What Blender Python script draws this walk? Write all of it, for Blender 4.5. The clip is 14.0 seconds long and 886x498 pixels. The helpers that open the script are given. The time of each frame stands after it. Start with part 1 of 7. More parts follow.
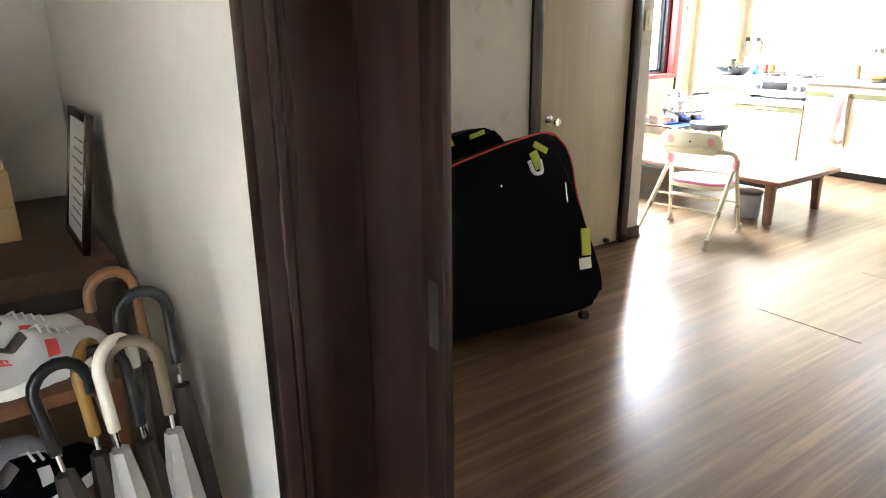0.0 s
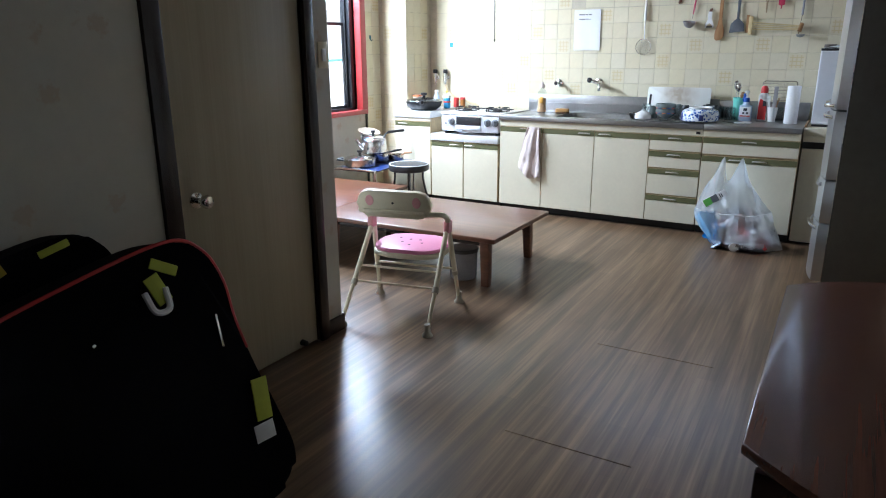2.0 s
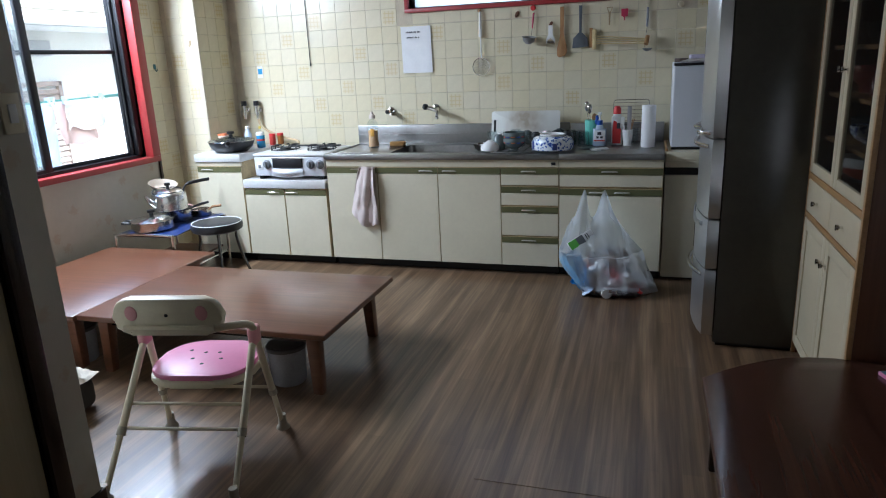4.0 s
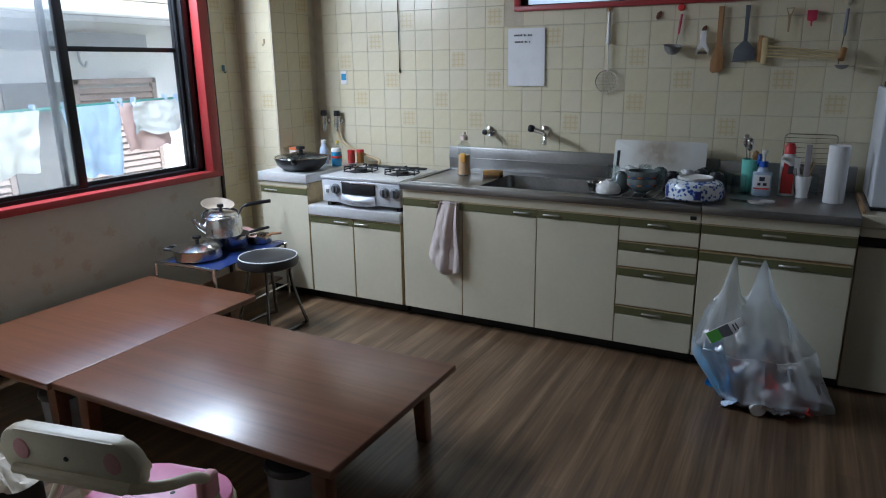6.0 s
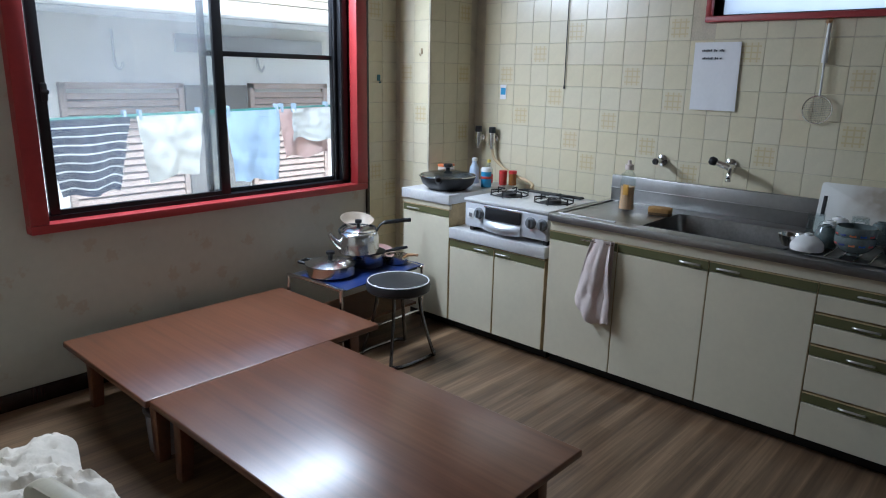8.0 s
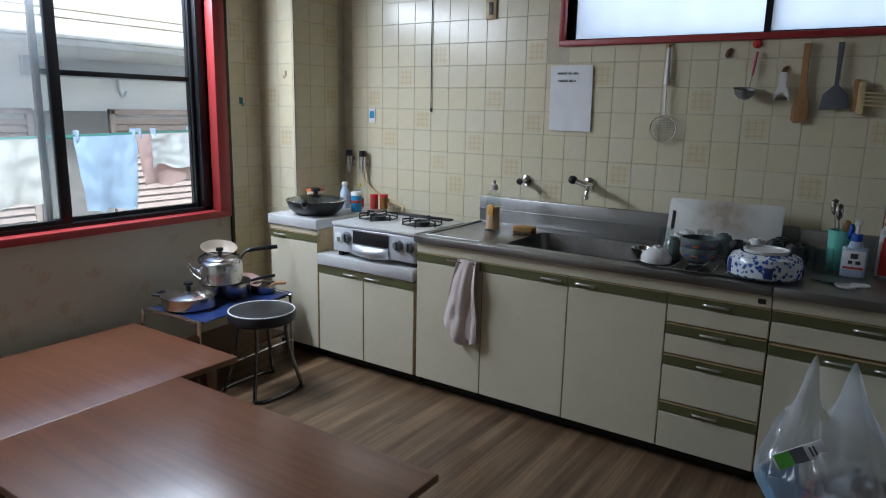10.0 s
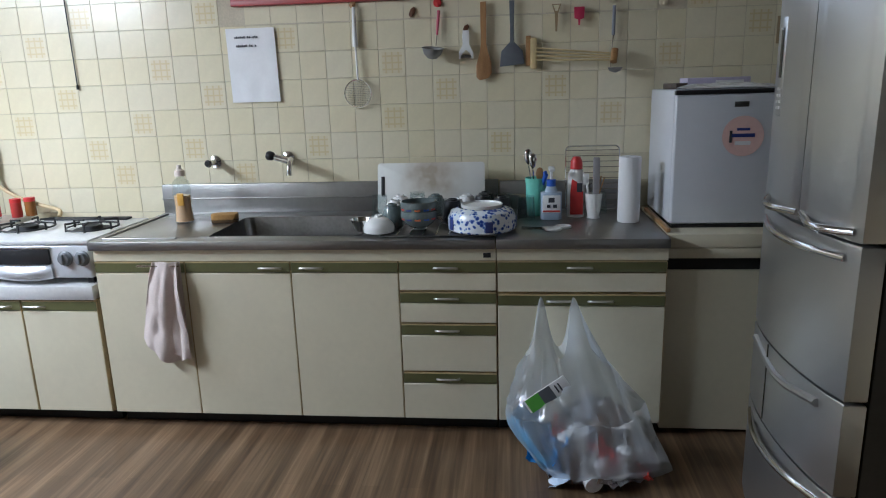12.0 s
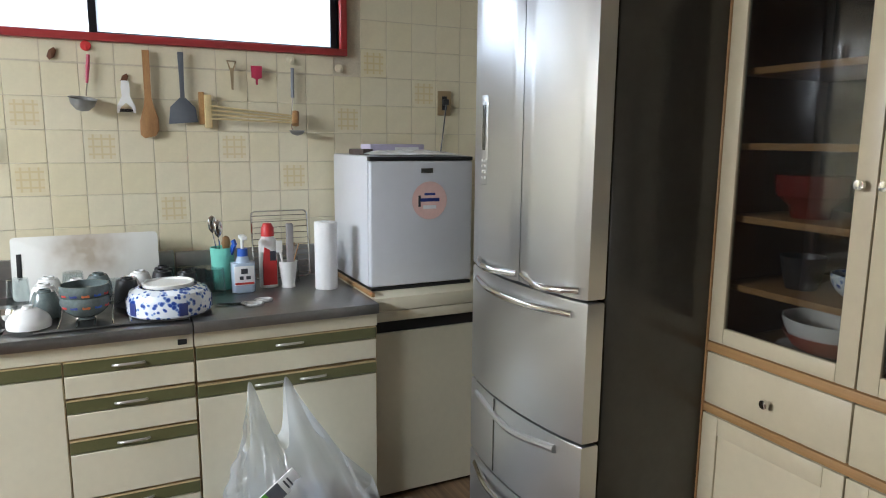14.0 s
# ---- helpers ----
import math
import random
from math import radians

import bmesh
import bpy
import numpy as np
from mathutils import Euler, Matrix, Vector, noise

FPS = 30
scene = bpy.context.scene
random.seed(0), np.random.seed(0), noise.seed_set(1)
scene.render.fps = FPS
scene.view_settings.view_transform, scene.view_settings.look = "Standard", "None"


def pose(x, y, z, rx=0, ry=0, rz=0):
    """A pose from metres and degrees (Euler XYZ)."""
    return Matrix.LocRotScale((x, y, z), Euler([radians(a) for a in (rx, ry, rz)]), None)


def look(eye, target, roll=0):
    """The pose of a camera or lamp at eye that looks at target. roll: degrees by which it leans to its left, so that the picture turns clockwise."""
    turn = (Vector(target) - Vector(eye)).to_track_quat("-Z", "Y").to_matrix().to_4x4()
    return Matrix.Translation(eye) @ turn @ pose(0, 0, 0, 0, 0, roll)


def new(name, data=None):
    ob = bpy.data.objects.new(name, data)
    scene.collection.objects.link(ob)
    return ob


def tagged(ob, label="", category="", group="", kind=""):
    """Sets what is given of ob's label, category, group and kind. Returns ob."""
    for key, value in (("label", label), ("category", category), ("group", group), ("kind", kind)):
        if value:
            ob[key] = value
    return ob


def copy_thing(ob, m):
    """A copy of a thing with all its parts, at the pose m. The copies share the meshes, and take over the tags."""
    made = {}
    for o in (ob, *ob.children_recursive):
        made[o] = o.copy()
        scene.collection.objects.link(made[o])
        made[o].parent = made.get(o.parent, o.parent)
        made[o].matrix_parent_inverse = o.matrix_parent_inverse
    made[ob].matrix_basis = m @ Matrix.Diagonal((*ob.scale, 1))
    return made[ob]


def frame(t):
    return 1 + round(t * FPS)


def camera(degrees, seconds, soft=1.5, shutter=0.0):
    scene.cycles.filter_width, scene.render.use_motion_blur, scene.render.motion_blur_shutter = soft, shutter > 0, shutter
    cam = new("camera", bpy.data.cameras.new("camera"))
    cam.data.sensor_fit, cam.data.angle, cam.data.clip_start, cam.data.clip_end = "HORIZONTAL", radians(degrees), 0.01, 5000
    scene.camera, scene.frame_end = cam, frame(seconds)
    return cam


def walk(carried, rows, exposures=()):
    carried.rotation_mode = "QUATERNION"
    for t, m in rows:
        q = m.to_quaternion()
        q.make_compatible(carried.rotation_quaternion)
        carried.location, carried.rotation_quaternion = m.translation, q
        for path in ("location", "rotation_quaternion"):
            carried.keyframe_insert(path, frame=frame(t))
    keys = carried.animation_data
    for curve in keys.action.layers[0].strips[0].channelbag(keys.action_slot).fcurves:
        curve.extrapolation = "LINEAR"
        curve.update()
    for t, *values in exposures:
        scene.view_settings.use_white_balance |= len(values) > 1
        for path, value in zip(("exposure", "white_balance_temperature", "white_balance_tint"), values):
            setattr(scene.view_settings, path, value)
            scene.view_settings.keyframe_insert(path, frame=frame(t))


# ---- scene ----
cam = camera(66.4, 14.0, 1.05)
PATH = [
    (0, (0.314, -0.251, 1.374), (1.405, 1.305, 0.752), -0.7),
    (0.5, (0.547, -0.047, 1.396), (1.853, 1.347, 0.804), -1.6),
    (0.8, (0.696, 0.001, 1.414), (2.063, 1.336, 0.821), 0.0),
    (1, (0.814, 0.109, 1.393), (2.213, 1.395, 0.77), -0.1),
    (1.5, (1.076, 0.317, 1.415), (2.657, 1.4, 0.843), 0.3),
    (2, (1.306, 0.453, 1.416), (2.964, 1.42, 0.854), -0.3),
    (2.5, (1.551, 0.509, 1.417), (3.224, 1.435, 0.829), -2.4),
    (3, (1.793, 0.63, 1.438), (3.588, 1.311, 0.876), -0.5),
    (3.2, (1.891, 0.666, 1.462), (3.732, 1.231, 0.923), -2.5),
    (5.3, (2.984, 0.933, 1.534), (4.797, 1.632, 1.06), -2.0),
    (5.5, (3.102, 0.95, 1.559), (4.873, 1.751, 1.086), -1.9),
    (6, (3.359, 0.973, 1.547), (5.067, 1.872, 1.023), -0.7),
    (6.5, (3.589, 1.097, 1.551), (5.389, 1.856, 1.123), -2.6),
    (7, (3.800, 1.132, 1.545), (5.459, 2.138, 1.061), -1.6),
    (7.2, (3.800, 1.126, 1.592), (5.314, 2.304, 1.043), -0.8),
    (9.3, (3.947, 1.07, 1.514), (5.344, 2.43, 1.069), 1.3),
    (9.5, (3.966, 1.041, 1.525), (5.414, 2.353, 1.097), 0.9),
    (10, (4.0, 1.013, 1.512), (5.628, 2.103, 1.11), 1.2),
    (10.5, (4.024, 0.994, 1.51), (5.758, 1.909, 1.117), 1.0),
    (11, (4.065, 1.019, 1.503), (5.839, 1.825, 1.05), 0.9),
    (11.5, (4.13, 1.182, 1.506), (5.967, 1.813, 1.028), -0.4),
    (12, (4.203, 1.291, 1.466), (6.136, 1.5, 0.997), -1.7),
    (12.5, (4.346, 1.33, 1.492), (6.297, 1.36, 1.053), -1.1),
    (13, (4.43, 1.349, 1.482), (6.362, 1.053, 1.056), 1.0),
    (13.5, (4.453, 1.48, 1.476), (6.253, 0.699, 1.088), -1.6),
    (14, (4.44, 1.577, 1.495), (6.215, 0.715, 1.173), 0.5),
]
walk(cam, [(t, look(eye, target, roll)) for t, eye, target, roll in PATH],
     exposures=[(t, v + 2.0, k, 10) for t, v, k in ((0.0, 2.9, 6100), (0.6, 2.05, 5750), (1.2, 1.35, 5400), (2.0, 0.6, 5300), (3.2, 0.05, 5350), (5.5, -0.8, 5400), (6.5, -1.1, 5400), (7.1, -0.9, 5350), (9.3, -1.3, 5450), (10.8, -1.0, 5650), (11.8, -0.55, 5600), (13.0, 0.25, 5850), (13.5, 0.25, 5950), (14.0, 0.6, 6050))])

# ---- world and lights ----
world = bpy.data.worlds.new("sky")
scene.world = world
world.use_nodes = True
wn = world.node_tree.nodes
sky = wn.new("ShaderNodeTexSky")
sky.sky_type = "NISHITA"
sky.sun_disc = False
sky.sun_elevation, sky.sun_rotation = radians(53), radians(188)
sky.dust_density, sky.air_density = 4.0, 1.0
world.node_tree.links.new(sky.outputs[0], wn["Background"].inputs[0])
wn["Background"].inputs[1].default_value = 0.15


def lamp(name, kind, m, energy, color, sx=1.0, sy=1.0):
    data = bpy.data.lights.new(name, kind)
    data.energy, data.color = energy, color
    if kind == "AREA":
        data.shape, data.size, data.size_y = "RECTANGLE", sx, sy
    ob = new(name, data)
    ob.matrix_world = m
    return ob


sun = lamp("sun", "SUN", look((0, 0, 0), (0.1, 0.75, -1)), 4.0, (1.0, 0.97, 0.92))
sun.data.angle = radians(6)
# area lamps for sky light: top of the large window, behind the frosted one
lamp("window_daylight", "AREA", look((5.77, 4.60, 2.30), (5.80, 4.15, 0.80)), 40, (0.95, 0.98, 1.0), 1.8, 0.22)
lamp("high_window_daylight", "AREA", look((7.85, 1.6, 2.15), (6.0, 1.6, 1.8)), 1.2, (0.96, 0.98, 1.0), 1.9, 0.4)

# ---- materials ----
def mat(name, color, rough=0.5, metal=0.0, vary=0.12, scale=6.0, bump=0.0, bump_scale=120.0, stretch=(1, 1, 1), spec=0.5, trans=0.0, alpha=1.0, coat=0.0):
    """Base colour mottled at two scales, roughness wear and fine relief."""
    m = bpy.data.materials.new(name)
    m.use_nodes = True
    n, l = m.node_tree.nodes, m.node_tree.links
    p = n["Principled BSDF"]
    tc = n.new("ShaderNodeTexCoord")
    mp = n.new("ShaderNodeMapping")
    mp.inputs["Scale"].default_value = stretch
    l.new(tc.outputs["Object"], mp.inputs[0])
    a, b = n.new("ShaderNodeTexNoise"), n.new("ShaderNodeTexNoise")
    a.inputs["Scale"].default_value, a.inputs["Detail"].default_value = scale, 6
    b.inputs["Scale"].default_value, b.inputs["Detail"].default_value = scale * 9, 3
    for t in (a, b):
        l.new(mp.outputs[0], t.inputs["Vector"])
    mx = n.new("ShaderNodeMix")
    mx.inputs[0].default_value = 0.4
    l.new(a.outputs[0], mx.inputs[2]), l.new(b.outputs[0], mx.inputs[3])
    r = n.new("ShaderNodeMapRange")
    r.inputs[1].default_value, r.inputs[2].default_value = 0.3, 0.7
    r.inputs[3].default_value, r.inputs[4].default_value = 1 - vary, 1 + vary * 0.7
    l.new(mx.outputs[0], r.inputs[0])
    hs = n.new("ShaderNodeHueSaturation")
    hs.inputs["Color"].default_value = (*color, 1)
    l.new(r.outputs[0], hs.inputs["Value"])
    l.new(hs.outputs[0], p.inputs["Base Color"])
    rr = n.new("ShaderNodeMapRange")
    rr.inputs[1].default_value, rr.inputs[2].default_value = 0.3, 0.7
    rr.inputs[3].default_value, rr.inputs[4].default_value = max(rough * 0.93, 0.02), min(rough * 1.07, 1)
    l.new(a.outputs[0], rr.inputs[0])
    l.new(rr.outputs[0], p.inputs["Roughness"])
    p.inputs["Metallic"].default_value = metal
    p.inputs["Specular IOR Level"].default_value = spec
    p.inputs["Transmission Weight"].default_value = trans
    p.inputs["Alpha"].default_value = alpha
    p.inputs["Coat Weight"].default_value = coat
    if bump:
        c = n.new("ShaderNodeTexNoise")
        c.inputs["Scale"].default_value, c.inputs["Detail"].default_value = bump_scale, 3
        l.new(mp.outputs[0], c.inputs["Vector"])
        bp = n.new("ShaderNodeBump")
        bp.inputs["Strength"].default_value, bp.inputs["Distance"].default_value = bump, 0.004
        l.new(c.outputs[0], bp.inputs["Height"])
        l.new(bp.outputs[0], p.inputs["Normal"])
    return m


def ramp(n, stops):
    c = n.new("ShaderNodeValToRGB")
    e = c.color_ramp.elements
    e[0].position, e[0].color = stops[0][0], (*stops[0][1], 1)
    e[1].position, e[1].color = stops[-1][0], (*stops[-1][1], 1)
    for pos, col in stops[1:-1]:
        e.new(pos).color = (*col, 1)
    return c


def wood(name, stops, rough, along, fine=1.0, rings=0.5, bump=0.05, coat=0.0, strips=False):
    """Streaky wood: noise drawn out along one axis, with broad darker bands."""
    m = bpy.data.materials.new(name)
    m.use_nodes = True
    n, l = m.node_tree.nodes, m.node_tree.links
    p = n["Principled BSDF"]
    tc, mp = n.new("ShaderNodeTexCoord"), n.new("ShaderNodeMapping")
    mp.inputs["Scale"].default_value = [0.35 if i == along else 14.0 * fine for i in range(3)]
    l.new(tc.outputs["Object"], mp.inputs[0])
    a, b = n.new("ShaderNodeTexNoise"), n.new("ShaderNodeTexNoise")
    a.inputs["Scale"].default_value, a.inputs["Detail"].default_value, a.inputs["Distortion"].default_value = 1.6, 8, 0.0
    b.inputs["Scale"].default_value, b.inputs["Detail"].default_value = 7, 4
    l.new(mp.outputs[0], a.inputs["Vector"]), l.new(mp.outputs[0], b.inputs["Vector"])
    mx = n.new("ShaderNodeMix")
    mx.inputs[0].default_value = rings
    l.new(a.outputs[0], mx.inputs[2]), l.new(b.outputs[0], mx.inputs[3])
    c = ramp(n, stops)
    l.new(mx.outputs[0], c.inputs[0])
    l.new(c.outputs[0], p.inputs["Base Color"])
    if strips:
        # printed staves, staggered, each of its own tone
        br = n.new("ShaderNodeTexBrick")
        br.offset, br.offset_frequency = 0.37, 2
        for k, v in (("Scale", 1.0), ("Mortar Size", 0.0012), ("Brick Width", 0.92), ("Row Height", 0.078), ("Bias", 0.0)):
            br.inputs[k].default_value = v
        br.inputs["Color1"].default_value, br.inputs["Color2"].default_value, br.inputs["Mortar"].default_value = (0.86, 0.86, 0.86, 1), (1.10, 1.10, 1.10, 1), (0.85, 0.85, 0.85, 1)
        l.new(tc.outputs["Object"], br.inputs["Vector"])
        tone = n.new("ShaderNodeMix")
        tone.data_type, tone.blend_type = "RGBA", "MULTIPLY"
        tone.inputs[0].default_value = 1.0
        l.new(c.outputs[0], tone.inputs["A"]), l.new(br.outputs["Color"], tone.inputs["B"])
        l.new(tone.outputs["Result"], p.inputs["Base Color"])
    s = n.new("ShaderNodeTexNoise")
    s.inputs["Scale"].default_value, s.inputs["Detail"].default_value = 5, 5
    l.new(tc.outputs["Object"], s.inputs["Vector"])
    rr = n.new("ShaderNodeMapRange")
    rr.inputs[1].default_value, rr.inputs[2].default_value = 0.3, 0.7
    rr.inputs[3].default_value, rr.inputs[4].default_value = rough * 0.97, rough * 1.03
    l.new(s.outputs[0], rr.inputs[0])
    l.new(rr.outputs[0], p.inputs["Roughness"])
    p.inputs["Coat Weight"].default_value = coat
    p.inputs["Coat Roughness"].default_value = 0.24
    bp = n.new("ShaderNodeBump")
    bp.inputs["Strength"].default_value, bp.inputs["Distance"].default_value = bump, 0.003
    l.new(b.outputs[0], bp.inputs["Height"])
    l.new(bp.outputs[0], p.inputs["Normal"])
    return m


def paper(name, color, motif, size=0.16, amount=0.35):
    """Old wallpaper: pale ground, faint scattered flower motifs, stains and an embossed grain."""
    m = mat(name, color, 0.75, vary=0.07, scale=2.2, bump=0.25, bump_scale=260)
    n, l = m.node_tree.nodes, m.node_tree.links
    p = n["Principled BSDF"]
    hs = [k for k in n if k.type == "HUE_SAT"][0]
    tc = [k for k in n if k.type == "TEX_COORD"][0]
    v = n.new("ShaderNodeTexVoronoi")
    v.inputs["Scale"].default_value = 1 / size
    l.new(tc.outputs["Object"], v.inputs["Vector"])
    w = n.new("ShaderNodeTexNoise")
    w.inputs["Scale"].default_value, w.inputs["Detail"].default_value = 45, 2
    l.new(tc.outputs["Object"], w.inputs["Vector"])
    ad = n.new("ShaderNodeMath")
    ad.operation = "MULTIPLY_ADD"
    l.new(w.outputs[0], ad.inputs[0])
    ad.inputs[1].default_value = 0.5
    l.new(v.outputs["Distance"], ad.inputs[2])
    r = n.new("ShaderNodeMapRange")
    r.inputs[1].default_value, r.inputs[2].default_value = 0.40, 0.50
    r.inputs[3].default_value, r.inputs[4].default_value = amount, 0.0
    l.new(ad.outputs[0], r.inputs[0])
    mx = n.new("ShaderNodeMix")
    mx.data_type = "RGBA"
    mx.inputs["B"].default_value = (*motif, 1)
    l.new(r.outputs[0], mx.inputs[0])
    l.new(hs.outputs[0], mx.inputs["A"])
    l.new(mx.outputs["Result"], p.inputs["Base Color"])
    return m


def tile_mat(name, color, decor=None):
    """Glazed tile, each one a little different; with decor a printed lattice of rounded squares in its middle."""
    m = mat(name, color, 0.23, vary=0.05, scale=9, bump=0.04, bump_scale=30)
    n, l = m.node_tree.nodes, m.node_tree.links
    p = n["Principled BSDF"]
    hs = [k for k in n if k.type == "HUE_SAT"][0]
    info = n.new("ShaderNodeObjectInfo")
    r = n.new("ShaderNodeMapRange")
    r.inputs[3].default_value, r.inputs[4].default_value = 0.9, 1.08
    l.new(info.outputs["Random"], r.inputs[0])
    l.new(r.outputs[0], hs.inputs["Saturation"])
    if decor:
        tc = n.new("ShaderNodeTexCoord")
        sp = n.new("ShaderNodeSeparateXYZ")
        l.new(tc.outputs["Object"], sp.inputs[0])
        axes = []
        for out in (sp.outputs[1], sp.outputs[2]):
            ab = n.new("ShaderNodeMath")
            ab.operation = "ABSOLUTE"
            l.new(out, ab.inputs[0])
            inside = n.new("ShaderNodeMath")
            inside.operation = "LESS_THAN"
            inside.inputs[1].default_value = 0.049
            l.new(ab.outputs[0], inside.inputs[0])
            pp = n.new("ShaderNodeMath")
            pp.operation = "PINGPONG"
            pp.inputs[1].default_value = 0.0155
            l.new(ab.outputs[0], pp.inputs[0])
            axes.append((inside, pp))
        mn = n.new("ShaderNodeMath")
        mn.operation = "MINIMUM"
        l.new(axes[0][1].outputs[0], mn.inputs[0]), l.new(axes[1][1].outputs[0], mn.inputs[1])
        line = n.new("ShaderNodeMapRange")
        line.inputs[1].default_value, line.inputs[2].default_value = 0.0018, 0.0058
        line.inputs[3].default_value, line.inputs[4].default_value = 0.55, 0.14
        l.new(mn.outputs[0], line.inputs[0])
        both = n.new("ShaderNodeMath")
        both.operation = "MULTIPLY"
        l.new(axes[0][0].outputs[0], both.inputs[0]), l.new(axes[1][0].outputs[0], both.inputs[1])
        fac = n.new("ShaderNodeMath")
        fac.operation = "MULTIPLY"
        l.new(both.outputs[0], fac.inputs[0]), l.new(line.outputs[0], fac.inputs[1])
        mx = n.new("ShaderNodeMix")
        mx.data_type = "RGBA"
        mx.inputs["B"].default_value = (*decor, 1)
        l.new(fac.outputs[0], mx.inputs[0])
        l.new(hs.outputs[0], mx.inputs["A"])
        l.new(mx.outputs["Result"], p.inputs["Base Color"])
    return m


def glass(name, color=(0.95, 0.98, 0.97), haze=0.0, rough=0.0):
    """Thin pane: clear with a mirror reflection, plus a milky haze."""
    m = bpy.data.materials.new(name)
    m.use_nodes = True
    n, l = m.node_tree.nodes, m.node_tree.links
    out = n["Material Output"]
    n.remove(n["Principled BSDF"])
    tr, gl, df = n.new("ShaderNodeBsdfTransparent"), n.new("ShaderNodeBsdfGlossy"), n.new("ShaderNodeBsdfTranslucent")
    tr.inputs[0].default_value = (*color, 1)
    gl.inputs["Roughness"].default_value = rough
    df.inputs[0].default_value = (0.9, 0.93, 0.95, 1)
    lw = n.new("ShaderNodeLayerWeight")
    pw = n.new("ShaderNodeMath")
    pw.operation = "POWER"
    pw.inputs[1].default_value = 4.0
    l.new(lw.outputs["Facing"], pw.inputs[0])
    fr = n.new("ShaderNodeMapRange")
    fr.inputs[3].default_value, fr.inputs[4].default_value = 0.05, 0.75
    l.new(pw.outputs[0], fr.inputs[0])
    m1, m2 = n.new("ShaderNodeMixShader"), n.new("ShaderNodeMixShader")
    l.new(fr.outputs[0], m1.inputs[0]), l.new(tr.outputs[0], m1.inputs[1]), l.new(gl.outputs[0], m1.inputs[2])
    no = n.new("ShaderNodeTexNoise")
    no.inputs["Scale"].default_value = 2.5
    tc = n.new("ShaderNodeTexCoord")
    l.new(tc.outputs["Object"], no.inputs["Vector"])
    mr = n.new("ShaderNodeMapRange")
    mr.inputs[1].default_value, mr.inputs[2].default_value = 0.3, 0.75
    mr.inputs[3].default_value, mr.inputs[4].default_value = haze * 0.6, min(haze * 1.3, 1)
    l.new(no.outputs[0], mr.inputs[0])
    l.new(mr.outputs[0], m2.inputs[0]), l.new(m1.outputs[0], m2.inputs[1]), l.new(df.outputs[0], m2.inputs[2])
    l.new(m2.outputs[0], out.inputs[0])
    return m


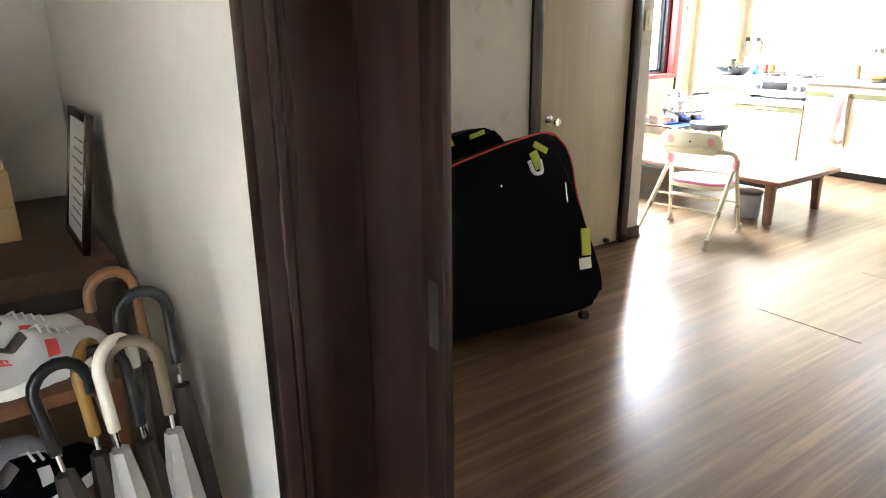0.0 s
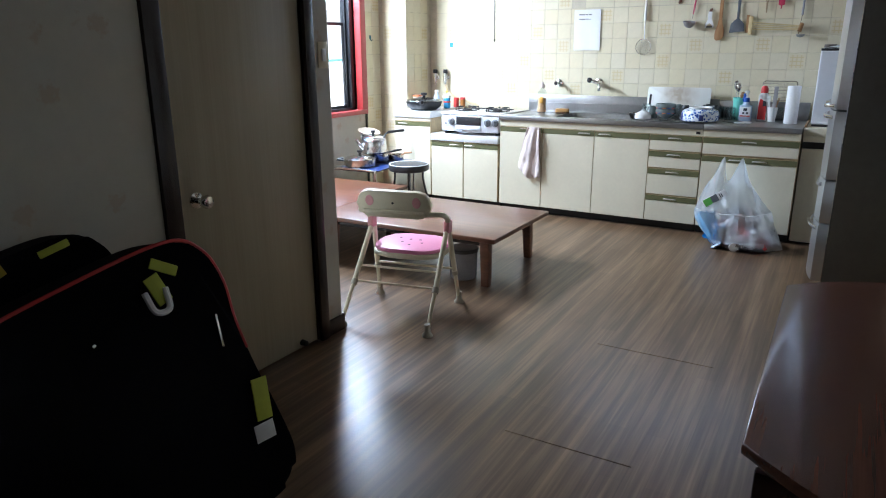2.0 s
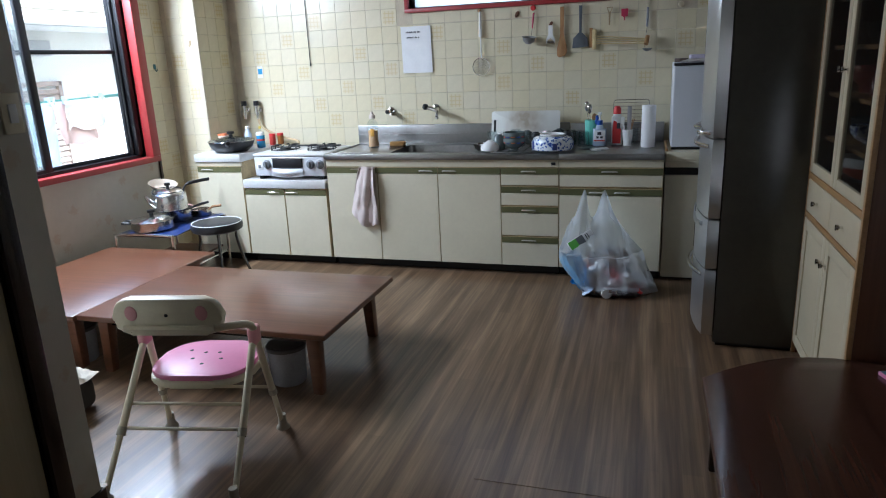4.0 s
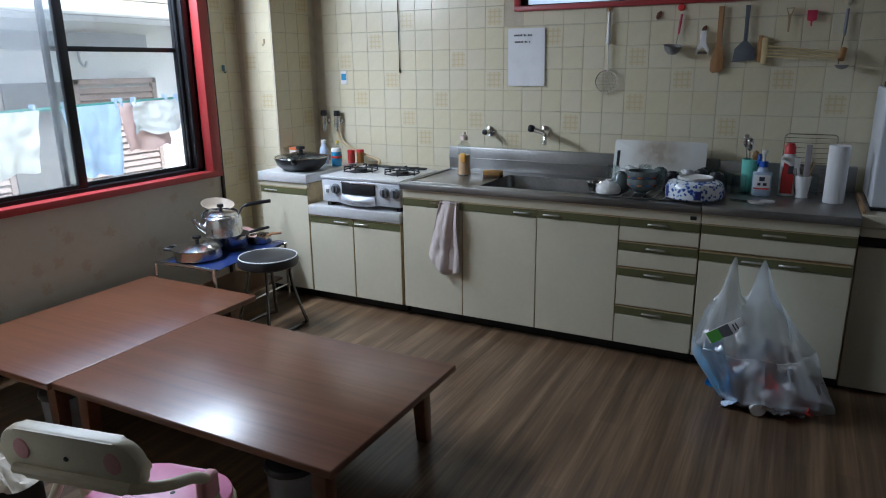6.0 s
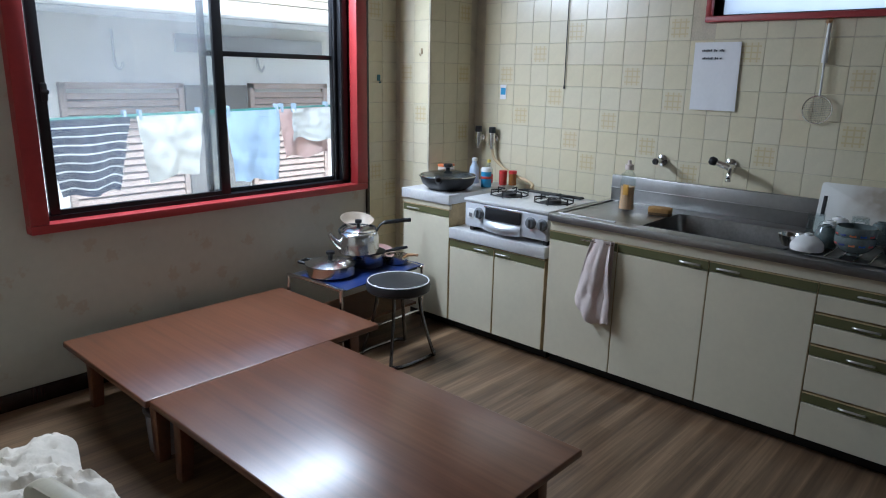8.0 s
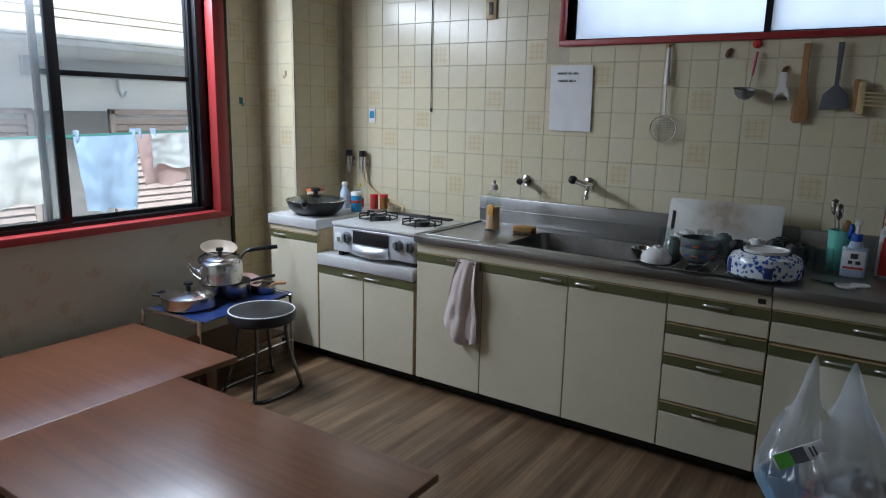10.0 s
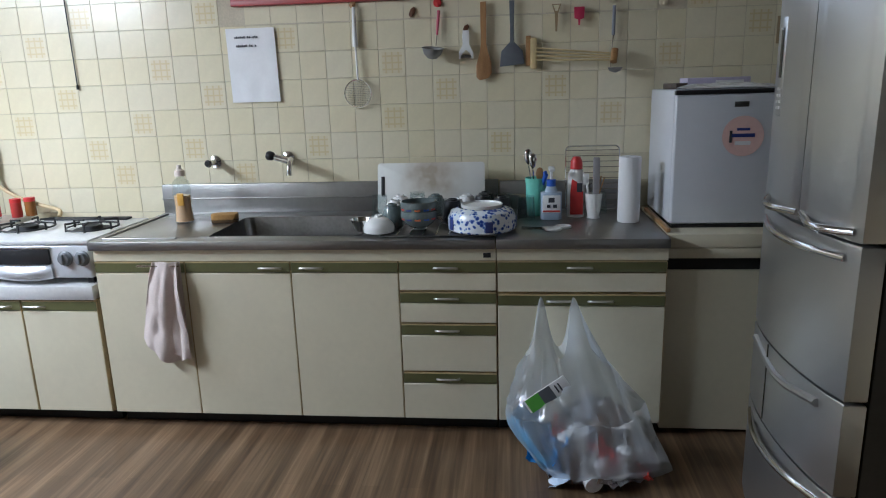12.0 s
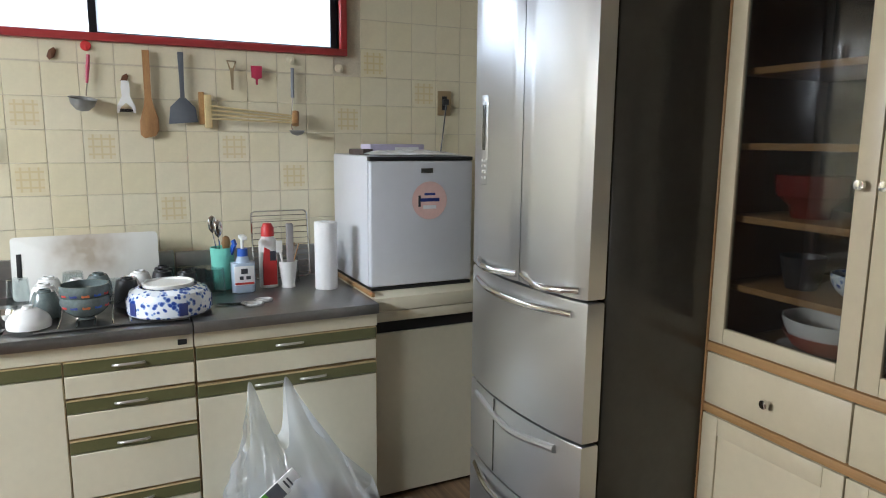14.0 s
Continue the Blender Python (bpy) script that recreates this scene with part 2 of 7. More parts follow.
M = {
    "paper": paper("wallpaper", (0.55, 0.52, 0.44), (0.47, 0.35, 0.24), amount=0.5),
    "plaster": mat("plaster", (0.78, 0.75, 0.68), 0.8, vary=0.05, scale=1.5, bump=0.15, bump_scale=180),
    # ceiling stays out of view; coloured dark to hold bounced light down
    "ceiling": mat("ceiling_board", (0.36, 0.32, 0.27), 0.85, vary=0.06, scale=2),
    "floor": wood("floor_vinyl", [(0.32, (0.062, 0.036, 0.020)), (0.48, (0.130, 0.080, 0.044)), (0.64, (0.245, 0.160, 0.090))], 0.29, 0, 0.75, 0.35, 0.04, strips=True),
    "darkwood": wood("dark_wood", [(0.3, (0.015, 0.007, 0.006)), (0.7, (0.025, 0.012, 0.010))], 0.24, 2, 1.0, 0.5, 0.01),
    "doorwood": wood("door_veneer", [(0.3, (0.36, 0.305, 0.20)), (0.7, (0.43, 0.37, 0.25))], 0.45, 2, 1.2, 0.5, 0.02),
    "tablewood": wood("table_wood", [(0.25, (0.080, 0.029, 0.014)), (0.5, (0.142, 0.054, 0.026)), (0.75, (0.20, 0.082, 0.042))], 0.31, 1, 0.7, 0.4, 0.02, 0.5),
    "lowwood": wood("low_table_wood", [(0.3, (0.03, 0.012, 0.008)), (0.7, (0.085, 0.032, 0.018))], 0.24, 0, 0.8, 0.4, 0.03, 0.2),
    "oak": wood("oak_trim", [(0.3, (0.30, 0.16, 0.06)), (0.7, (0.45, 0.26, 0.11))], 0.4, 0, 1.5, 0.5, 0.03),
    "brownpanel": wood("brown_panel", [(0.3, (0.09, 0.035, 0.015)), (0.7, (0.16, 0.065, 0.03))], 0.35, 2, 1.0, 0.5, 0.03),
    "tile": tile_mat("cream_tile", (0.70, 0.64, 0.455)),
    "decor": tile_mat("decor_tile", (0.70, 0.64, 0.455), (0.55, 0.42, 0.18)),
    "grout": mat("grout", (0.56, 0.50, 0.375), 0.9, vary=0.2, scale=12),
    "cream": mat("cream_laminate", (0.67, 0.62, 0.465), 0.34, vary=0.05, scale=4, bump=0.03, bump_scale=200),
    "cupcream": mat("cupboard_cream", (0.54, 0.46, 0.31), 0.4, vary=0.06, scale=4, bump=0.03, bump_scale=200),
    "creamedge": mat("aged_cream_edge", (0.50, 0.38, 0.20), 0.5, vary=0.3, scale=20),
    "olive": mat("olive_band", (0.115, 0.115, 0.045), 0.45, vary=0.1, scale=10),
    "steel": mat("brushed_steel", (0.31, 0.305, 0.295), 0.38, 1.0, vary=0.12, scale=4, bump=0.05, bump_scale=60, stretch=(8, 1, 1)),
    # basin steel, with the dark room it mirrors put into its colour
    "shadedsteel": mat("shaded_steel", (0.24, 0.235, 0.23), 0.34, 1.0, vary=0.25, scale=7, bump=0.04, bump_scale=80),
    "chrome": mat("chrome", (0.75, 0.74, 0.72), 0.12, 1.0, vary=0.1),
    "pewter": mat("satin_pewter", (0.62, 0.60, 0.56), 0.36, 0.7, vary=0.1, scale=20),
    "silver": mat("fridge_silver", (0.57, 0.57, 0.56), 0.32, 0.92, vary=0.0),
    "fridgeside": mat("fridge_side", (0.055, 0.050, 0.040), 0.22, vary=0.15, scale=3),
    "black": mat("black_plastic", (0.012, 0.012, 0.013), 0.4, vary=0.2),
    "iron": mat("cast_iron", (0.02, 0.02, 0.02), 0.6, vary=0.4, scale=30, bump=0.3),
    # near-black; also laid into recesses, slots and holes as their shade
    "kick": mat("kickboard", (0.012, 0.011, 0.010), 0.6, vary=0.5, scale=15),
    "red": mat("red_paint", (0.33, 0.03, 0.03), 0.4, vary=0.15, scale=6, bump=0.04),
    "alu": mat("black_aluminium", (0.012, 0.012, 0.014), 0.35, 0.3, vary=0.15),
    "pane": glass("window_glass", haze=0.015),
    "hazy": glass("misted_glass", haze=0.15),
    "frost": glass("frosted_glass", haze=1.2),
    # pane tinted grey to dim what stands inside the cupboard
    "dimmed_glass": glass("dimmed_glass", (0.62, 0.62, 0.60), haze=0.02),
    "clear": glass("drinking_glass", (0.9, 0.93, 0.93)),
    "white": mat("white_plastic", (0.80, 0.80, 0.78), 0.4, vary=0.04),
    "fridgewhite": mat("white_enamel", (0.66, 0.68, 0.72), 0.38, vary=0.03, scale=3, bump=0.06, bump_scale=300),
    "pink": mat("pink_plastic", (0.72, 0.24, 0.42), 0.4, vary=0.06),
    "palepink": mat("pale_pink_cloth", (0.80, 0.55, 0.50), 0.9, vary=0.1),
    "ivory": mat("ivory_plastic", (0.70, 0.64, 0.47), 0.4, vary=0.08, scale=10),
    "blue": mat("blue_mat", (0.009, 0.025, 0.12), 0.35, vary=0.2, scale=10),
    "vinyl": mat("black_vinyl", (0.02, 0.021, 0.023), 0.38, vary=0.2, scale=12, bump=0.06),
    "nylon": mat("black_nylon", (0.004, 0.004, 0.005), 0.85, vary=0.3, scale=9, bump=0.2, bump_scale=400, spec=0.06),
    "redtrim": mat("red_piping", (0.45, 0.03, 0.03), 0.5),
    "lime": mat("lime_strap", (0.50, 0.56, 0.05), 0.6, vary=0.12, bump=0.1),
    "yellow": mat("yellow_strap", (0.62, 0.45, 0.03), 0.6, vary=0.12),
    "paperwhite": mat("paper", (0.82, 0.82, 0.82), 0.85, vary=0.04),
    "ink": mat("ink", (0.05, 0.05, 0.06), 0.8),
    "towel": mat("towel", (0.62, 0.53, 0.49), 0.95, vary=0.12, scale=18, bump=0.6, bump_scale=350),
    "porcelain": mat("porcelain", (0.80, 0.80, 0.78), 0.12, vary=0.03),
}

# ---- mesh helpers ----
class Geo:
    """A bmesh with a few solid shapes to add to it."""

    def __init__(self):
        self.bm = bmesh.new()

    def box(self, x0, x1, y0, y1, z0, z1, bevel=0.0, seg=2, m=None):
        mm = Matrix.Translation(((x0 + x1) / 2, (y0 + y1) / 2, (z0 + z1) / 2)) @ Matrix.Diagonal((abs(x1 - x0), abs(y1 - y0), abs(z1 - z0), 1))
        vs = bmesh.ops.create_cube(self.bm, size=1, matrix=(m @ mm) if m else mm)["verts"]
        if bevel:
            es = list({e for v in vs for e in v.link_edges})
            bmesh.ops.bevel(self.bm, geom=es, offset=bevel, segments=seg, affect="EDGES", profile=0.5)
        return self

    def lathe(self, profile, n=24, m=None, close=False):
        """Profile of (radius, height) turned about z."""
        m = m or Matrix()
        rings = []
        for r, z in profile:
            if r < 1e-5:
                rings.append([self.bm.verts.new(m @ Vector((0, 0, z)))])
            else:
                rings.append([self.bm.verts.new(m @ Vector((r * math.cos(2 * math.pi * i / n), r * math.sin(2 * math.pi * i / n), z))) for i in range(n)])
        pairs = list(zip(rings, rings[1:]))
        if close:
            pairs.append((rings[-1], rings[0]))
        for a, b in pairs:
            if len(a) == 1 and len(b) == 1:
                continue
            for i in range(n):
                j = (i + 1) % n
                q = [a[0], b[j], b[i]] if len(a) == 1 else [a[i], a[j], b[0]] if len(b) == 1 else [a[i], a[j], b[j], b[i]]
                if len(set(q)) > 2:
                    self.bm.faces.new(q)
        return self

    def cyl(self, p0, p1, r0, r1=None, n=14):
        p0, p1 = Vector(p0), Vector(p1)
        d = p1 - p0
        m = Matrix.Translation(p0) @ d.to_track_quat("Z", "Y").to_matrix().to_4x4()
        r1 = r0 if r1 is None else r1
        return self.lathe([(0, 0), (r0, 0), (r1, d.length), (0, d.length)], n, m)

    def tube(self, pts, r, n=8, closed=False):
        """Round bar along points; r is a number or one radius a point."""
        pts = [Vector(p) for p in pts]
        k = len(pts)
        rings, side = [], None
        for i, p in enumerate(pts):
            a = pts[(i - 1) % k] if (i or closed) else p
            b = pts[(i + 1) % k] if (i < k - 1 or closed) else p
            d = (b - a).normalized()
            if side is None:
                side = d.orthogonal().normalized()
            side = (side - d * side.dot(d)).normalized()
            up = d.cross(side)
            rad = float(np.interp(i / max(k - 1, 1), np.linspace(0, 1, len(r)), r)) if isinstance(r, (list, tuple)) else r
            rings.append([self.bm.verts.new(p + rad * (math.cos(2 * math.pi * j / n) * side + math.sin(2 * math.pi * j / n) * up)) for j in range(n)])
        for i in range(k if closed else k - 1):
            a, b = rings[i], rings[(i + 1) % k]
            for j in range(n):
                self.bm.faces.new((a[j], a[(j + 1) % n], b[(j + 1) % n], b[j]))
        if not closed:
            self.bm.faces.new(rings[0][::-1]), self.bm.faces.new(rings[-1])
        return self

    def prism(self, pts, t0, t1, m=None, bevel=0.0, seg=2):
        """Outline in local x, y pushed out from t0 to t1 along local z."""
        m = m or Matrix()
        lo = [self.bm.verts.new(m @ Vector((x, y, t0))) for x, y in pts]
        hi = [self.bm.verts.new(m @ Vector((x, y, t1))) for x, y in pts]
        k = len(pts)
        self.bm.faces.new(lo[::-1])
        self.bm.faces.new(hi)
        for i in range(k):
            self.bm.faces.new((lo[i], lo[(i + 1) % k], hi[(i + 1) % k], hi[i]))
        if bevel:
            es = [e for v in (lo, hi) for a, b in zip(v, v[1:] + v[:1]) for e in a.link_edges if e.other_vert(a) is b]
            bmesh.ops.bevel(self.bm, geom=es, offset=bevel, segments=seg, affect="EDGES", profile=0.5)
        return self

    def sheet(self, fn, nu, nv, thick=0.0):
        """Grid of fn(u, v), u and v from 0 to 1; with thick a second side."""
        g = [[self.bm.verts.new(fn(i / nu, j / nv)) for j in range(nv + 1)] for i in range(nu + 1)]
        fs = [self.bm.faces.new((g[i][j], g[i + 1][j], g[i + 1][j + 1], g[i][j + 1])) for i in range(nu) for j in range(nv)]
        if thick:
            self.bm.normal_update()
            bmesh.ops.solidify(self.bm, geom=fs, thickness=thick)
        return self


def finish(name, geo, material, sharp=0.7):
    bm = geo.bm
    bmesh.ops.recalc_face_normals(bm, faces=bm.faces)
    for f in bm.faces:
        f.smooth = True
    for e in bm.edges:
        if len(e.link_faces) != 2 or e.calc_face_angle(0) > sharp:
            e.smooth = False
    me = bpy.data.meshes.new(name)
    bm.to_mesh(me)
    bm.free()
    me.materials.append(M[material])
    return me


def part(name, geo, material, parent=None, label="", sharp=0.7):
    ob = new(name, finish(name, geo, material, sharp))
    ob.parent = parent
    return tagged(ob, label)


def thing(name, label, category, m=None, group="", kind=""):
    ob = new(name)
    ob.empty_display_size = 0.05
    if m:
        ob.matrix_basis = m
    return tagged(ob, label, category, group, kind)


def struct(name, geo, material, label="", category=""):
    return tagged(part(name, geo, material), label, category, "", "structure")


def rounded(w, h, r, n=5):
    """Outline of a rounded rectangle round the origin."""
    out = []
    for cx, cy, a in ((w / 2 - r, h / 2 - r, 0), (-w / 2 + r, h / 2 - r, 90), (-w / 2 + r, -h / 2 + r, 180), (w / 2 - r, -h / 2 + r, 270)):
        out += [(cx + r * math.cos(radians(a + 90 * i / n)), cy + r * math.sin(radians(a + 90 * i / n))) for i in range(n + 1)]
    return out


def smooth_path(pts, n=6):
    """Catmull-Rom through the points."""
    p = [Vector(q) for q in pts]
    p = [p[0] * 2 - p[1]] + p + [p[-1] * 2 - p[-2]]
    out = []
    for a, b, c, d in zip(p, p[1:], p[2:], p[3:]):
        for i in range(n):
            t = i / n
            out.append(0.5 * (2 * b + (c - a) * t + (2 * a - 5 * b + 4 * c - d) * t * t + (3 * b - a - 3 * c + d) * t ** 3))
    return out + [p[-2]]


# axes for things built in a plane: local x, y, z -> world
FACE_W = Matrix(((0, 0, -1, 0), (-1, 0, 0, 0), (0, 1, 0, 0), (0, 0, 0, 1)))   # seen from the west: x right is -y
FACE_N = Matrix(((-1, 0, 0, 0), (0, 0, 1, 0), (0, 1, 0, 0), (0, 0, 0, 1)))    # seen from the north
FACE_S = Matrix(((1, 0, 0, 0), (0, 0, -1, 0), (0, 1, 0, 0), (0, 0, 0, 1)))    # seen from the south

# ---- plan ----
XE, YN, YS, YP, XA = 7.555, 4.55, -0.45, 2.60, 3.92   # east wall, window wall, south wall, partition, alcove's west wall
XG, GZ, TOP = 0.702, -0.15, 2.42                         # entrance wall, entrance floor, ceiling
WX0, WX1, WZ0, WZ1 = 4.85, 6.69, 0.87, 2.38             # large window's opening
HY0, HY1, HZ0, HZ1 = 0.605, 2.615, 1.895, 2.32          # high window's opening

# ---- floor, walls, ceiling ----
floor = struct("floor", Geo().box(XG, XE + 0.15, YS - 0.1, YN + 0.15, -0.2, 0.0), "floor", "brown wood-print vinyl floor, glossy and worn", "floor")
for x, y0, y1 in ((4.40, 0.81, 1.36), (3.435, 0.93, 1.42)):
    part("seam", Geo().box(x - 0.003, x + 0.003, y0, y1, -0.001, 0.0022, 0.001, 1), "floor", floor, "raised seam between vinyl sheets")
struct("floor_entrance", Geo().box(-1.3, XG - 0.02, -1.3, 3.4, GZ - 0.1, GZ), "plaster", "grey concrete entrance floor", "floor")
struct("ceiling", Geo().box(-1.3, XE + 0.15, -1.3, YN + 0.15, TOP, TOP + 0.1), "ceiling", "unseen boarded ceiling, darkened to cut bounced light", "ceiling")

g = Geo()
g.box(XE, XE + 0.15, YS - 0.1, HY0, 0, TOP).box(XE, XE + 0.15, HY1, YN + 0.15, 0, TOP)
g.box(XE, XE + 0.15, HY0, HY1, 0, HZ0).box(XE, XE + 0.15, HY0, HY1, HZ1, TOP)
wall_east = struct("wall_east", g, "grout", "kitchen wall of glazed cream tiles with yellow patterned ones", "wall")
g = Geo()
g.box(XA - 0.12, WX0, YN, YN + 0.15, 0, TOP).box(WX1, 6.83, YN, YN + 0.15, 0, TOP)
g.box(WX0, WX1, YN, YN + 0.15, 0, WZ0 - 0.04).box(WX0, WX1, YN, YN + 0.15, WZ1, TOP)
struct("wall_north", g, "paper", "beige flowered wallpaper below the window", "wall")
wall_tiled = struct("wall_north_tiled", Geo().box(6.83, XE - 0.001, YN, YN + 0.15, 0, TOP), "grout", "strip of cream tiles beside the window", "wall")
struct("wall_south", Geo().box(XG, XE + 0.15, YS - 0.1, YS, 0, TOP), "paper", "beige wallpapered wall behind the fridge", "wall")
g = Geo()
g.box(XG + 0.191, 2.985, YP, YP + 0.12, 0, TOP).box(3.74, XA, YP, YP + 0.12, 0, TOP).box(2.985, 3.74, YP, YP + 0.12, 2.02, TOP)
struct("wall_partition", g, "paper", "beige wallpaper with faint brown flowers", "wall")
struct("wall_alcove", Geo().box(XA - 0.12, XA, YP + 0.12, YN, 0, TOP), "paper", "beige wallpapered end wall", "wall")
struct("wall_closet", Geo().box(2.7, 3.8, 3.3, 3.4, 0, TOP), "plaster", "plain wall behind the door", "wall")
# entrance: wall beside the sliding door, its north, west and south walls
g = Geo()
g.box(XG, XG + 0.19, 0.89, 3.3, GZ, TOP).box(XG, XG + 0.19, -1.3, -0.75, GZ, TOP).box(XG, XG + 0.19, -0.75, 0.89, 2.05, TOP)
struct("wall_entrance", g, "plaster", "off-white plaster wall in the entrance", "wall")
struct("wall_entrance_north", Geo().box(-1.3, XG + 0.12, 3.3, 3.42, GZ, TOP), "plaster", "off-white plaster wall above the shoe shelf", "wall")
# added wall out of view; its narrow opening sets the entrance's daylight
g = Geo()
g.box(-1.42, -1.3, 0.5, 3.42, GZ, TOP).box(-1.42, -1.3, -1.3, -0.7, GZ, TOP).box(-1.42, -1.3, -0.7, 0.5, 1.9, TOP).box(-1.42, -1.3, -0.34, 0.5, GZ, 1.9)
struct("wall_entrance_west", g, "plaster", "unseen off-white wall, its doorway narrowed to limit daylight", "wall")
struct("wall_entrance_south", Geo().box(-1.42, XG + 0.12, -1.42, -1.3, GZ, TOP), "plaster", "off-white plaster wall", "wall")
struct("step", Geo().box(XG - 0.03, XG - 0.001, -0.75, 0.9, GZ, 0.004, 0.004), "darkwood", "dark wooden step up from the entrance", "step")
# dark trim
struct("baseboard", Geo().box(3.80, XA + 0.012, YP - 0.012, YP + 0.0, 0, 0.085, 0.003), "darkwood", "dark brown baseboard at the wall corner", "baseboard")
struct("baseboard_partition", Geo().box(XG + 0.192, 2.908, YP - 0.012, YP, 0, 0.085, 0.003), "darkwood", "dark brown baseboard", "baseboard")
struct("baseboard_alcove", Geo().box(XA, XA + 0.012, YP, YN, 0, 0.085, 0.003), "darkwood", "dark brown baseboard", "baseboard")
struct("baseboard_north", Geo().box(XA + 0.012, 6.80, YN - 0.012, YN, 0, 0.085, 0.003), "darkwood", "dark brown baseboard", "baseboard")
struct("trim", Geo().box(6.815, 6.84, YN - 0.014, YN + 0.002, 0, TOP, 0.002), "darkwood", "narrow dark strip between wallpaper and tiles", "trim")


def door_frame(name, x0, x1, y, h, w=0.075):
    ob = thing(name, "dark brown wooden door frame", "door frame", kind="structure")
    part("jamb", Geo().box(x0 - w, x0, y - 0.02, y + 0.14, 0, h + w, 0.004), "darkwood", ob)
    part("jamb", Geo().box(x1, x1 + w * 0.8, y - 0.02, y + 0.14, 0, h + w, 0.004), "darkwood", ob)
    part("head", Geo().box(x0, x1, y - 0.02, y + 0.14, h, h + w, 0.004), "darkwood", ob)


door_frame("door_frame", 2.985, 3.74, YP, 2.0)
door = thing("door_1", "closed flush door of yellowed beige veneer with a round metal knob", "door", kind="structure")
part("panel", Geo().box(2.991, 3.734, YP + 0.012, YP + 0.05, 0.008, 1.995, 0.003), "doorwood", door)
knob = part("door_handle", Geo().lathe([(0, 0), (0.032, 0), (0.032, 0.006), (0.012, 0.010), (0.011, 0.035), (0.022, 0.045), (0.027, 0.062), (0.022, 0.078), (0, 0.080)], 20,
            pose(3.075, YP + 0.012, 0.855) @ FACE_S), "chrome", door, "worn brass-coloured knob")
part("doorstop", Geo().lathe([(0, 0), (0.016, 0), (0.013, 0.03), (0, 0.034)], 12, pose(3.62, YP + 0.012, 0.035) @ FACE_S), "black", door)
switch = thing("light_switch", "cream wall switch beside the door", "switch", pose(3.87, YP, 1.40))
part("plate", Geo().box(-0.034, 0.034, -0.010, 0, -0.06, 0.06, 0.004), "ivory", switch)
part("rocker", Geo().box(-0.014, 0.014, -0.016, -0.008, -0.028, 0.028, 0.003), "white", switch)

# sliding door parked beside the way in
slide = thing("door_2", "dark brown glossy sliding door pushed open", "door", kind="structure")
part("stile", Geo().box(XG + 0.1925, XG + 0.212, 0.575, 0.635, 0.004, 2.05, 0.006), "darkwood", slide)
part("panel", Geo().box(XG + 0.194, XG + 0.210, 0.636, 1.56, 0.01, 2.04, 0.003), "darkwood", slide)
part("stile", Geo().box(XG + 0.1925, XG + 0.212, 1.561, 1.62, 0.004, 2.05, 0.006), "darkwood", slide)
part("pull", Geo().box(XG + 0.190, XG + 0.193, 0.592, 0.618, 0.86, 0.98, 0.001), "kick", slide, "dark recessed finger pull")
part("post", Geo().box(XG - 0.004, XG + 0.192, 0.83, 0.888, GZ, 2.05, 0.006), "darkwood", slide)
part("bead", Geo().box(XG + 0.03, XG + 0.05, 0.818, 0.829, 0.004, 2.05, 0.003), "darkwood", slide)
part("lintel", Geo().box(XG - 0.012, XG + 0.26, -0.75, 0.888, 2.051, 2.11, 0.004), "darkwood", slide)

# ---- windows ----
win = thing("window_1", "large sliding window in a red-painted frame with black aluminium sashes", "window", kind="structure")
part("sill", Geo().box(WX0 - 0.08, WX1 + 0.085, YN - 0.07, YN + 0.10, WZ0 - 0.042, WZ0, 0.004), "red", win, "red-painted wooden sill")
part("casing", Geo().box(WX0 - 0.08, WX0, YN - 0.07, YN + 0.10, WZ0, WZ1, 0.004), "red", win)
part("casing", Geo().box(WX1, WX1 + 0.085, YN - 0.07, YN + 0.10, WZ0, WZ1, 0.004), "red", win)
part("casing", Geo().box(WX0 - 0.08, WX1 + 0.085, YN - 0.07, YN + 0.10, WZ1, WZ1 + 0.07, 0.004), "red", win)
ys = YN + 0.055
part("track", Geo().box(WX0, WX1, ys - 0.045, ys + 0.06, WZ0, WZ0 + 0.022).box(WX0, WX1, ys - 0.045, ys + 0.06, WZ1 - 0.03, WZ1), "alu", win)
part("side_channel", Geo().box(WX1 - 0.06, WX1, ys - 0.045, ys + 0.06, WZ0, WZ1, 0.003).box(WX1 - 0.085, WX1 - 0.06, ys - 0.01, ys + 0.03, WZ0, WZ1, 0.002), "alu", win)
part("side_channel", Geo().box(WX0, WX0 + 0.02, ys - 0.045, ys + 0.06, WZ0, WZ1, 0.003), "alu", win)


def sash(x0, x1, y, rail, pane_mat, lw, rw):
    s = part("sash", Geo().box(x0, x0 + lw, y - 0.014, y + 0.014, WZ0 + 0.02, WZ1 - 0.02, 0.002).box(x1 - rw, x1, y - 0.014, y + 0.014, WZ0 + 0.02, WZ1 - 0.02, 0.002)
             .box(x0 + lw, x1 - rw, y - 0.012, y + 0.012, WZ0 + 0.02, WZ0 + 0.045).box(x0 + lw, x1 - rw, y - 0.012, y + 0.012, WZ1 - 0.05, WZ1 - 0.02), "alu", win)
    if rail:
        part("rail", Geo().box(x0 + lw, x1 - rw, y - 0.012, y + 0.012, rail - 0.014, rail + 0.014, 0.002), "alu", s)
    p = part("pane", Geo().box(x0 + lw, x1 - rw, y - 0.002, y + 0.002, WZ0 + 0.045, WZ1 - 0.05), pane_mat, s)
    p.visible_shadow = False
    return s


near = sash(4.885, 5.825, ys - 0.022, 0, "hazy", 0.045, 0.055)
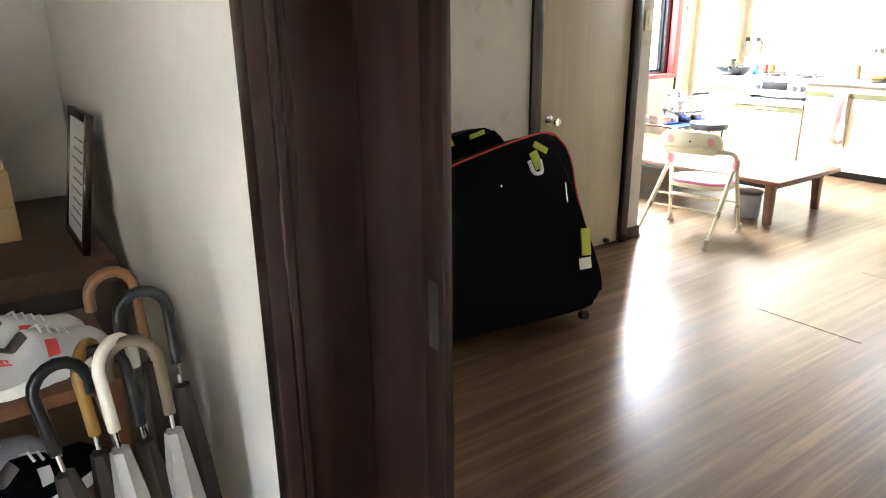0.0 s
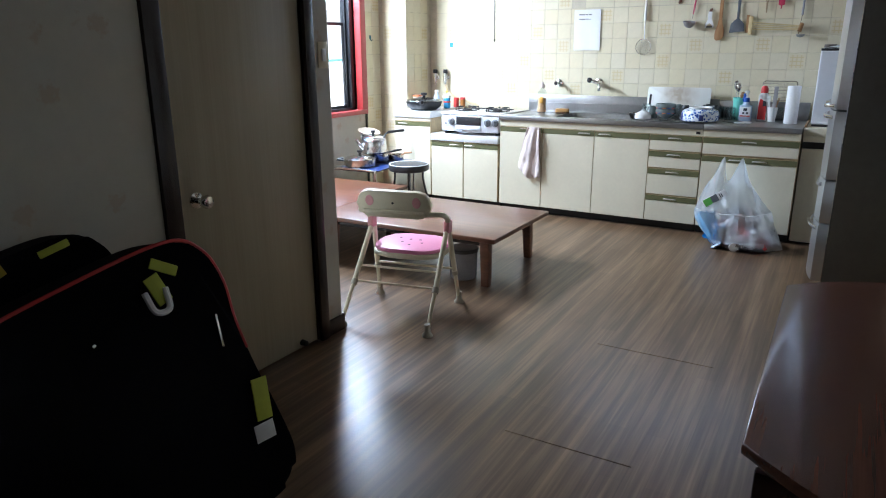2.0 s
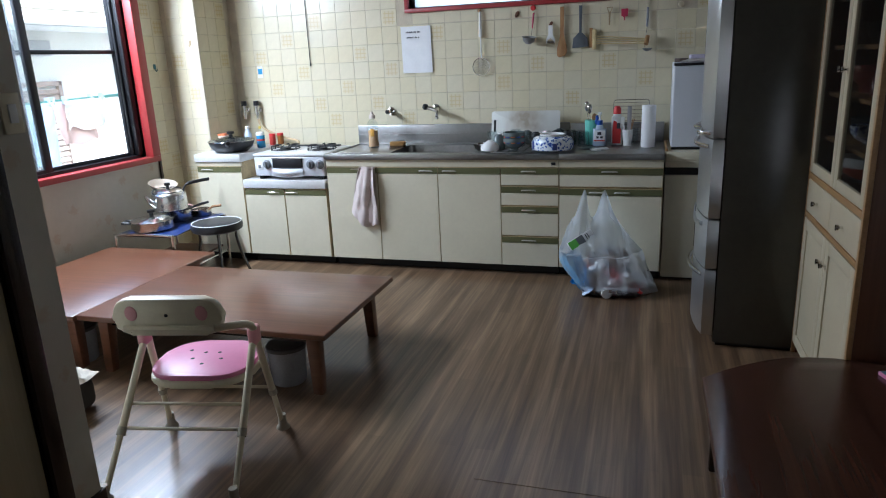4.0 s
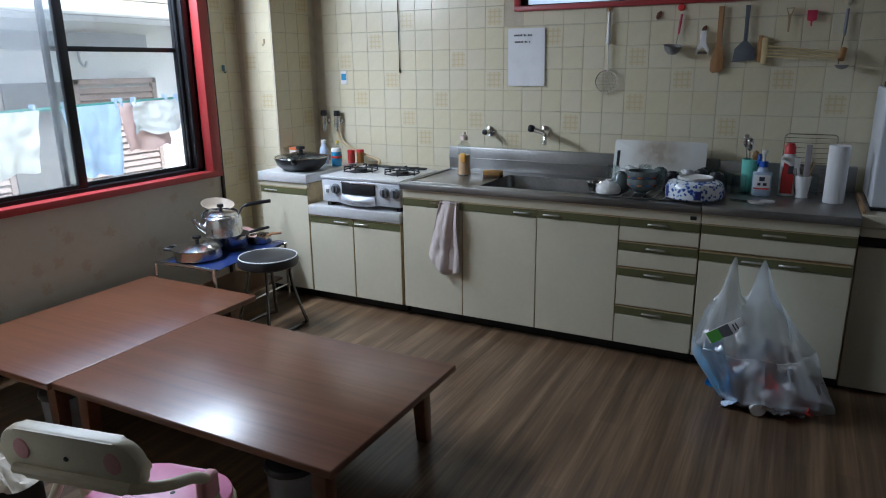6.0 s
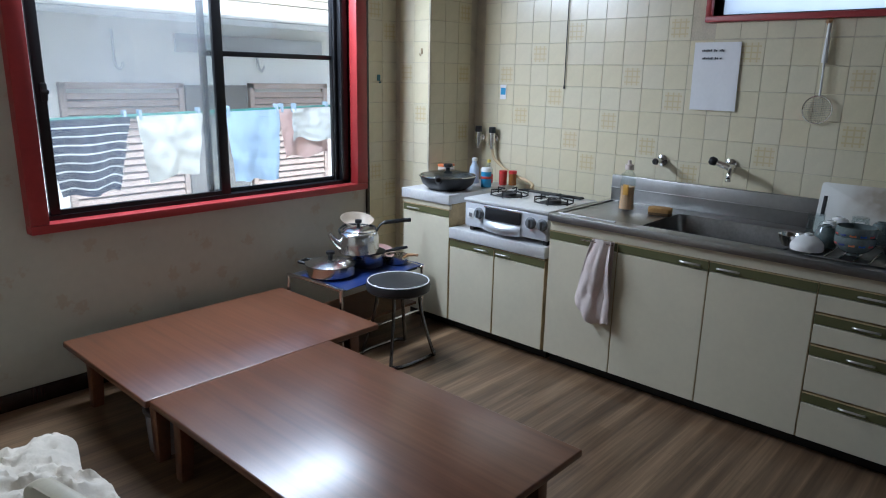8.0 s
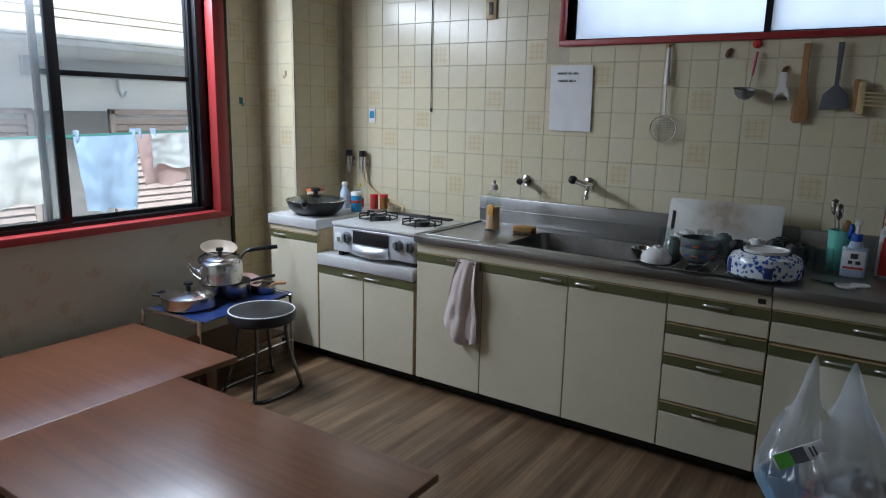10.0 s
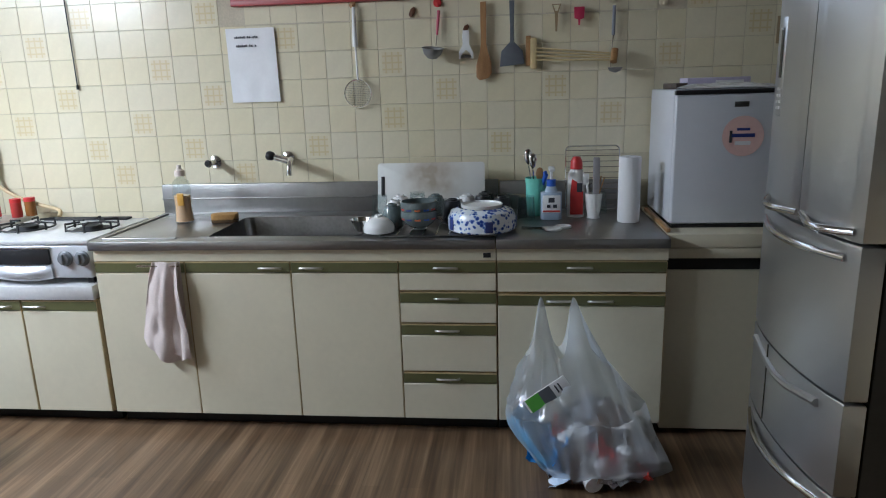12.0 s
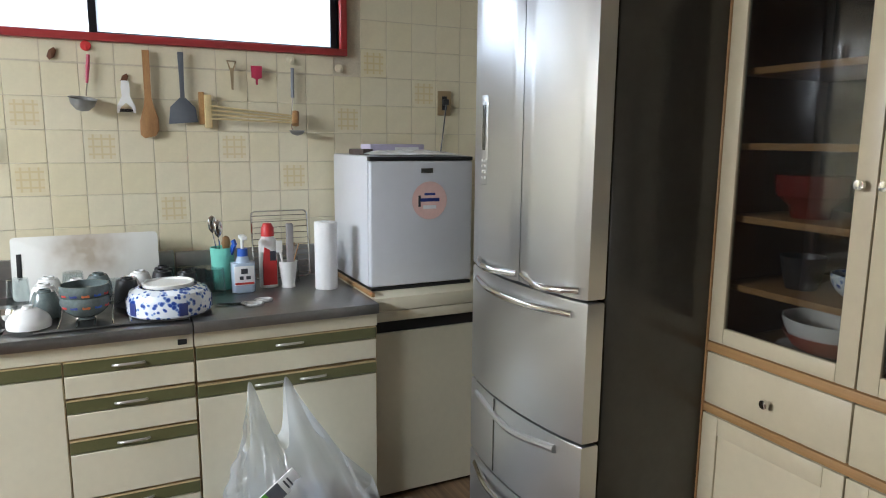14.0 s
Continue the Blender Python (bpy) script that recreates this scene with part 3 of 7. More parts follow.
part("latch", Geo().box(4.905, 4.93, ys - 0.056, ys - 0.036, 1.42, 1.50, 0.004).box(4.900, 4.935, ys - 0.062, ys - 0.054, 1.45, 1.47, 0.003), "black", near)
sash(5.72, 6.63, ys + 0.022, 1.66, "pane", 0.03, 0.03)

win2 = thing("window_2", "high frosted kitchen window in a dark red frame", "window", kind="structure")
part("casing", Geo().box(XE - 0.03, XE + 0.12, HY0 - 0.03, HY1 + 0.03, HZ0 - 0.03, HZ0, 0.003), "red", win2, "dark red sill board")
part("casing", Geo().box(XE - 0.03, XE + 0.12, HY0 - 0.03, HY0, HZ0, HZ1, 0.003), "red", win2)
part("casing", Geo().box(XE - 0.03, XE + 0.12, HY1, HY1 + 0.03, HZ0, HZ1, 0.003), "red", win2)
part("casing", Geo().box(XE - 0.03, XE + 0.12, HY0 - 0.03, HY1 + 0.03, HZ1, HZ1 + 0.03, 0.003), "red", win2)
for y0, y1, x in ((HY0, 1.63, XE + 0.03), (1.59, HY1, XE + 0.055)):
    s = part("sash", Geo().box(x, x + 0.02, y0, y0 + 0.03, HZ0, HZ1).box(x, x + 0.02, y1 - 0.03, y1, HZ0, HZ1).box(x, x + 0.02, y0 + 0.03, y1 - 0.03, HZ0, HZ0 + 0.012).box(x, x + 0.02, y0 + 0.03, y1 - 0.03, HZ1 - 0.03, HZ1), "alu", win2)
    p = part("pane", Geo().box(x + 0.006, x + 0.011, y0 + 0.03, y1 - 0.03, HZ0 + 0.012, HZ1 - 0.03), "frost", s)
    p.visible_shadow = False

# ---- tiled column ----
pillar = struct("column", Geo().box(7.091, XE - 0.001, 4.231, YN - 0.001, 0, TOP), "grout", "tiled corner column beside the stove", "column")

# ---- kitchen units ----
def C(name, color, rough=0.45, **kw):
    if name not in M:
        M[name] = mat(name, color, rough, **kw)
    return name


XF = 6.87   # face of the unit doors


def handle(y, z, parent, x=XF - 0.018, w=0.10):
    pts = smooth_path([(x + 0.004, y - w / 2, z - 0.004), (x - 0.016, y - w / 2 + 0.012, z + 0.002), (x - 0.02, y, z + 0.003), (x - 0.016, y + w / 2 - 0.012, z + 0.002), (x + 0.004, y + w / 2, z - 0.004)], 4)
    part("handle", Geo().tube(pts, 0.0045, 8).box(x + 0.001, x + 0.005, y - w / 2 - 0.004, y + w / 2 + 0.004, z - 0.012, z + 0.004, 0.001), "pewter", parent, "chrome pull handle")


def front(name, unit, y0, y1, z0, z1, hy=None, band=0.047):
    d = part(name, Geo().box(XF - 0.018, XF, y0 + 0.003, y1 - 0.003, z0 + 0.003, z1 - band - 0.004, 0.0015, 1), "cream", unit)
    part("band", Geo().box(XF - 0.018, XF, y0 + 0.003, y1 - 0.003, z1 - band, z1 - 0.006, 0.001, 1), "olive", d, "olive green strip")
    part("edge", Geo().box(XF - 0.020, XF, y0 + 0.003, y1 - 0.003, z1 - 0.005, z1 - 0.001), "creamedge", d)
    part("side_edge", Geo().box(XF - 0.0165, XF, y0 + 0.0005, y0 + 0.0028, z0 + 0.003, z1 - 0.006), "creamedge", d)
    for h in ([hy] if isinstance(hy, float) else hy or []):
        handle(h, z1 - 0.027, d)


def carcass(unit, y0, y1, z1, x1=7.52, lip=0.05, sunk=None):
    g = Geo().box(XF + 0.001, x1, y0 + 0.002, y1 - 0.002, 0.065, sunk or z1, 0.001, 1)
    if sunk:
        g.box(XF + 0.001, XF + 0.03, y0 + 0.002, y1 - 0.002, sunk, z1).box(XF + 0.03, x1, y0 + 0.002, y0 + 0.02, sunk, z1).box(XF + 0.03, x1, y1 - 0.02, y1 - 0.002, sunk, z1)
    part("body", g, "creamedge", unit)
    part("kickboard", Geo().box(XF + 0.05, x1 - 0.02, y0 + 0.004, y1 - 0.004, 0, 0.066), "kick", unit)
    if lip:
        part("fascia", Geo().box(XF - 0.016, XF + 0.001, y0 + 0.002, y1 - 0.002, z1 - lip, z1 - 0.002, 0.001, 1), "cream", unit)


sink_unit = thing("sink_cabinet", "long cream kitchen sink cabinet with olive strips, doors and four drawers", "cabinet", group="kitchen units")
carcass(sink_unit, 1.363, 3.09, 0.824, sunk=0.66)
front("door", sink_unit, 2.683, 3.09, 0.068, 0.772)
front("door", sink_unit, 2.221, 2.683, 0.068, 0.772, 2.31)
front("door", sink_unit, 1.765, 2.221, 0.068, 0.772, 2.135)
for z0, z1 in ((0.645, 0.772), (0.505, 0.641), (0.288, 0.501), (0.068, 0.284)):
    front("drawer", sink_unit, 1.363, 1.765, z0, z1, 1.57)
part("badge", Geo().box(XF - 0.020, XF - 0.014, 1.385, 1.415, 0.787, 0.806, 0.001), "black", sink_unit, "small dark maker's plate")
prep_unit = thing("prep_cabinet", "cream kitchen base cabinet with a wide drawer", "cabinet", group="kitchen units")
carcass(prep_unit, 0.686, 1.363, 0.824)
front("drawer", prep_unit, 0.69, 1.36, 0.640, 0.772, 1.03)
front("door", prep_unit, 0.69, 1.36, 0.068, 0.632, [1.11, 0.945])
stove_unit = thing("stove_cabinet", "low cream cabinet with two doors under the gas stove", "cabinet", group="kitchen units")
carcass(stove_unit, 3.105, 3.815, 0.60, lip=0)
front("door", stove_unit, 3.107, 3.462, 0.068, 0.598, 3.40)
front("door", stove_unit, 3.466, 3.813, 0.068, 0.598, 3.56)
part("shelf", Geo().box(XF - 0.03, 7.52, 3.107, 3.813, 0.602, 0.668, 0.006), C("pale_steel", (0.72, 0.72, 0.71), 0.33, metal=0.25), stove_unit, "steel stove shelf")
end_unit = thing("corner_cabinet", "narrow cream cabinet between the stove and the column", "cabinet", group="kitchen units")
carcass(end_unit, 3.817, 4.225, 0.803, lip=0.03)
front("door", end_unit, 3.82, 4.222, 0.068, 0.772, 4.13)
part("top", Geo().box(XF - 0.03, 7.50, 3.815, 4.228, 0.805, 0.865, 0.004), C("pale_steel", (0.72, 0.72, 0.71), 0.33, metal=0.25), end_unit, "steel-edged white top")
back_unit = thing("corner_base_cabinet", "aged cream base cabinet under the small fridge", "cabinet")
part("body", Geo().box(6.915, 7.55, 0.06, 0.680, 0.016, 0.715, 0.002, 1), "cream", back_unit)
# solid strip set barely back; the recess's shade is in its colour
part("recess", Geo().box(6.93, 7.55, 0.06, 0.680, 0.716, 0.765), "kick", back_unit, "near-black strip painting the shade in the finger recess")
part("rim", Geo().box(6.908, 7.55, 0.06, 0.680, 0.766, 0.808, 0.004), "cream", back_unit)
part("top", Geo().box(6.905, 7.55, 0.06, 0.682, 0.810, 0.866, 0.004), "cream", back_unit)
part("kickboard", Geo().box(6.95, 7.5, 0.08, 0.66, 0, 0.0155), "kick", back_unit)

# worktop with its sunken sink
wt = thing("worktop", "long stainless steel worktop with a sunken sink and upstand", "worktop")
SX0, SX1, SY0, SY1 = 6.93, 7.36, 1.93, 2.60
g = Geo()
g.box(XF - 0.04, SX0, 1.366, 3.095, 0.826, 0.865, 0.004).box(SX1, 7.50, 1.366, 3.095, 0.826, 0.865, 0.003)
g.box(SX0 - 0.002, SX1 + 0.002, SY1, 3.095, 0.826, 0.8648, 0.002).box(SX0 - 0.002, SX1 + 0.002, 1.366, SY0, 0.826, 0.8648, 0.002)
part("sink_top", g, "steel", wt)
part("prep_top", Geo().box(XF - 0.04, 7.50, 0.686, 1.362, 0.826, 0.866, 0.004), "steel", wt)
part("rim", Geo().tube([(SX0 - 0.05, 2.72, 0.867), (SX0 - 0.05, 3.05, 0.867), (SX1 + 0.09, 3.05, 0.867), (SX1 + 0.09, 2.72, 0.867)], 0.005, 8), "steel", wt)
o, dpt = 0.03, 0.19
g = Geo()
rt = [(x * 1.0 + (SX0 + SX1) / 2, y + (SY0 + SY1) / 2) for x, y in rounded(SX1 - SX0, SY1 - SY0, 0.05)]
rb = [(x + (SX0 + SX1) / 2, y + (SY0 + SY1) / 2) for x, y in rounded(SX1 - SX0 - 2 * o, SY1 - SY0 - 2 * o, 0.05)]
va = [g.bm.verts.new((x, y, 0.866)) for x, y in rt]
vb = [g.bm.verts.new((x, y, 0.866 - dpt)) for x, y in rb]
for i in range(len(va)):
    g.bm.faces.new((va[i], va[(i + 1) % len(va)], vb[(i + 1) % len(va)], vb[i]))
g.bm.faces.new(vb)
# darker steel than the worktop paints in the basin's gloom
part("basin", g, "shadedsteel", wt, "deep rectangular sink basin")
part("drain", Geo().lathe([(0.0, 0.002), (0.055, 0.002), (0.06, 0.006), (0.065, 0.001)], 20, pose((SX0 + SX1) / 2, 2.42, 0.677)), "chrome", wt)
part("upstand", Geo().box(7.50, 7.53, 1.366, 3.095, 0.826, 1.012, 0.005).box(7.492, 7.50, 1.366, 3.095, 0.935, 0.941, 0.001), "steel", wt)
part("upstand", Geo().box(7.50, 7.53, 0.686, 1.362, 0.826, 1.005, 0.005), "steel", wt)

# ---- low tables ----
def low_table(name, label, x0, x1, y0, y1, h, legs):
    cx, cy = (x0 + x1) / 2, (y0 + y1) / 2
    ob = thing(name, label, "table", pose(cx, cy, 0), "low tables")
    w, d = x1 - x0, y1 - y0
    part("tabletop", Geo().box(-w / 2, w / 2, -d / 2, d / 2, h - 0.03, h, 0.006, 3), "tablewood", ob)
    part("apron", Geo().box(-w / 2 + 0.08, w / 2 - 0.08, -d / 2 + 0.08, d / 2 - 0.08, h - 0.075, h - 0.031), "darkwood", ob)
    for lx, ly in legs:
        sx, sy = (1 if lx > cx else -1), (1 if ly > cy else -1)
        g = Geo()
        g.prism(rounded(0.065, 0.065, 0.008, 2), 0, h - 0.031)
        for v in g.bm.verts:
            if v.co.z < 0.1:
                v.co.x, v.co.y = v.co.x * 0.78 + sx * 0.01, v.co.y * 0.78 + sy * 0.01
        for v in g.bm.verts:
            v.co.x += lx - cx
            v.co.y += ly - cy
        part("leg", g, "tablewood", ob)
    return ob


low_table("low_table", "reddish brown varnished low wooden table", 4.835, 5.712, 2.155, 3.552, 0.326, [(4.915, 2.25), (5.60, 2.27), (4.915, 3.44), (5.60, 3.44)])
low_table("low_table", "reddish brown low wooden table pushed against the window wall", 4.82, 6.035, 3.558, 4.42, 0.323, [(4.92, 3.66), (5.93, 3.66), (4.92, 4.32), (5.93, 4.32)])

# dark low table beside the way in, its ends bowed
lt = thing("coffee_table", "dark brown polished low table with bowed ends", "table", pose(3.9, 0.10, 0))
out = []
for i in range(13):
    a = i / 12
    out.append((0.72 + 0.30 * math.sin(math.pi * min(max(a * 0.92 + 0.04, 0), 1)), -0.47 + 0.94 * a))
out += [(-x, y) for x, y in reversed(out)]
part("tabletop", Geo().prism(out, 0.335, 0.37, bevel=0.008), "lowwood", lt)
inner = [(x * 0.9, y * 0.8) for x, y in out]
part("apron", Geo().prism(inner, 0.29, 0.334), "darkwood", lt)
for s in (-1, 1):
    part("leg", Geo().box(s * 0.735, s * 0.77, -0.43, 0.43, 0, 0.30, 0.006), "darkwood", lt, "dark panel leg")

# ---- fridge ----
fr = thing("refrigerator", "tall silver refrigerator with curved front, double doors and three drawers", "refrigerator", pose(6.127, 0.035, 0))
FW, FD, FB = 0.312, 0.47, -0.20   # half width, front, back


def bowed(x0, x1, z0, z1, y0=0.40, bow=0.035, edge=0.0):
    """Fridge door panel, its face bowed outwards across the fridge's width."""
    g = Geo()
    pts = []
    n = 10
    for i in range(n + 1):
        x = x0 + (x1 - x0) * i / n
        pts.append((x, 0.455 + bow * (1 - (x / FW) ** 2)))
    pts += [(x1, y0), (x0, y0)]
    return g.prism(pts, z0, z1, bevel=0.006)


part("body", Geo().box(-FW, FW, FB, 0.395, 0.02, 1.985, 0.006), "fridgeside", fr, "dark brown side panel")
part("foot", Geo().box(-FW + 0.02, FW - 0.02, 0.0, 0.38, 0.0, 0.02), "black", fr)


def fridge_handle(x0, x1, z, parent):
    pts = smooth_path([(x0, 0.452 + 0.035 * (1 - (x0 / FW) ** 2), z), ((x0 * 3 + x1) / 4, 0.500, z - 0.004), ((x0 + x1) / 2, 0.512, z - 0.006), ((x0 + 3 * x1) / 4, 0.500, z - 0.004), (x1, 0.452 + 0.035 * (1 - (x1 / FW) ** 2), z)], 5)
    part("handle", Geo().tube(pts, 0.011, 10), "chrome", parent, "polished bar handle")


d1 = part("door", bowed(-FW, -0.035, 1.080, 1.985), "silver", fr)
d2 = part("door", bowed(-0.031, FW, 1.080, 1.985), "silver", fr)
fridge_handle(-0.28, -0.045, 1.103, d1)
fridge_handle(-0.02, 0.25, 1.103, d2)
part("dispenser_panel", Geo().box(0.19, 0.235, 0.462, 0.478, 1.35, 1.63, 0.004), "silver", d2, "control panel strip")
part("display", Geo().box(0.205, 0.222, 0.476, 0.480, 1.46, 1.60, 0.001), "fridgeside", d2)
for i in range(4):
    part("button", Geo().box(0.197, 0.203, 0.476, 0.481, 1.37 + 0.018 * i, 1.378 + 0.018 * i).box(0.216, 0.222, 0.476, 0.481, 1.37 + 0.018 * i, 1.378 + 0.018 * i), "white", d2)
for z0, z1, hz in ((0.682, 1.073, 1.035), (0.42, 0.675, 0.0), (0.06, 0.413, 0.375)):
    dr = part("drawer", bowed(-FW, FW, z0, z1), "silver", fr)
    if hz:
        fridge_handle(-0.26, 0.26, hz, dr)
part("grip", Geo().tube(smooth_path([(-0.22, 0.476, 0.637), (0, 0.492, 0.610), (0.24, 0.474, 0.642)], 6), 0.012, 8), "silver", fr)
part("seam", Geo().box(0.098, 0.102, 0.47, 0.489, 0.425, 0.672), "fridgeside", fr)

# ---- cupboard ----
cup = thing("cupboard", "tall cream dish cupboard with oak trim and glass doors", "cupboard", pose(5.372, 0.04, 0))
CW, CD = 0.44, -0.42
part("side", Geo().box(-CW - 0.02, -CW, CD, -0.002, 0, 2.06, 0.002), "brownpanel", cup)
part("side", Geo().box(CW, CW + 0.02, CD, -0.002, 0, 2.06, 0.002), "brownpanel", cup)
# back board in dark wood to paint in the unlit interior
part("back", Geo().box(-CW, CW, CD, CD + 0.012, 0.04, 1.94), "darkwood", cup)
part("top", Geo().box(-CW - 0.02, CW + 0.02, CD, 0, 2.04, 2.07, 0.003), "oak", cup)
part("plinth", Geo().box(-CW, CW, CD + 0.02, -0.02, 0, 0.06), "brownpanel", cup)
part("stile", Geo().box(CW - 0.002, CW + 0.022, -0.001, 0.018, 0, 2.06, 0.002), "oak", cup)
part("stile", Geo().box(-CW - 0.022, -CW + 0.002, -0.001, 0.018, 0, 2.06, 0.002), "oak", cup)
part("rail", Geo().box(-CW + 0.002, CW - 0.002, CD + 0.02, 0.016, 0.895, 0.922, 0.002), "oak", cup)
part("rail", Geo().box(-CW + 0.002, CW - 0.002, CD + 0.02, 0.016, 0.712, 0.736, 0.002), "oak", cup)
for z in (1.095, 1.29, 1.49, 1.69):
    part("shelf", Geo().box(-CW + 0.002, CW - 0.002, CD + 0.014, -0.03, z - 0.018, z, 0.001), "oak", cup)
for s in (-1, 1):
    x0, x1 = (0.002, CW - 0.004) if s > 0 else (-CW + 0.004, -0.002)
    d = part("glass_door", Geo().box(x0, x0 + 0.05, -0.002, 0.016, 0.926, 2.035, 0.003).box(x1 - 0.05, x1, -0.002, 0.016, 0.926, 2.035, 0.003)
             .box(x0 + 0.05, x1 - 0.05, -0.002, 0.016, 0.926, 0.972, 0.003).box(x0 + 0.05, x1 - 0.05, -0.002, 0.016, 1.985, 2.035, 0.003), "cupcream", cup, "cream-framed glazed door")
    p = part("pane", Geo().box(x0 + 0.05, x1 - 0.05, 0.004, 0.008, 0.972, 1.985), "dimmed_glass", d)
    p.visible_shadow = False
    kn = [(0, 0), (0.006, 0), (0.006, 0.012), (0.013, 0.018), (0.012, 0.026), (0, 0.028)]
    part("knob", Geo().lathe(kn, 14, pose(s * 0.028, 0.016, 1.40) @ FACE_N), "chrome", d, "small pewter knob")
    dr = part("drawer", Geo().box(x0, x1, -0.002, 0.016, 0.740, 0.892, 0.004), "cupcream", cup)
    part("knob", Geo().lathe(kn, 14, pose((x0 + x1) / 2, 0.016, 0.812) @ FACE_N), "chrome", dr)
    d = part("door", Geo().box(x0, x1, -0.002, 0.010, 0.065, 0.708, 0.003), "cupcream", cup)
    part("frame", Geo().box(x0, x0 + 0.055, 0.008, 0.017, 0.065, 0.708, 0.003).box(x1 - 0.055, x1, 0.008, 0.017, 0.065, 0.708, 0.003)
         .box(x0 + 0.055, x1 - 0.055, 0.008, 0.017, 0.065, 0.12, 0.003).box(x0 + 0.055, x1 - 0.055, 0.008, 0.017, 0.653, 0.708, 0.003), "cupcream", d)
    part("knob", Geo().lathe(kn, 14, pose(s * 0.03, 0.016, 0.60) @ FACE_N), "chrome", d)

# ---- small fridge ----
mf = thing("mini_fridge", "small pale grey box fridge standing on the corner cabinet", "fridge", pose(7.03, 0.415, 0.867))
part("body", Geo().box(0.035, 0.50, -0.235, 0.235, 0.012, 0.555, 0.008), "fridgewhite", mf)
M["strong_ink"] = M["ink"]
M["navy"] = mat("navy", (0.03, 0.05, 0.22), 0.4)
part("door", Geo().box(-0.002, 0.03, -0.235, 0.235, 0.015, 0.535, 0.010, 3), "fridgewhite", mf)
part("trim", Geo().box(0.0, 0.034, -0.235, 0.235, 0.536, 0.553, 0.003), "black", mf, "dark strip along the top edge")
part("base", Geo().box(0.0, 0.5, -0.23, 0.23, 0, 0.0118), "black", mf)
part("sticker", Geo().lathe([(0, 0), (0.08, 0), (0.08, 0.0012), (0, 0.0012)], 36, pose(-0.0021, -0.03, 0.37) @ FACE_W), "palepink", mf, "round salmon-coloured sticker")
stk = mf.children[-1]
part("print", Geo().box(-0.0046, -0.0036, -0.055, -0.005, 0.392, 0.402).box(-0.0046, -0.0036, -0.075, 0.015, 0.366, 0.38), "navy", stk)
part("print", Geo().box(-0.0046, -0.0036, 0.012, 0.022, 0.345, 0.392), "strong_ink", stk)
part("print", Geo().box(-0.0046, -0.0036, -0.06, 0.0, 0.335, 0.35), "paperwhite", stk)
part("badge", Geo().box(-0.004, -0.001, -0.045, 0.01, 0.485, 0.505, 0.001), "steel", mf)


def lathe_thing(name, label, category, m, profile, material, group="", n=24):
    ob = thing(name, label, category, m, group)
    part("body", Geo().lathe(profile, n), material, ob)
    return ob


def vessel(r0, r1, h, t=0.004, foot=0.0, bulge=0.0):
    """Open bowl or cup: outside wall up, inside wall down."""
    p = [(0, foot), (r0 * 0.7, foot)] if foot == 0 else [(0, foot), (r0 * 0.55, foot), (r0 * 0.5, 0), (r0 * 0.62, 0), (r0 * 0.66, foot)]
    for i in range(7):
        a = i / 6
        p.append((r0 + (r1 - r0) * a ** 0.8 + bulge * math.sin(math.pi * a), foot + (h - foot) * a))
    q = [(max(r - t, 0.001), max(z, foot + t)) for r, z in reversed(p[-7:])]
    return p + q + [(0, foot + t)]


def flip(profile, h):
    return [(r, h - z) for r, z in profile]


# ---- stove ----
st = thing("gas_stove", "silver two-burner gas stove with a dark grill window", "stove", pose(6.86, 3.405, 0.642))
part("body", Geo().box(0.0, 0.48, -0.298, 0.298, 0.055, 0.205, 0.012, 3), C("stove_grey", (0.62, 0.64, 0.67), 0.32, metal=0.15), st)
part("top_plate", Geo().box(-0.006, 0.50, -0.302, 0.302, 0.206, 0.226, 0.006), "pale_steel", st)
part("grill_window", Geo().box(-0.012, 0.01, -0.115, 0.135, 0.118, 0.19, 0.006), "black", st)
part("grill_frame", Geo().box(-0.014, 0.01, -0.12, 0.14, 0.188, 0.196, 0.002), "chrome", st)
g = Geo()
g.sheet(lambda u, v: Vector((-0.012 - 0.03 * math.sin(math.pi * u) * math.sin(math.pi * min(v * 1.2, 1)), -0.12 + 0.26 * u, 0.112 - 0.055 * v - 0.012 * math.sin(math.pi * u) * v)), 14, 6, 0.006)
part("grill_handle", g, "stove_grey", st)
for y in (0.185, -0.185, -0.262):
    k = part("knob", Geo().lathe([(0, 0), (0.034, 0), (0.034, 0.004), (0.027, 0.008), (0.024, 0.022), (0, 0.024)], 20, pose(-0.001, y, 0.145) @ FACE_W), C("knob_grey", (0.16, 0.17, 0.18), 0.4), st)
    part("grip", Geo().box(-0.034, -0.022, y - 0.006, y + 0.006, 0.122, 0.168, 0.003), "knob_grey", k)
part("panel", Geo().box(-0.004, 0.002, 0.225, 0.275, 0.105, 0.165, 0.003), "white", st)
part("display", Geo().box(-0.006, 0.0, 0.238, 0.262, 0.115, 0.14, 0.002), "knob_grey", st)
for y in (0.15, -0.17):
    b = part("burner", Geo().lathe([(0, 0.238), (0.02, 0.24), (0.03, 0.246), (0.042, 0.244), (0.044, 0.227), (0.075, 0.229), (0.085, 0.2262)], 24, pose(0.24, y, 0)), "iron", st)
    for i in range(6):
        a = math.radians(60 * i + 15)
        ca, sa = math.cos(a), math.sin(a)
        part("pan_support", Geo().tube([(0.24 + 0.112 * ca, y + 0.112 * sa, 0.228), (0.24 + 0.112 * ca, y + 0.112 * sa, 0.262), (0.24 + 0.05 * ca, y + 0.05 * sa, 0.264)], 0.0055, 6), "iron", b)
    part("ring", Geo().tube([(0.24 + 0.112 * math.cos(i * math.pi / 12), y + 0.112 * math.sin(i * math.pi / 12), 0.236) for i in range(24)], 0.004, 6, True), "iron", b)
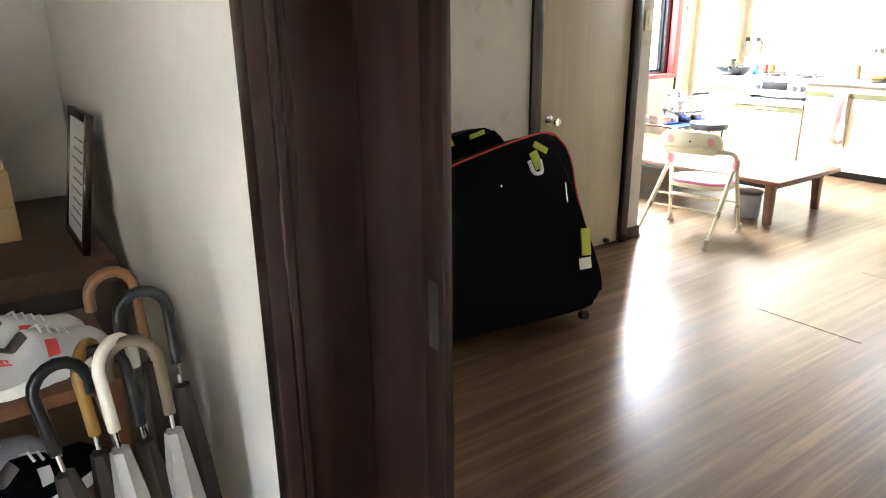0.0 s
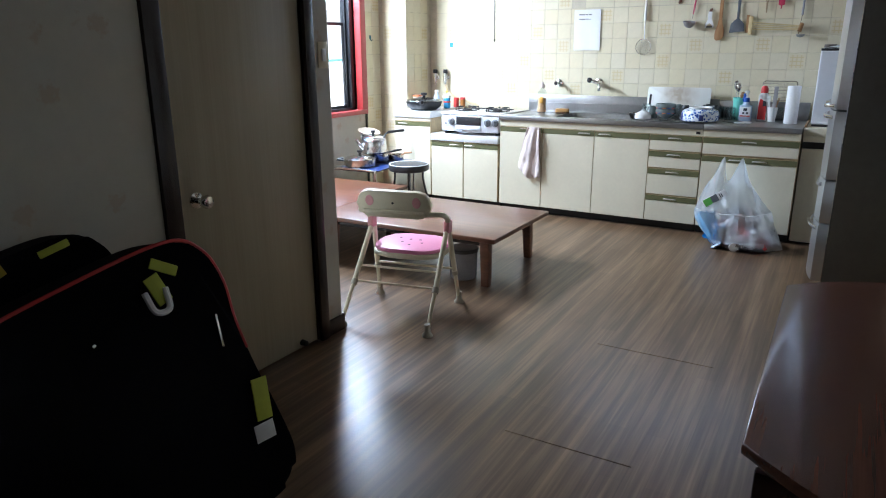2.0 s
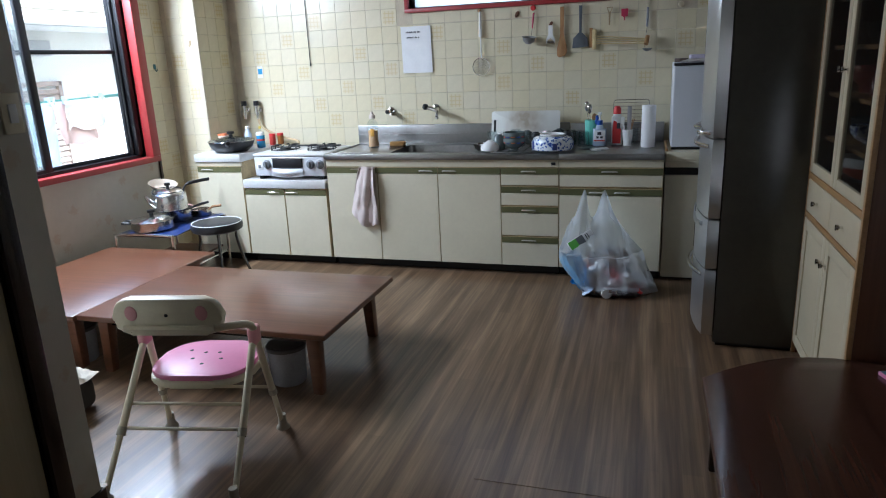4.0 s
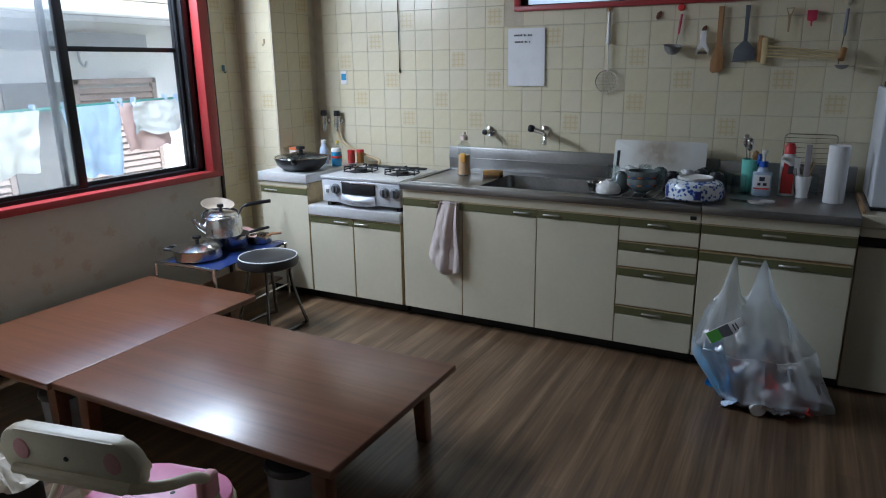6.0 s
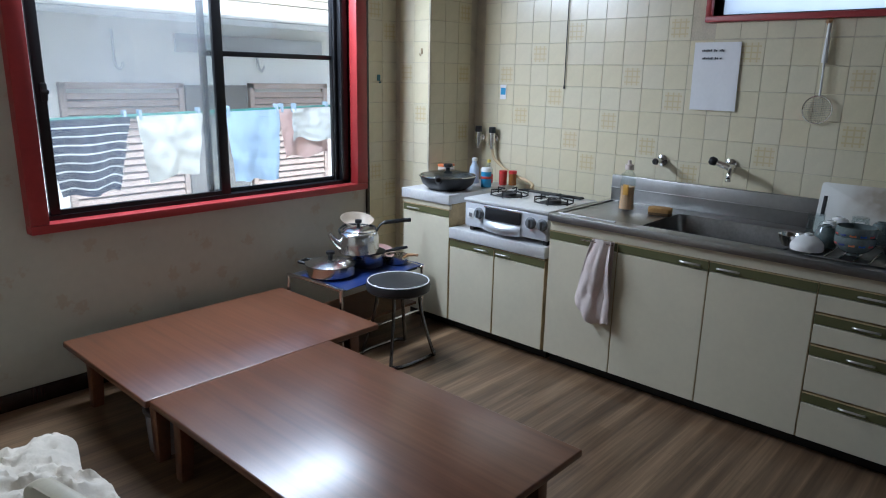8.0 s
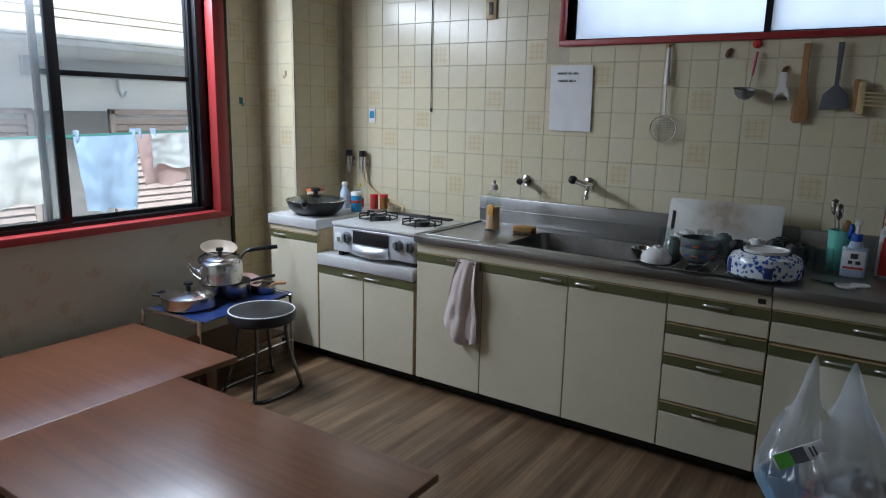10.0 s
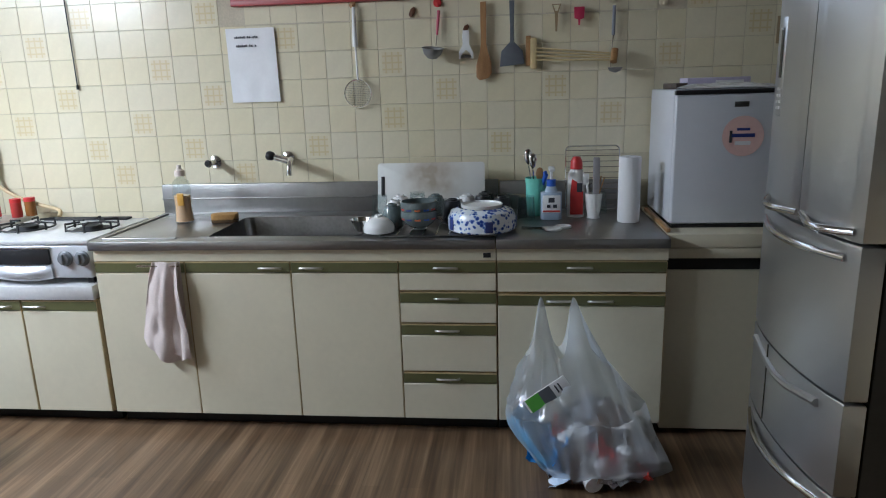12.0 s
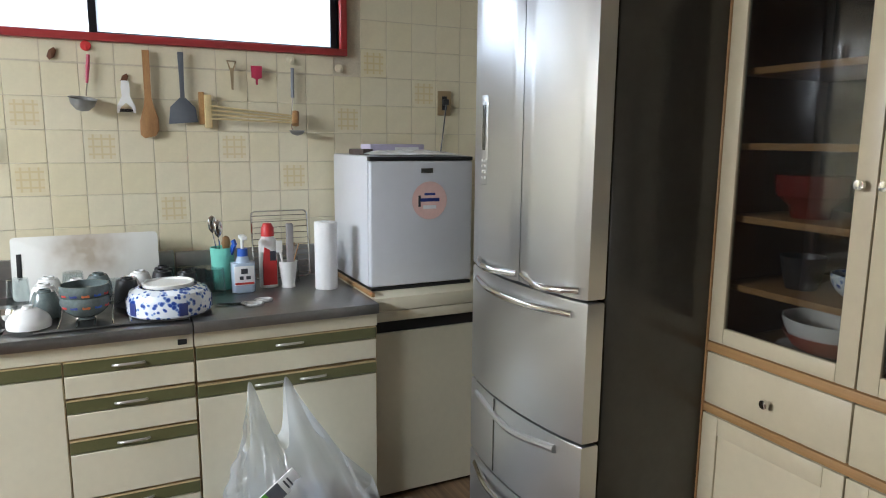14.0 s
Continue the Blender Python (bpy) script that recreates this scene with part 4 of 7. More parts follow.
part("foot", Geo().box(0.03, 0.44, -0.28, -0.25, 0.027, 0.056), "black", st)
part("foot", Geo().box(0.03, 0.44, 0.25, 0.28, 0.027, 0.056), "black", st)
part("vent", Geo().box(0.44, 0.49, -0.22, 0.22, 0.226, 0.236, 0.003), "iron", st)

# ---- on the corner cabinet ----
pan = thing("frying_pan", "black deep frying pan with a glass lid", "pan", pose(7.02, 3.99, 0.867) @ Matrix.Scale(1.2, 4))
part("bowl", Geo().lathe([(0, 0), (0.10, 0), (0.135, 0.03), (0.15, 0.068), (0.154, 0.07), (0.146, 0.066), (0.12, 0.02), (0, 0.012)], 32), "vinyl", pan)
lid = part("lid", Geo().lathe([(0.148, 0.071), (0.11, 0.086), (0.05, 0.097), (0, 0.10), (0, 0.097), (0.05, 0.094), (0.148, 0.068)], 32), "clear", pan, "domed glass lid")
part("rim", Geo().tube([(0.149 * math.cos(i * math.pi / 18), 0.149 * math.sin(i * math.pi / 18), 0.072) for i in range(36)], 0.004, 6, True), "chrome", lid)
part("lid_knob", Geo().lathe([(0, 0.098), (0.012, 0.098), (0.012, 0.112), (0.026, 0.118), (0.024, 0.132), (0, 0.135)], 18), "black", lid)
part("handle", Geo().tube([(-0.135, -0.06, 0.055), (-0.155, -0.075, 0.075), (-0.165, -0.085, 0.07)], [0.016, 0.018, 0.013], 10), "black", pan)


def bottle(name, label, x, y, z, h, r, body, cap_mat, neck=0.35, group="", cap=0.12):
    ob = thing(name, label, "bottle", pose(x, y, z), group)
    hb = h * (1 - cap)
    part("body", Geo().lathe([(0, 0), (r * 0.92, 0), (r, h * 0.03), (r, hb * 0.62), (r * 0.9, hb * 0.72), (r * neck, hb * 0.9), (r * neck, hb), (0, hb)], 20), body, ob)
    part("cap", Geo().lathe([(0, hb + 0.0005), (r * neck * 1.2, hb + 0.0005), (r * neck * 1.2, h * 0.98), (r * neck, h), (0, h)], 16), cap_mat, ob)
    return ob


C("amber", (0.30, 0.12, 0.03), 0.15), C("label_red", (0.50, 0.05, 0.04), 0.5), C("label_blue", (0.05, 0.30, 0.55), 0.4), C("pale_blue", (0.55, 0.66, 0.80), 0.25)
C("orange", (0.70, 0.20, 0.07), 0.4), C("teal", (0.20, 0.62, 0.50), 0.4), C("navy", (0.03, 0.05, 0.22), 0.4), C("bright_red", (0.62, 0.04, 0.04), 0.4), C("strong_blue", (0.03, 0.12, 0.55), 0.4)
bottle("water_bottle", "pale ribbed plastic bottle behind the frying pan", 7.33, 4.03, 0.867, 0.17, 0.032, "pale_blue", "white", 0.5)
b = bottle("sauce_bottle", "small sauce bottle with a yellow cap and red label", 7.36, 3.93, 0.867, 0.165, 0.028, "clear", C("yellow_cap", (0.65, 0.5, 0.08)), 0.35)
part("label", Geo().lathe([(0.0284, 0.012), (0.0288, 0.014), (0.0288, 0.065), (0.0284, 0.067)], 20), "label_red", b)
can = thing("seasoning_can", "blue and white seasoning can with a red band", "can", pose(7.26, 3.87, 0.867))
part("body", Geo().lathe([(0, 0), (0.033, 0), (0.034, 0.003), (0.034, 0.10), (0, 0.10)], 22), "label_blue", can)
part("band", Geo().lathe([(0.0343, 0.055), (0.0348, 0.056), (0.0348, 0.07), (0.0343, 0.071)], 22), "label_red", can)
part("lid", Geo().lathe([(0, 0.1005), (0.035, 0.1005), (0.035, 0.118), (0.03, 0.125), (0, 0.127)], 22), "white", can)
for x, y, c in ((7.42, 3.855, "label_red"), (7.44, 3.79, "amber")):
    jar = thing("spice_jar", "small spice jar with a red lid", "jar", pose(x, y, 0.867 if y > 3.82 else 0.87), "spice jars")
    part("body", Geo().lathe([(0, 0), (0.026, 0), (0.026, 0.075), (0, 0.075)], 18), c, jar)
    part("lid", Geo().lathe([(0, 0.0755), (0.027, 0.0755), (0.027, 0.095), (0, 0.096)], 18), "bright_red", jar)
tub = thing("food_container", "clear plastic tub with an orange lid", "container", pose(7.20, 4.17, 0.867))
part("tub", Geo().prism(rounded(0.10, 0.07, 0.015), 0, 0.11), C("milky", (0.72, 0.66, 0.60), 0.35), tub)
part("lid", Geo().prism(rounded(0.108, 0.078, 0.018), 0.1105, 0.125, bevel=0.003), "orange", tub)

# ---- gas taps and hose ----
for y in (4.15, 4.03):
    tp = thing("gas_tap", "small chrome gas tap with a black cap on the tiles", "tap", pose(XE - 0.002, y, 1.155) @ Matrix.Scale(1.3, 4), "gas taps")
    part("base", Geo().lathe([(0, 0), (0.022, 0), (0.022, 0.01), (0.012, 0.014), (0.012, 0.03)], 16, FACE_W), "chrome", tp)
    part("valve", Geo().cyl((-0.035, 0, -0.035), (-0.035, 0, 0.03), 0.017).cyl((-0.035, 0, -0.055), (-0.035, 0, -0.035), 0.010), "chrome", tp)
    part("cap", Geo().cyl((-0.035, 0, 0.0305), (-0.035, 0, 0.06), 0.019, 0.017), "black", tp)
hose = thing("gas_hose", "tan rubber gas hose leading to the stove", "hose")
part("hose", Geo().tube(smooth_path([(7.512, 4.03, 1.095), (7.505, 4.00, 1.02), (7.49, 3.88, 0.955), (7.46, 3.74, 0.92), (7.42, 3.62, 0.90), (7.36, 3.58, 0.875)], 6), 0.010, 8), C("tan_rubber", (0.55, 0.42, 0.24), 0.6), hose)

# ---- taps over the sink ----
stub = thing("pipe_stub", "capped chrome pipe stub on the tiles", "pipe", pose(XE - 0.006, 2.81, 1.12))
part("flange", Geo().lathe([(0, 0), (0.034, 0), (0.032, 0.008), (0.016, 0.014), (0.016, 0.07), (0.02, 0.072), (0.02, 0.09), (0, 0.092)], 20, FACE_W), "chrome", stub)
part("cap", Geo().lathe([(0, 0.0925), (0.016, 0.0925), (0.014, 0.105), (0, 0.106)], 16, FACE_W), "black", stub)
fau = thing("faucet", "chrome wall faucet with a black knob", "faucet", pose(XE - 0.006, 2.425, 1.135))
part("flange", Geo().lathe([(0, 0), (0.033, 0), (0.031, 0.008), (0.014, 0.014), (0.014, 0.075)], 20, FACE_W), "chrome", fau)
part("body", Geo().cyl((-0.075, 0.045, 0.01), (-0.075, -0.05, -0.018), 0.017).tube(smooth_path([(-0.075, -0.035, -0.012), (-0.11, -0.045, 0.0), (-0.145, -0.05, -0.02), (-0.16, -0.05, -0.055)], 5), [0.013] * 15 + [0.012], 10), "chrome", fau)
part("spout_ring", Geo().cyl((-0.16, -0.05, -0.056), (-0.161, -0.05, -0.072), 0.015), "chrome", fau)
part("knob", Geo().lathe([(0, 0), (0.012, 0), (0.022, 0.012), (0.024, 0.03), (0.018, 0.042), (0, 0.045)], 16, pose(-0.075, 0.045, 0.012, -78, 0, 0)), "black", fau)

# ---- notice, sticker, wall bits ----
no = thing("notice", "creased white paper notice with two printed lines on the tiles", "notice")
rnd = random.Random(4)
g = Geo().sheet(lambda u, v: Vector((XE - 0.012 - 0.0035 * noise.noise(Vector((u * 4, v * 5, 1))) - 0.004 * v * abs(u - 0.5), 2.690 - 0.245 * u - 0.006 * v, 1.765 - 0.352 * v)), 16, 22, 0.0006)
part("sheet", g, "paperwhite", no)
for z, y0, y1, n in ((1.722, 2.645, 2.525, 13), (1.682, 2.640, 2.535, 11)):
    w = (y0 - y1) / n
    for i in range(n):
        if i not in (6, 9):
            part("print", Geo().box(XE - 0.0188, XE - 0.018, y0 - w * i - w * 0.72, y0 - w * i, z - 0.005, z + 0.004 + 0.002 * (i % 2)), "ink", no)
sk = thing("sticker", "small pale blue printed sticker on the tiles", "sticker")
part("sheet", Geo().box(XE - 0.0085, XE - 0.0075, 3.955, 4.005, 1.42, 1.515), "paperwhite", sk)
part("print", Geo().box(XE - 0.0095, XE - 0.0086, 3.96, 4.0, 1.45, 1.495), "label_blue", sk)
hk = thing("hook", "small teal hook stuck on the tiles by the window", "hook", pose(6.93, YN - 0.006, 1.54))
part("base", Geo().box(-0.014, 0.014, -0.004, 0, -0.015, 0.025, 0.002), C("dark_teal", (0.02, 0.12, 0.15), 0.4), hk)
part("hook", Geo().tube(smooth_path([(0, -0.004, -0.012), (0, -0.012, -0.028), (0, -0.022, -0.022), (0, -0.024, -0.012)], 4), 0.003, 6), "dark_teal", hk)
for y, z, c in ((1.765, 1.808, "brownpanel"), (2.05, 1.86, "oak")):
    h = thing("hook", "small brown stick-on hook on the tiles", "hook", pose(XE - 0.006, y, z), "brown hooks")
    part("base", Geo().prism([(0.018 * math.cos(i * math.pi / 3), 0.025 * math.sin(i * math.pi / 3 + 0.5)) for i in range(6)], 0, 0.006, FACE_W, bevel=0.002), c, h)
    part("peg", Geo().tube([(-0.005, 0, -0.01), (-0.018, 0, -0.016), (-0.02, 0, -0.004)], 0.003, 6), c, h)
for y, z in ((0.07, 1.668), (3.085, 2.09)):
    so = thing("socket", "old brown wall socket", "socket", pose(XE - 0.006, y, z), "sockets")
    part("plate", Geo().box(-0.008, 0, -0.036, 0.036, -0.06, 0.06, 0.003), C("aged_brass", (0.36, 0.27, 0.15), 0.45, metal=0.3), so)
    part("insert", Geo().box(-0.011, -0.006, -0.014, 0.014, -0.034, 0.034, 0.002), "black", so)
    if y < 1:
        part("plug", Geo().box(-0.034, -0.010, -0.014, 0.014, -0.01, 0.02, 0.005), "black", so)
cord = thing("power_cord", "black power cord running down behind the small fridge", "cord")
part("cord", Geo().tube(smooth_path([(XE - 0.035, 0.07, 1.668), (XE - 0.03, 0.075, 1.60), (XE - 0.015, 0.08, 1.5), (XE - 0.015, 0.10, 1.35)], 5), 0.0035, 6), "black", cord)
st2 = thing("pull_cord", "thin dark cord hanging on the tiles", "cord")
part("cord", Geo().tube([(XE - 0.010, 3.50, 2.36), (XE - 0.010, 3.503, 1.95), (XE - 0.010, 3.50, 1.52)], 0.003, 6).cyl((XE - 0.010, 3.50, 1.50), (XE - 0.010, 3.50, 1.522), 0.006), "kick", st2)

# ---- hanging utensils ----
WX = XE - 0.022


def hung(name, label, y, z, tilt=0):
    return thing(name, label, "utensil", pose(WX, y, z, tilt, 0, 0), "hanging utensils")


def red_hook(y, z, c="bright_red"):
    h = thing("hook", "small round stick-on hook", "hook", pose(XE - 0.006, y, z), "stick-on hooks")
    part("base", Geo().lathe([(0, 0), (0.02, 0), (0.018, 0.006), (0, 0.008)], 16, FACE_W), c, h)
    part("peg", Geo().tube([(-0.006, 0, -0.008), (-0.02, 0, -0.014), (-0.022, 0, 0.0)], 0.003, 6), c, h)


def ring(r, n=28, z=0.0, y=0.0):
    return [(0, y + r * math.cos(2 * math.pi * i / n), z + r * math.sin(2 * math.pi * i / n)) for i in range(n)]


u = hung("skimmer", "wire skimmer with a long white handle", 2.045, 1.84)
part("handle", Geo().tube([(0, 0, 0), (0, 0, -0.18)], [0.008, 0.014], 10).tube([(0, 0, -0.18), (-0.004, -0.004, -0.335)], 0.005, 8), "white", u)
part("rim", Geo().tube(ring(0.066, 28, -0.40), 0.0035, 6, True), "chrome", u)
g = Geo()
for i in range(-7, 8):
    a = i * 0.0085
    c = math.sqrt(max(0.064 ** 2 - a * a, 0))
    g.tube([(0.004, a, -0.40 - c), (0.012, a, -0.40), (0.004, a, -0.40 + c)], 0.0007, 3)
    g.tube([(0.004, -c, -0.40 + a), (0.012, 0, -0.40 + a), (0.004, c, -0.40 + a)], 0.0007, 3)
tagged(part("mesh", g, "chrome", u), kind="stuff")
u = hung("strainer", "small strainer ladle with a red handle", 1.64, 1.79, 6)
part("handle", Geo().tube([(0, 0, 0.02), (0, 0, -0.02)], 0.007, 8).tube([(0, 0, -0.02), (0, 0, -0.09)], [0.008, 0.005], 8), C("crimson", (0.45, 0.03, 0.08), 0.4), u)
part("stem", Geo().tube([(0, 0, -0.09), (-0.01, 0, -0.14)], 0.003, 6), "chrome", u)
part("bowl", Geo().lathe([(0, -0.05), (0.022, -0.045), (0.042, -0.025), (0.05, 0.0), (0.054, 0.002), (0.047, -0.001), (0.038, -0.024), (0, -0.046)], 22, pose(-0.045, 0.01, -0.155, 0, -10, 0)), C("mesh_grey", (0.30, 0.30, 0.30), 0.5, metal=0.7), u)
red_hook(1.645, 1.845)
u = hung("peeler", "white vegetable peeler hanging on a hook", 1.513, 1.715)
part("handle", Geo().prism([(-0.014, 0.0), (0.014, 0.0), (0.017, -0.03), (0.013, -0.062), (0.034, -0.10), (0.034, -0.128), (0.026, -0.128), (0.022, -0.105), (0, -0.085), (-0.022, -0.105), (-0.026, -0.128), (-0.034, -0.128), (-0.034, -0.10), (-0.013, -0.062), (-0.017, -0.03)], 0, 0.012, FACE_W, bevel=0.002), "white", u)
part("blade", Geo().box(-0.010, -0.004, -0.026, 0.026, -0.125, -0.112), "chrome", u)
h = thing("hook", "small brown stick-on hook on the tiles", "hook", pose(XE - 0.006, 1.513, 1.725), "brown hooks")
part("base", Geo().prism([(0.016 * math.cos(i * math.pi / 3), 0.02 * math.sin(i * math.pi / 3 + 0.5)) for i in range(6)], 0, 0.006, FACE_W, bevel=0.002), "brownpanel", h)
u = hung("wooden_spatula", "long wooden spatula hanging on the tiles", 1.43, 1.83)
part("blade", Geo().prism([(-0.014, 0.01), (0.014, 0.01), (0.013, -0.18), (0.018, -0.215), (0.036, -0.26), (0.037, -0.31), (0.022, -0.335), (-0.02, -0.345), (-0.036, -0.33), (-0.036, -0.275), (-0.018, -0.215), (-0.013, -0.18)], -0.004, 0.006, FACE_W, bevel=0.002), C("beech", (0.36, 0.19, 0.075), 0.55, vary=0.25, scale=8, stretch=(6, 6, 1)), u)
u = hung("turner", "dark grey nylon turner", 1.297, 1.83)
part("handle", Geo().prism([(-0.012, 0.01), (0.012, 0.01), (0.009, -0.10), (0.009, -0.18), (-0.009, -0.18), (-0.009, -0.10)], -0.002, 0.007, FACE_W, bevel=0.002), C("slate", (0.11, 0.12, 0.135), 0.45), u)
part("blade", Geo().prism([(-0.012, -0.176), (0.012, -0.176), (0.05, -0.215), (0.058, -0.275), (-0.058, -0.285), (-0.05, -0.215)], 0, 0.005, FACE_W, bevel=0.001), "slate", u)
u = hung("can_opener", "old metal bottle and can opener", 1.092, 1.815)
part("loop", Geo().tube([(0, -0.018, 0), (0, 0.018, 0), (0, 0.006, -0.035), (0, -0.006, -0.035)], 0.004, 6, True), "aged_brass", u)
part("shaft", Geo().prism([(-0.008, -0.03), (0.008, -0.03), (0.004, -0.12), (-0.004, -0.12)], 0, 0.005, FACE_W), "aged_brass", u)
u = hung("scraper", "small red plastic scraper", 0.988, 1.80)
part("blade", Geo().prism([(-0.024, 0), (0.024, 0), (0.022, -0.05), (0.004, -0.055), (0.004, -0.08), (-0.004, -0.08), (-0.004, -0.055), (-0.022, -0.05)], 0, 0.006, FACE_W, bevel=0.001), "crimson", u)
u = hung("ladle", "small metal ladle with a dark handle", 0.83, 1.80)
part("handle", Geo().tube([(0, 0, 0), (0, 0.002, -0.13)], 0.008, 8), C("grey_handle", (0.22, 0.23, 0.26), 0.4), u)
part("stem", Geo().tube([(0, 0.002, -0.13), (-0.004, 0.012, -0.25), (-0.02, 0.012, -0.27)], 0.003, 6), "chrome", u)
part("bowl", Geo().lathe([(0, -0.024), (0.024, -0.016), (0.034, 0), (0.03, 0), (0.02, -0.013), (0, -0.02)], 18, pose(-0.04, -0.005, -0.275)), "mesh_grey", u)
red_hook(0.835, 1.835, "ivory")
red_hook(0.61, 1.81, "ivory")
rk = thing("towel_rack", "yellowed folding towel rack with four arms", "rack", pose(WX, 1.195, 1.60))
part("bracket", Geo().box(-0.014, 0.016, -0.014, 0.016, -0.07, 0.07, 0.005), C("old_ivory", (0.62, 0.50, 0.26), 0.45), rk)
part("plate", Geo().box(0.004, 0.016, 0.014, 0.038, -0.055, 0.082, 0.003), "oak", rk)
for i in range(4):
    part("arm", Geo().tube([(-0.012 - 0.004 * i, -0.01, 0.024 - 0.018 * i), (-0.03 - 0.006 * i, -0.365, -0.012 - 0.010 * i)], 0.004, 8), "old_ivory", rk)
part("end_cap", Geo().cyl((-0.05, -0.36, -0.05), (-0.02, -0.37, 0.005), 0.016), "oak", rk)

# ---- on the worktop ----
ZT = 0.867
soap = thing("dish_soap", "clear dish soap bottle half full of orange liquid", "bottle", pose(7.25, 2.86, ZT) @ Matrix.Scale(1.28, 4))
part("body", Geo().lathe([(0, 0), (0.033, 0), (0.035, 0.006), (0.03, 0.06), (0.033, 0.11), (0.03, 0.15), (0.014, 0.165), (0.014, 0.172), (0, 0.172)], 22), "clear", soap)
part("liquid", Geo().lathe([(0, 0.003), (0.0315, 0.004), (0.0275, 0.06), (0.0295, 0.10), (0, 0.10)], 22), C("orange_liquid", (0.74, 0.47, 0.27), 0.15), soap)
part("label", Geo().box(-0.0365, -0.030, -0.022, 0.004, 0.066, 0.112, 0.003), C("label_amber", (0.62, 0.33, 0.05), 0.4), soap)
part("cap", Geo().lathe([(0, 0.1725), (0.019, 0.1725), (0.018, 0.192), (0.009, 0.198), (0.008, 0.212), (0, 0.213)], 16), C("pale_cap", (0.72, 0.62, 0.55), 0.3), soap)
sp = thing("sponge", "worn brown and yellow dish sponge", "sponge", pose(7.24, 2.655, ZT, 0, 0, 12))
part("pad", Geo().prism(rounded(0.07, 0.12, 0.018), 0.014, 0.04, bevel=0.006), C("sponge_yellow", (0.36, 0.20, 0.06), 0.9, vary=0.3, scale=30, bump=0.8), sp)
part("scourer", Geo().prism(rounded(0.07, 0.12, 0.018), 0.0, 0.0145, bevel=0.004), C("scourer", (0.10, 0.055, 0.02), 0.95, vary=0.4, scale=40, bump=0.9), sp)

rack = thing("dish_drainer", "low drying tray at the sink's edge", "tray", pose(7.07, 1.64, ZT))
part("tray", Geo().box(-0.19, 0.21, -0.27, 0.20, 0, 0.006, 0.002), "shadedsteel", rack)
for i in range(9):
    part("rib", Geo().box(-0.18, 0.20, -0.25 + 0.054 * i, -0.243 + 0.054 * i, 0.0062, 0.011, 0.001), "chrome", rack)
ZD = ZT + 0.0115
lathe_thing("rice_bowl", "small white porcelain bowl turned upside down", "bowl", pose(6.945, 1.855, ZD) @ Matrix.Scale(1.15, 4), flip(vessel(0.022, 0.056, 0.062, 0.003, 0.008, 0.012), 0.062), "porcelain", "washed dishes")
GREYBOWL = C("celadon", (0.15, 0.185, 0.18), 0.18, vary=0.3, scale=18)
for i, z in enumerate((0, 0.032)):
    b = lathe_thing("rice_bowl", "grey-green patterned rice bowl stacked by the sink", "bowl", pose(6.99, 1.69, ZD + z * 1.25) @ Matrix.Scale(1.22, 4), vessel(0.032, 0.062, 0.066, 0.003, 0.01, 0.012), GREYBOWL, "washed dishes")
    for k in range(5):
        a = 2.2 + k * 0.5
        part("motif", Geo().box(-0.0625, -0.060, -0.010, 0.010, 0.038, 0.056, 0.002, m=Matrix.Rotation(a - math.pi, 4, "Z")), ("label_red", "navy", "orange", "strong_blue", "label_red")[k], b)
big = thing("serving_bowl", "large blue and white porcelain bowl turned upside down", "bowl", pose(6.995, 1.425, ZD) @ Matrix.Diagonal((1.1, 1.1, 1.05, 1)))
M["bluewhite"] = tile_mat("blue_and_white", (0.74, 0.78, 0.82))
nt = M["bluewhite"].node_tree
vor = nt.nodes.new("ShaderNodeTexVoronoi")
vor.inputs["Scale"].default_value = 62
tcn = [k for k in nt.nodes if k.type == "TEX_COORD"][0]
nt.links.new(tcn.outputs["Object"], vor.inputs["Vector"])
noi = nt.nodes.new("ShaderNodeTexNoise")
noi.inputs["Scale"].default_value = 30
nt.links.new(tcn.outputs["Object"], noi.inputs["Vector"])
mul = nt.nodes.new("ShaderNodeMath")
mul.operation = "MULTIPLY"
nt.links.new(vor.outputs["Distance"], mul.inputs[0]), nt.links.new(noi.outputs[0], mul.inputs[1])
cr = ramp(nt.nodes, [(0.13, (0.025, 0.06, 0.30)), (0.19, (0.20, 0.32, 0.60)), (0.24, (0.72, 0.77, 0.82))])
nt.links.new(mul.outputs[0], cr.inputs[0])
nt.links.new(cr.outputs[0], nt.nodes["Principled BSDF"].inputs["Base Color"])
part("wall", Geo().lathe([(0.124, 0.0), (0.130, 0.006), (0.130, 0.05), (0.118, 0.075), (0.088, 0.088), (0.088, 0.086), (0.115, 0.071), (0.126, 0.048), (0.122, 0.0)], 40), "bluewhite", big)
part("foot", Geo().lathe([(0.0, 0.086), (0.074, 0.088), (0.078, 0.088), (0.08, 0.100), (0.074, 0.101), (0.072, 0.094), (0, 0.093)], 36), "porcelain", big, "white foot ring")
for i in range(5):
    part("stripe", Geo().box(-0.1318, -0.129, -0.014, 0.014, 0.008, 0.05, 0.001, m=Matrix.Rotation(i * 1.256 + 0.25, 4, "Z")), "navy", big, "dark blue panel")
GL = [(0.0, 0.004), (0.026, 0.004), (0.031, 0.085), (0.033, 0.085), (0.028, 0.0), (0, 0.0)]
for x, y in ((7.30, 1.27), (7.24, 1.235), (7.33, 1.34), (7.31, 1.92), (7.31, 1.74), (7.38, 0.90)):
    lathe_thing("drinking_glass", "clear drinking glass turned upside down", "glass", pose(x, y, ZD if 1.37 < y < 1.84 else ZT) @ Matrix.Scale(1.25, 4), flip(GL, 0.085), "clear", "washed dishes", 18)
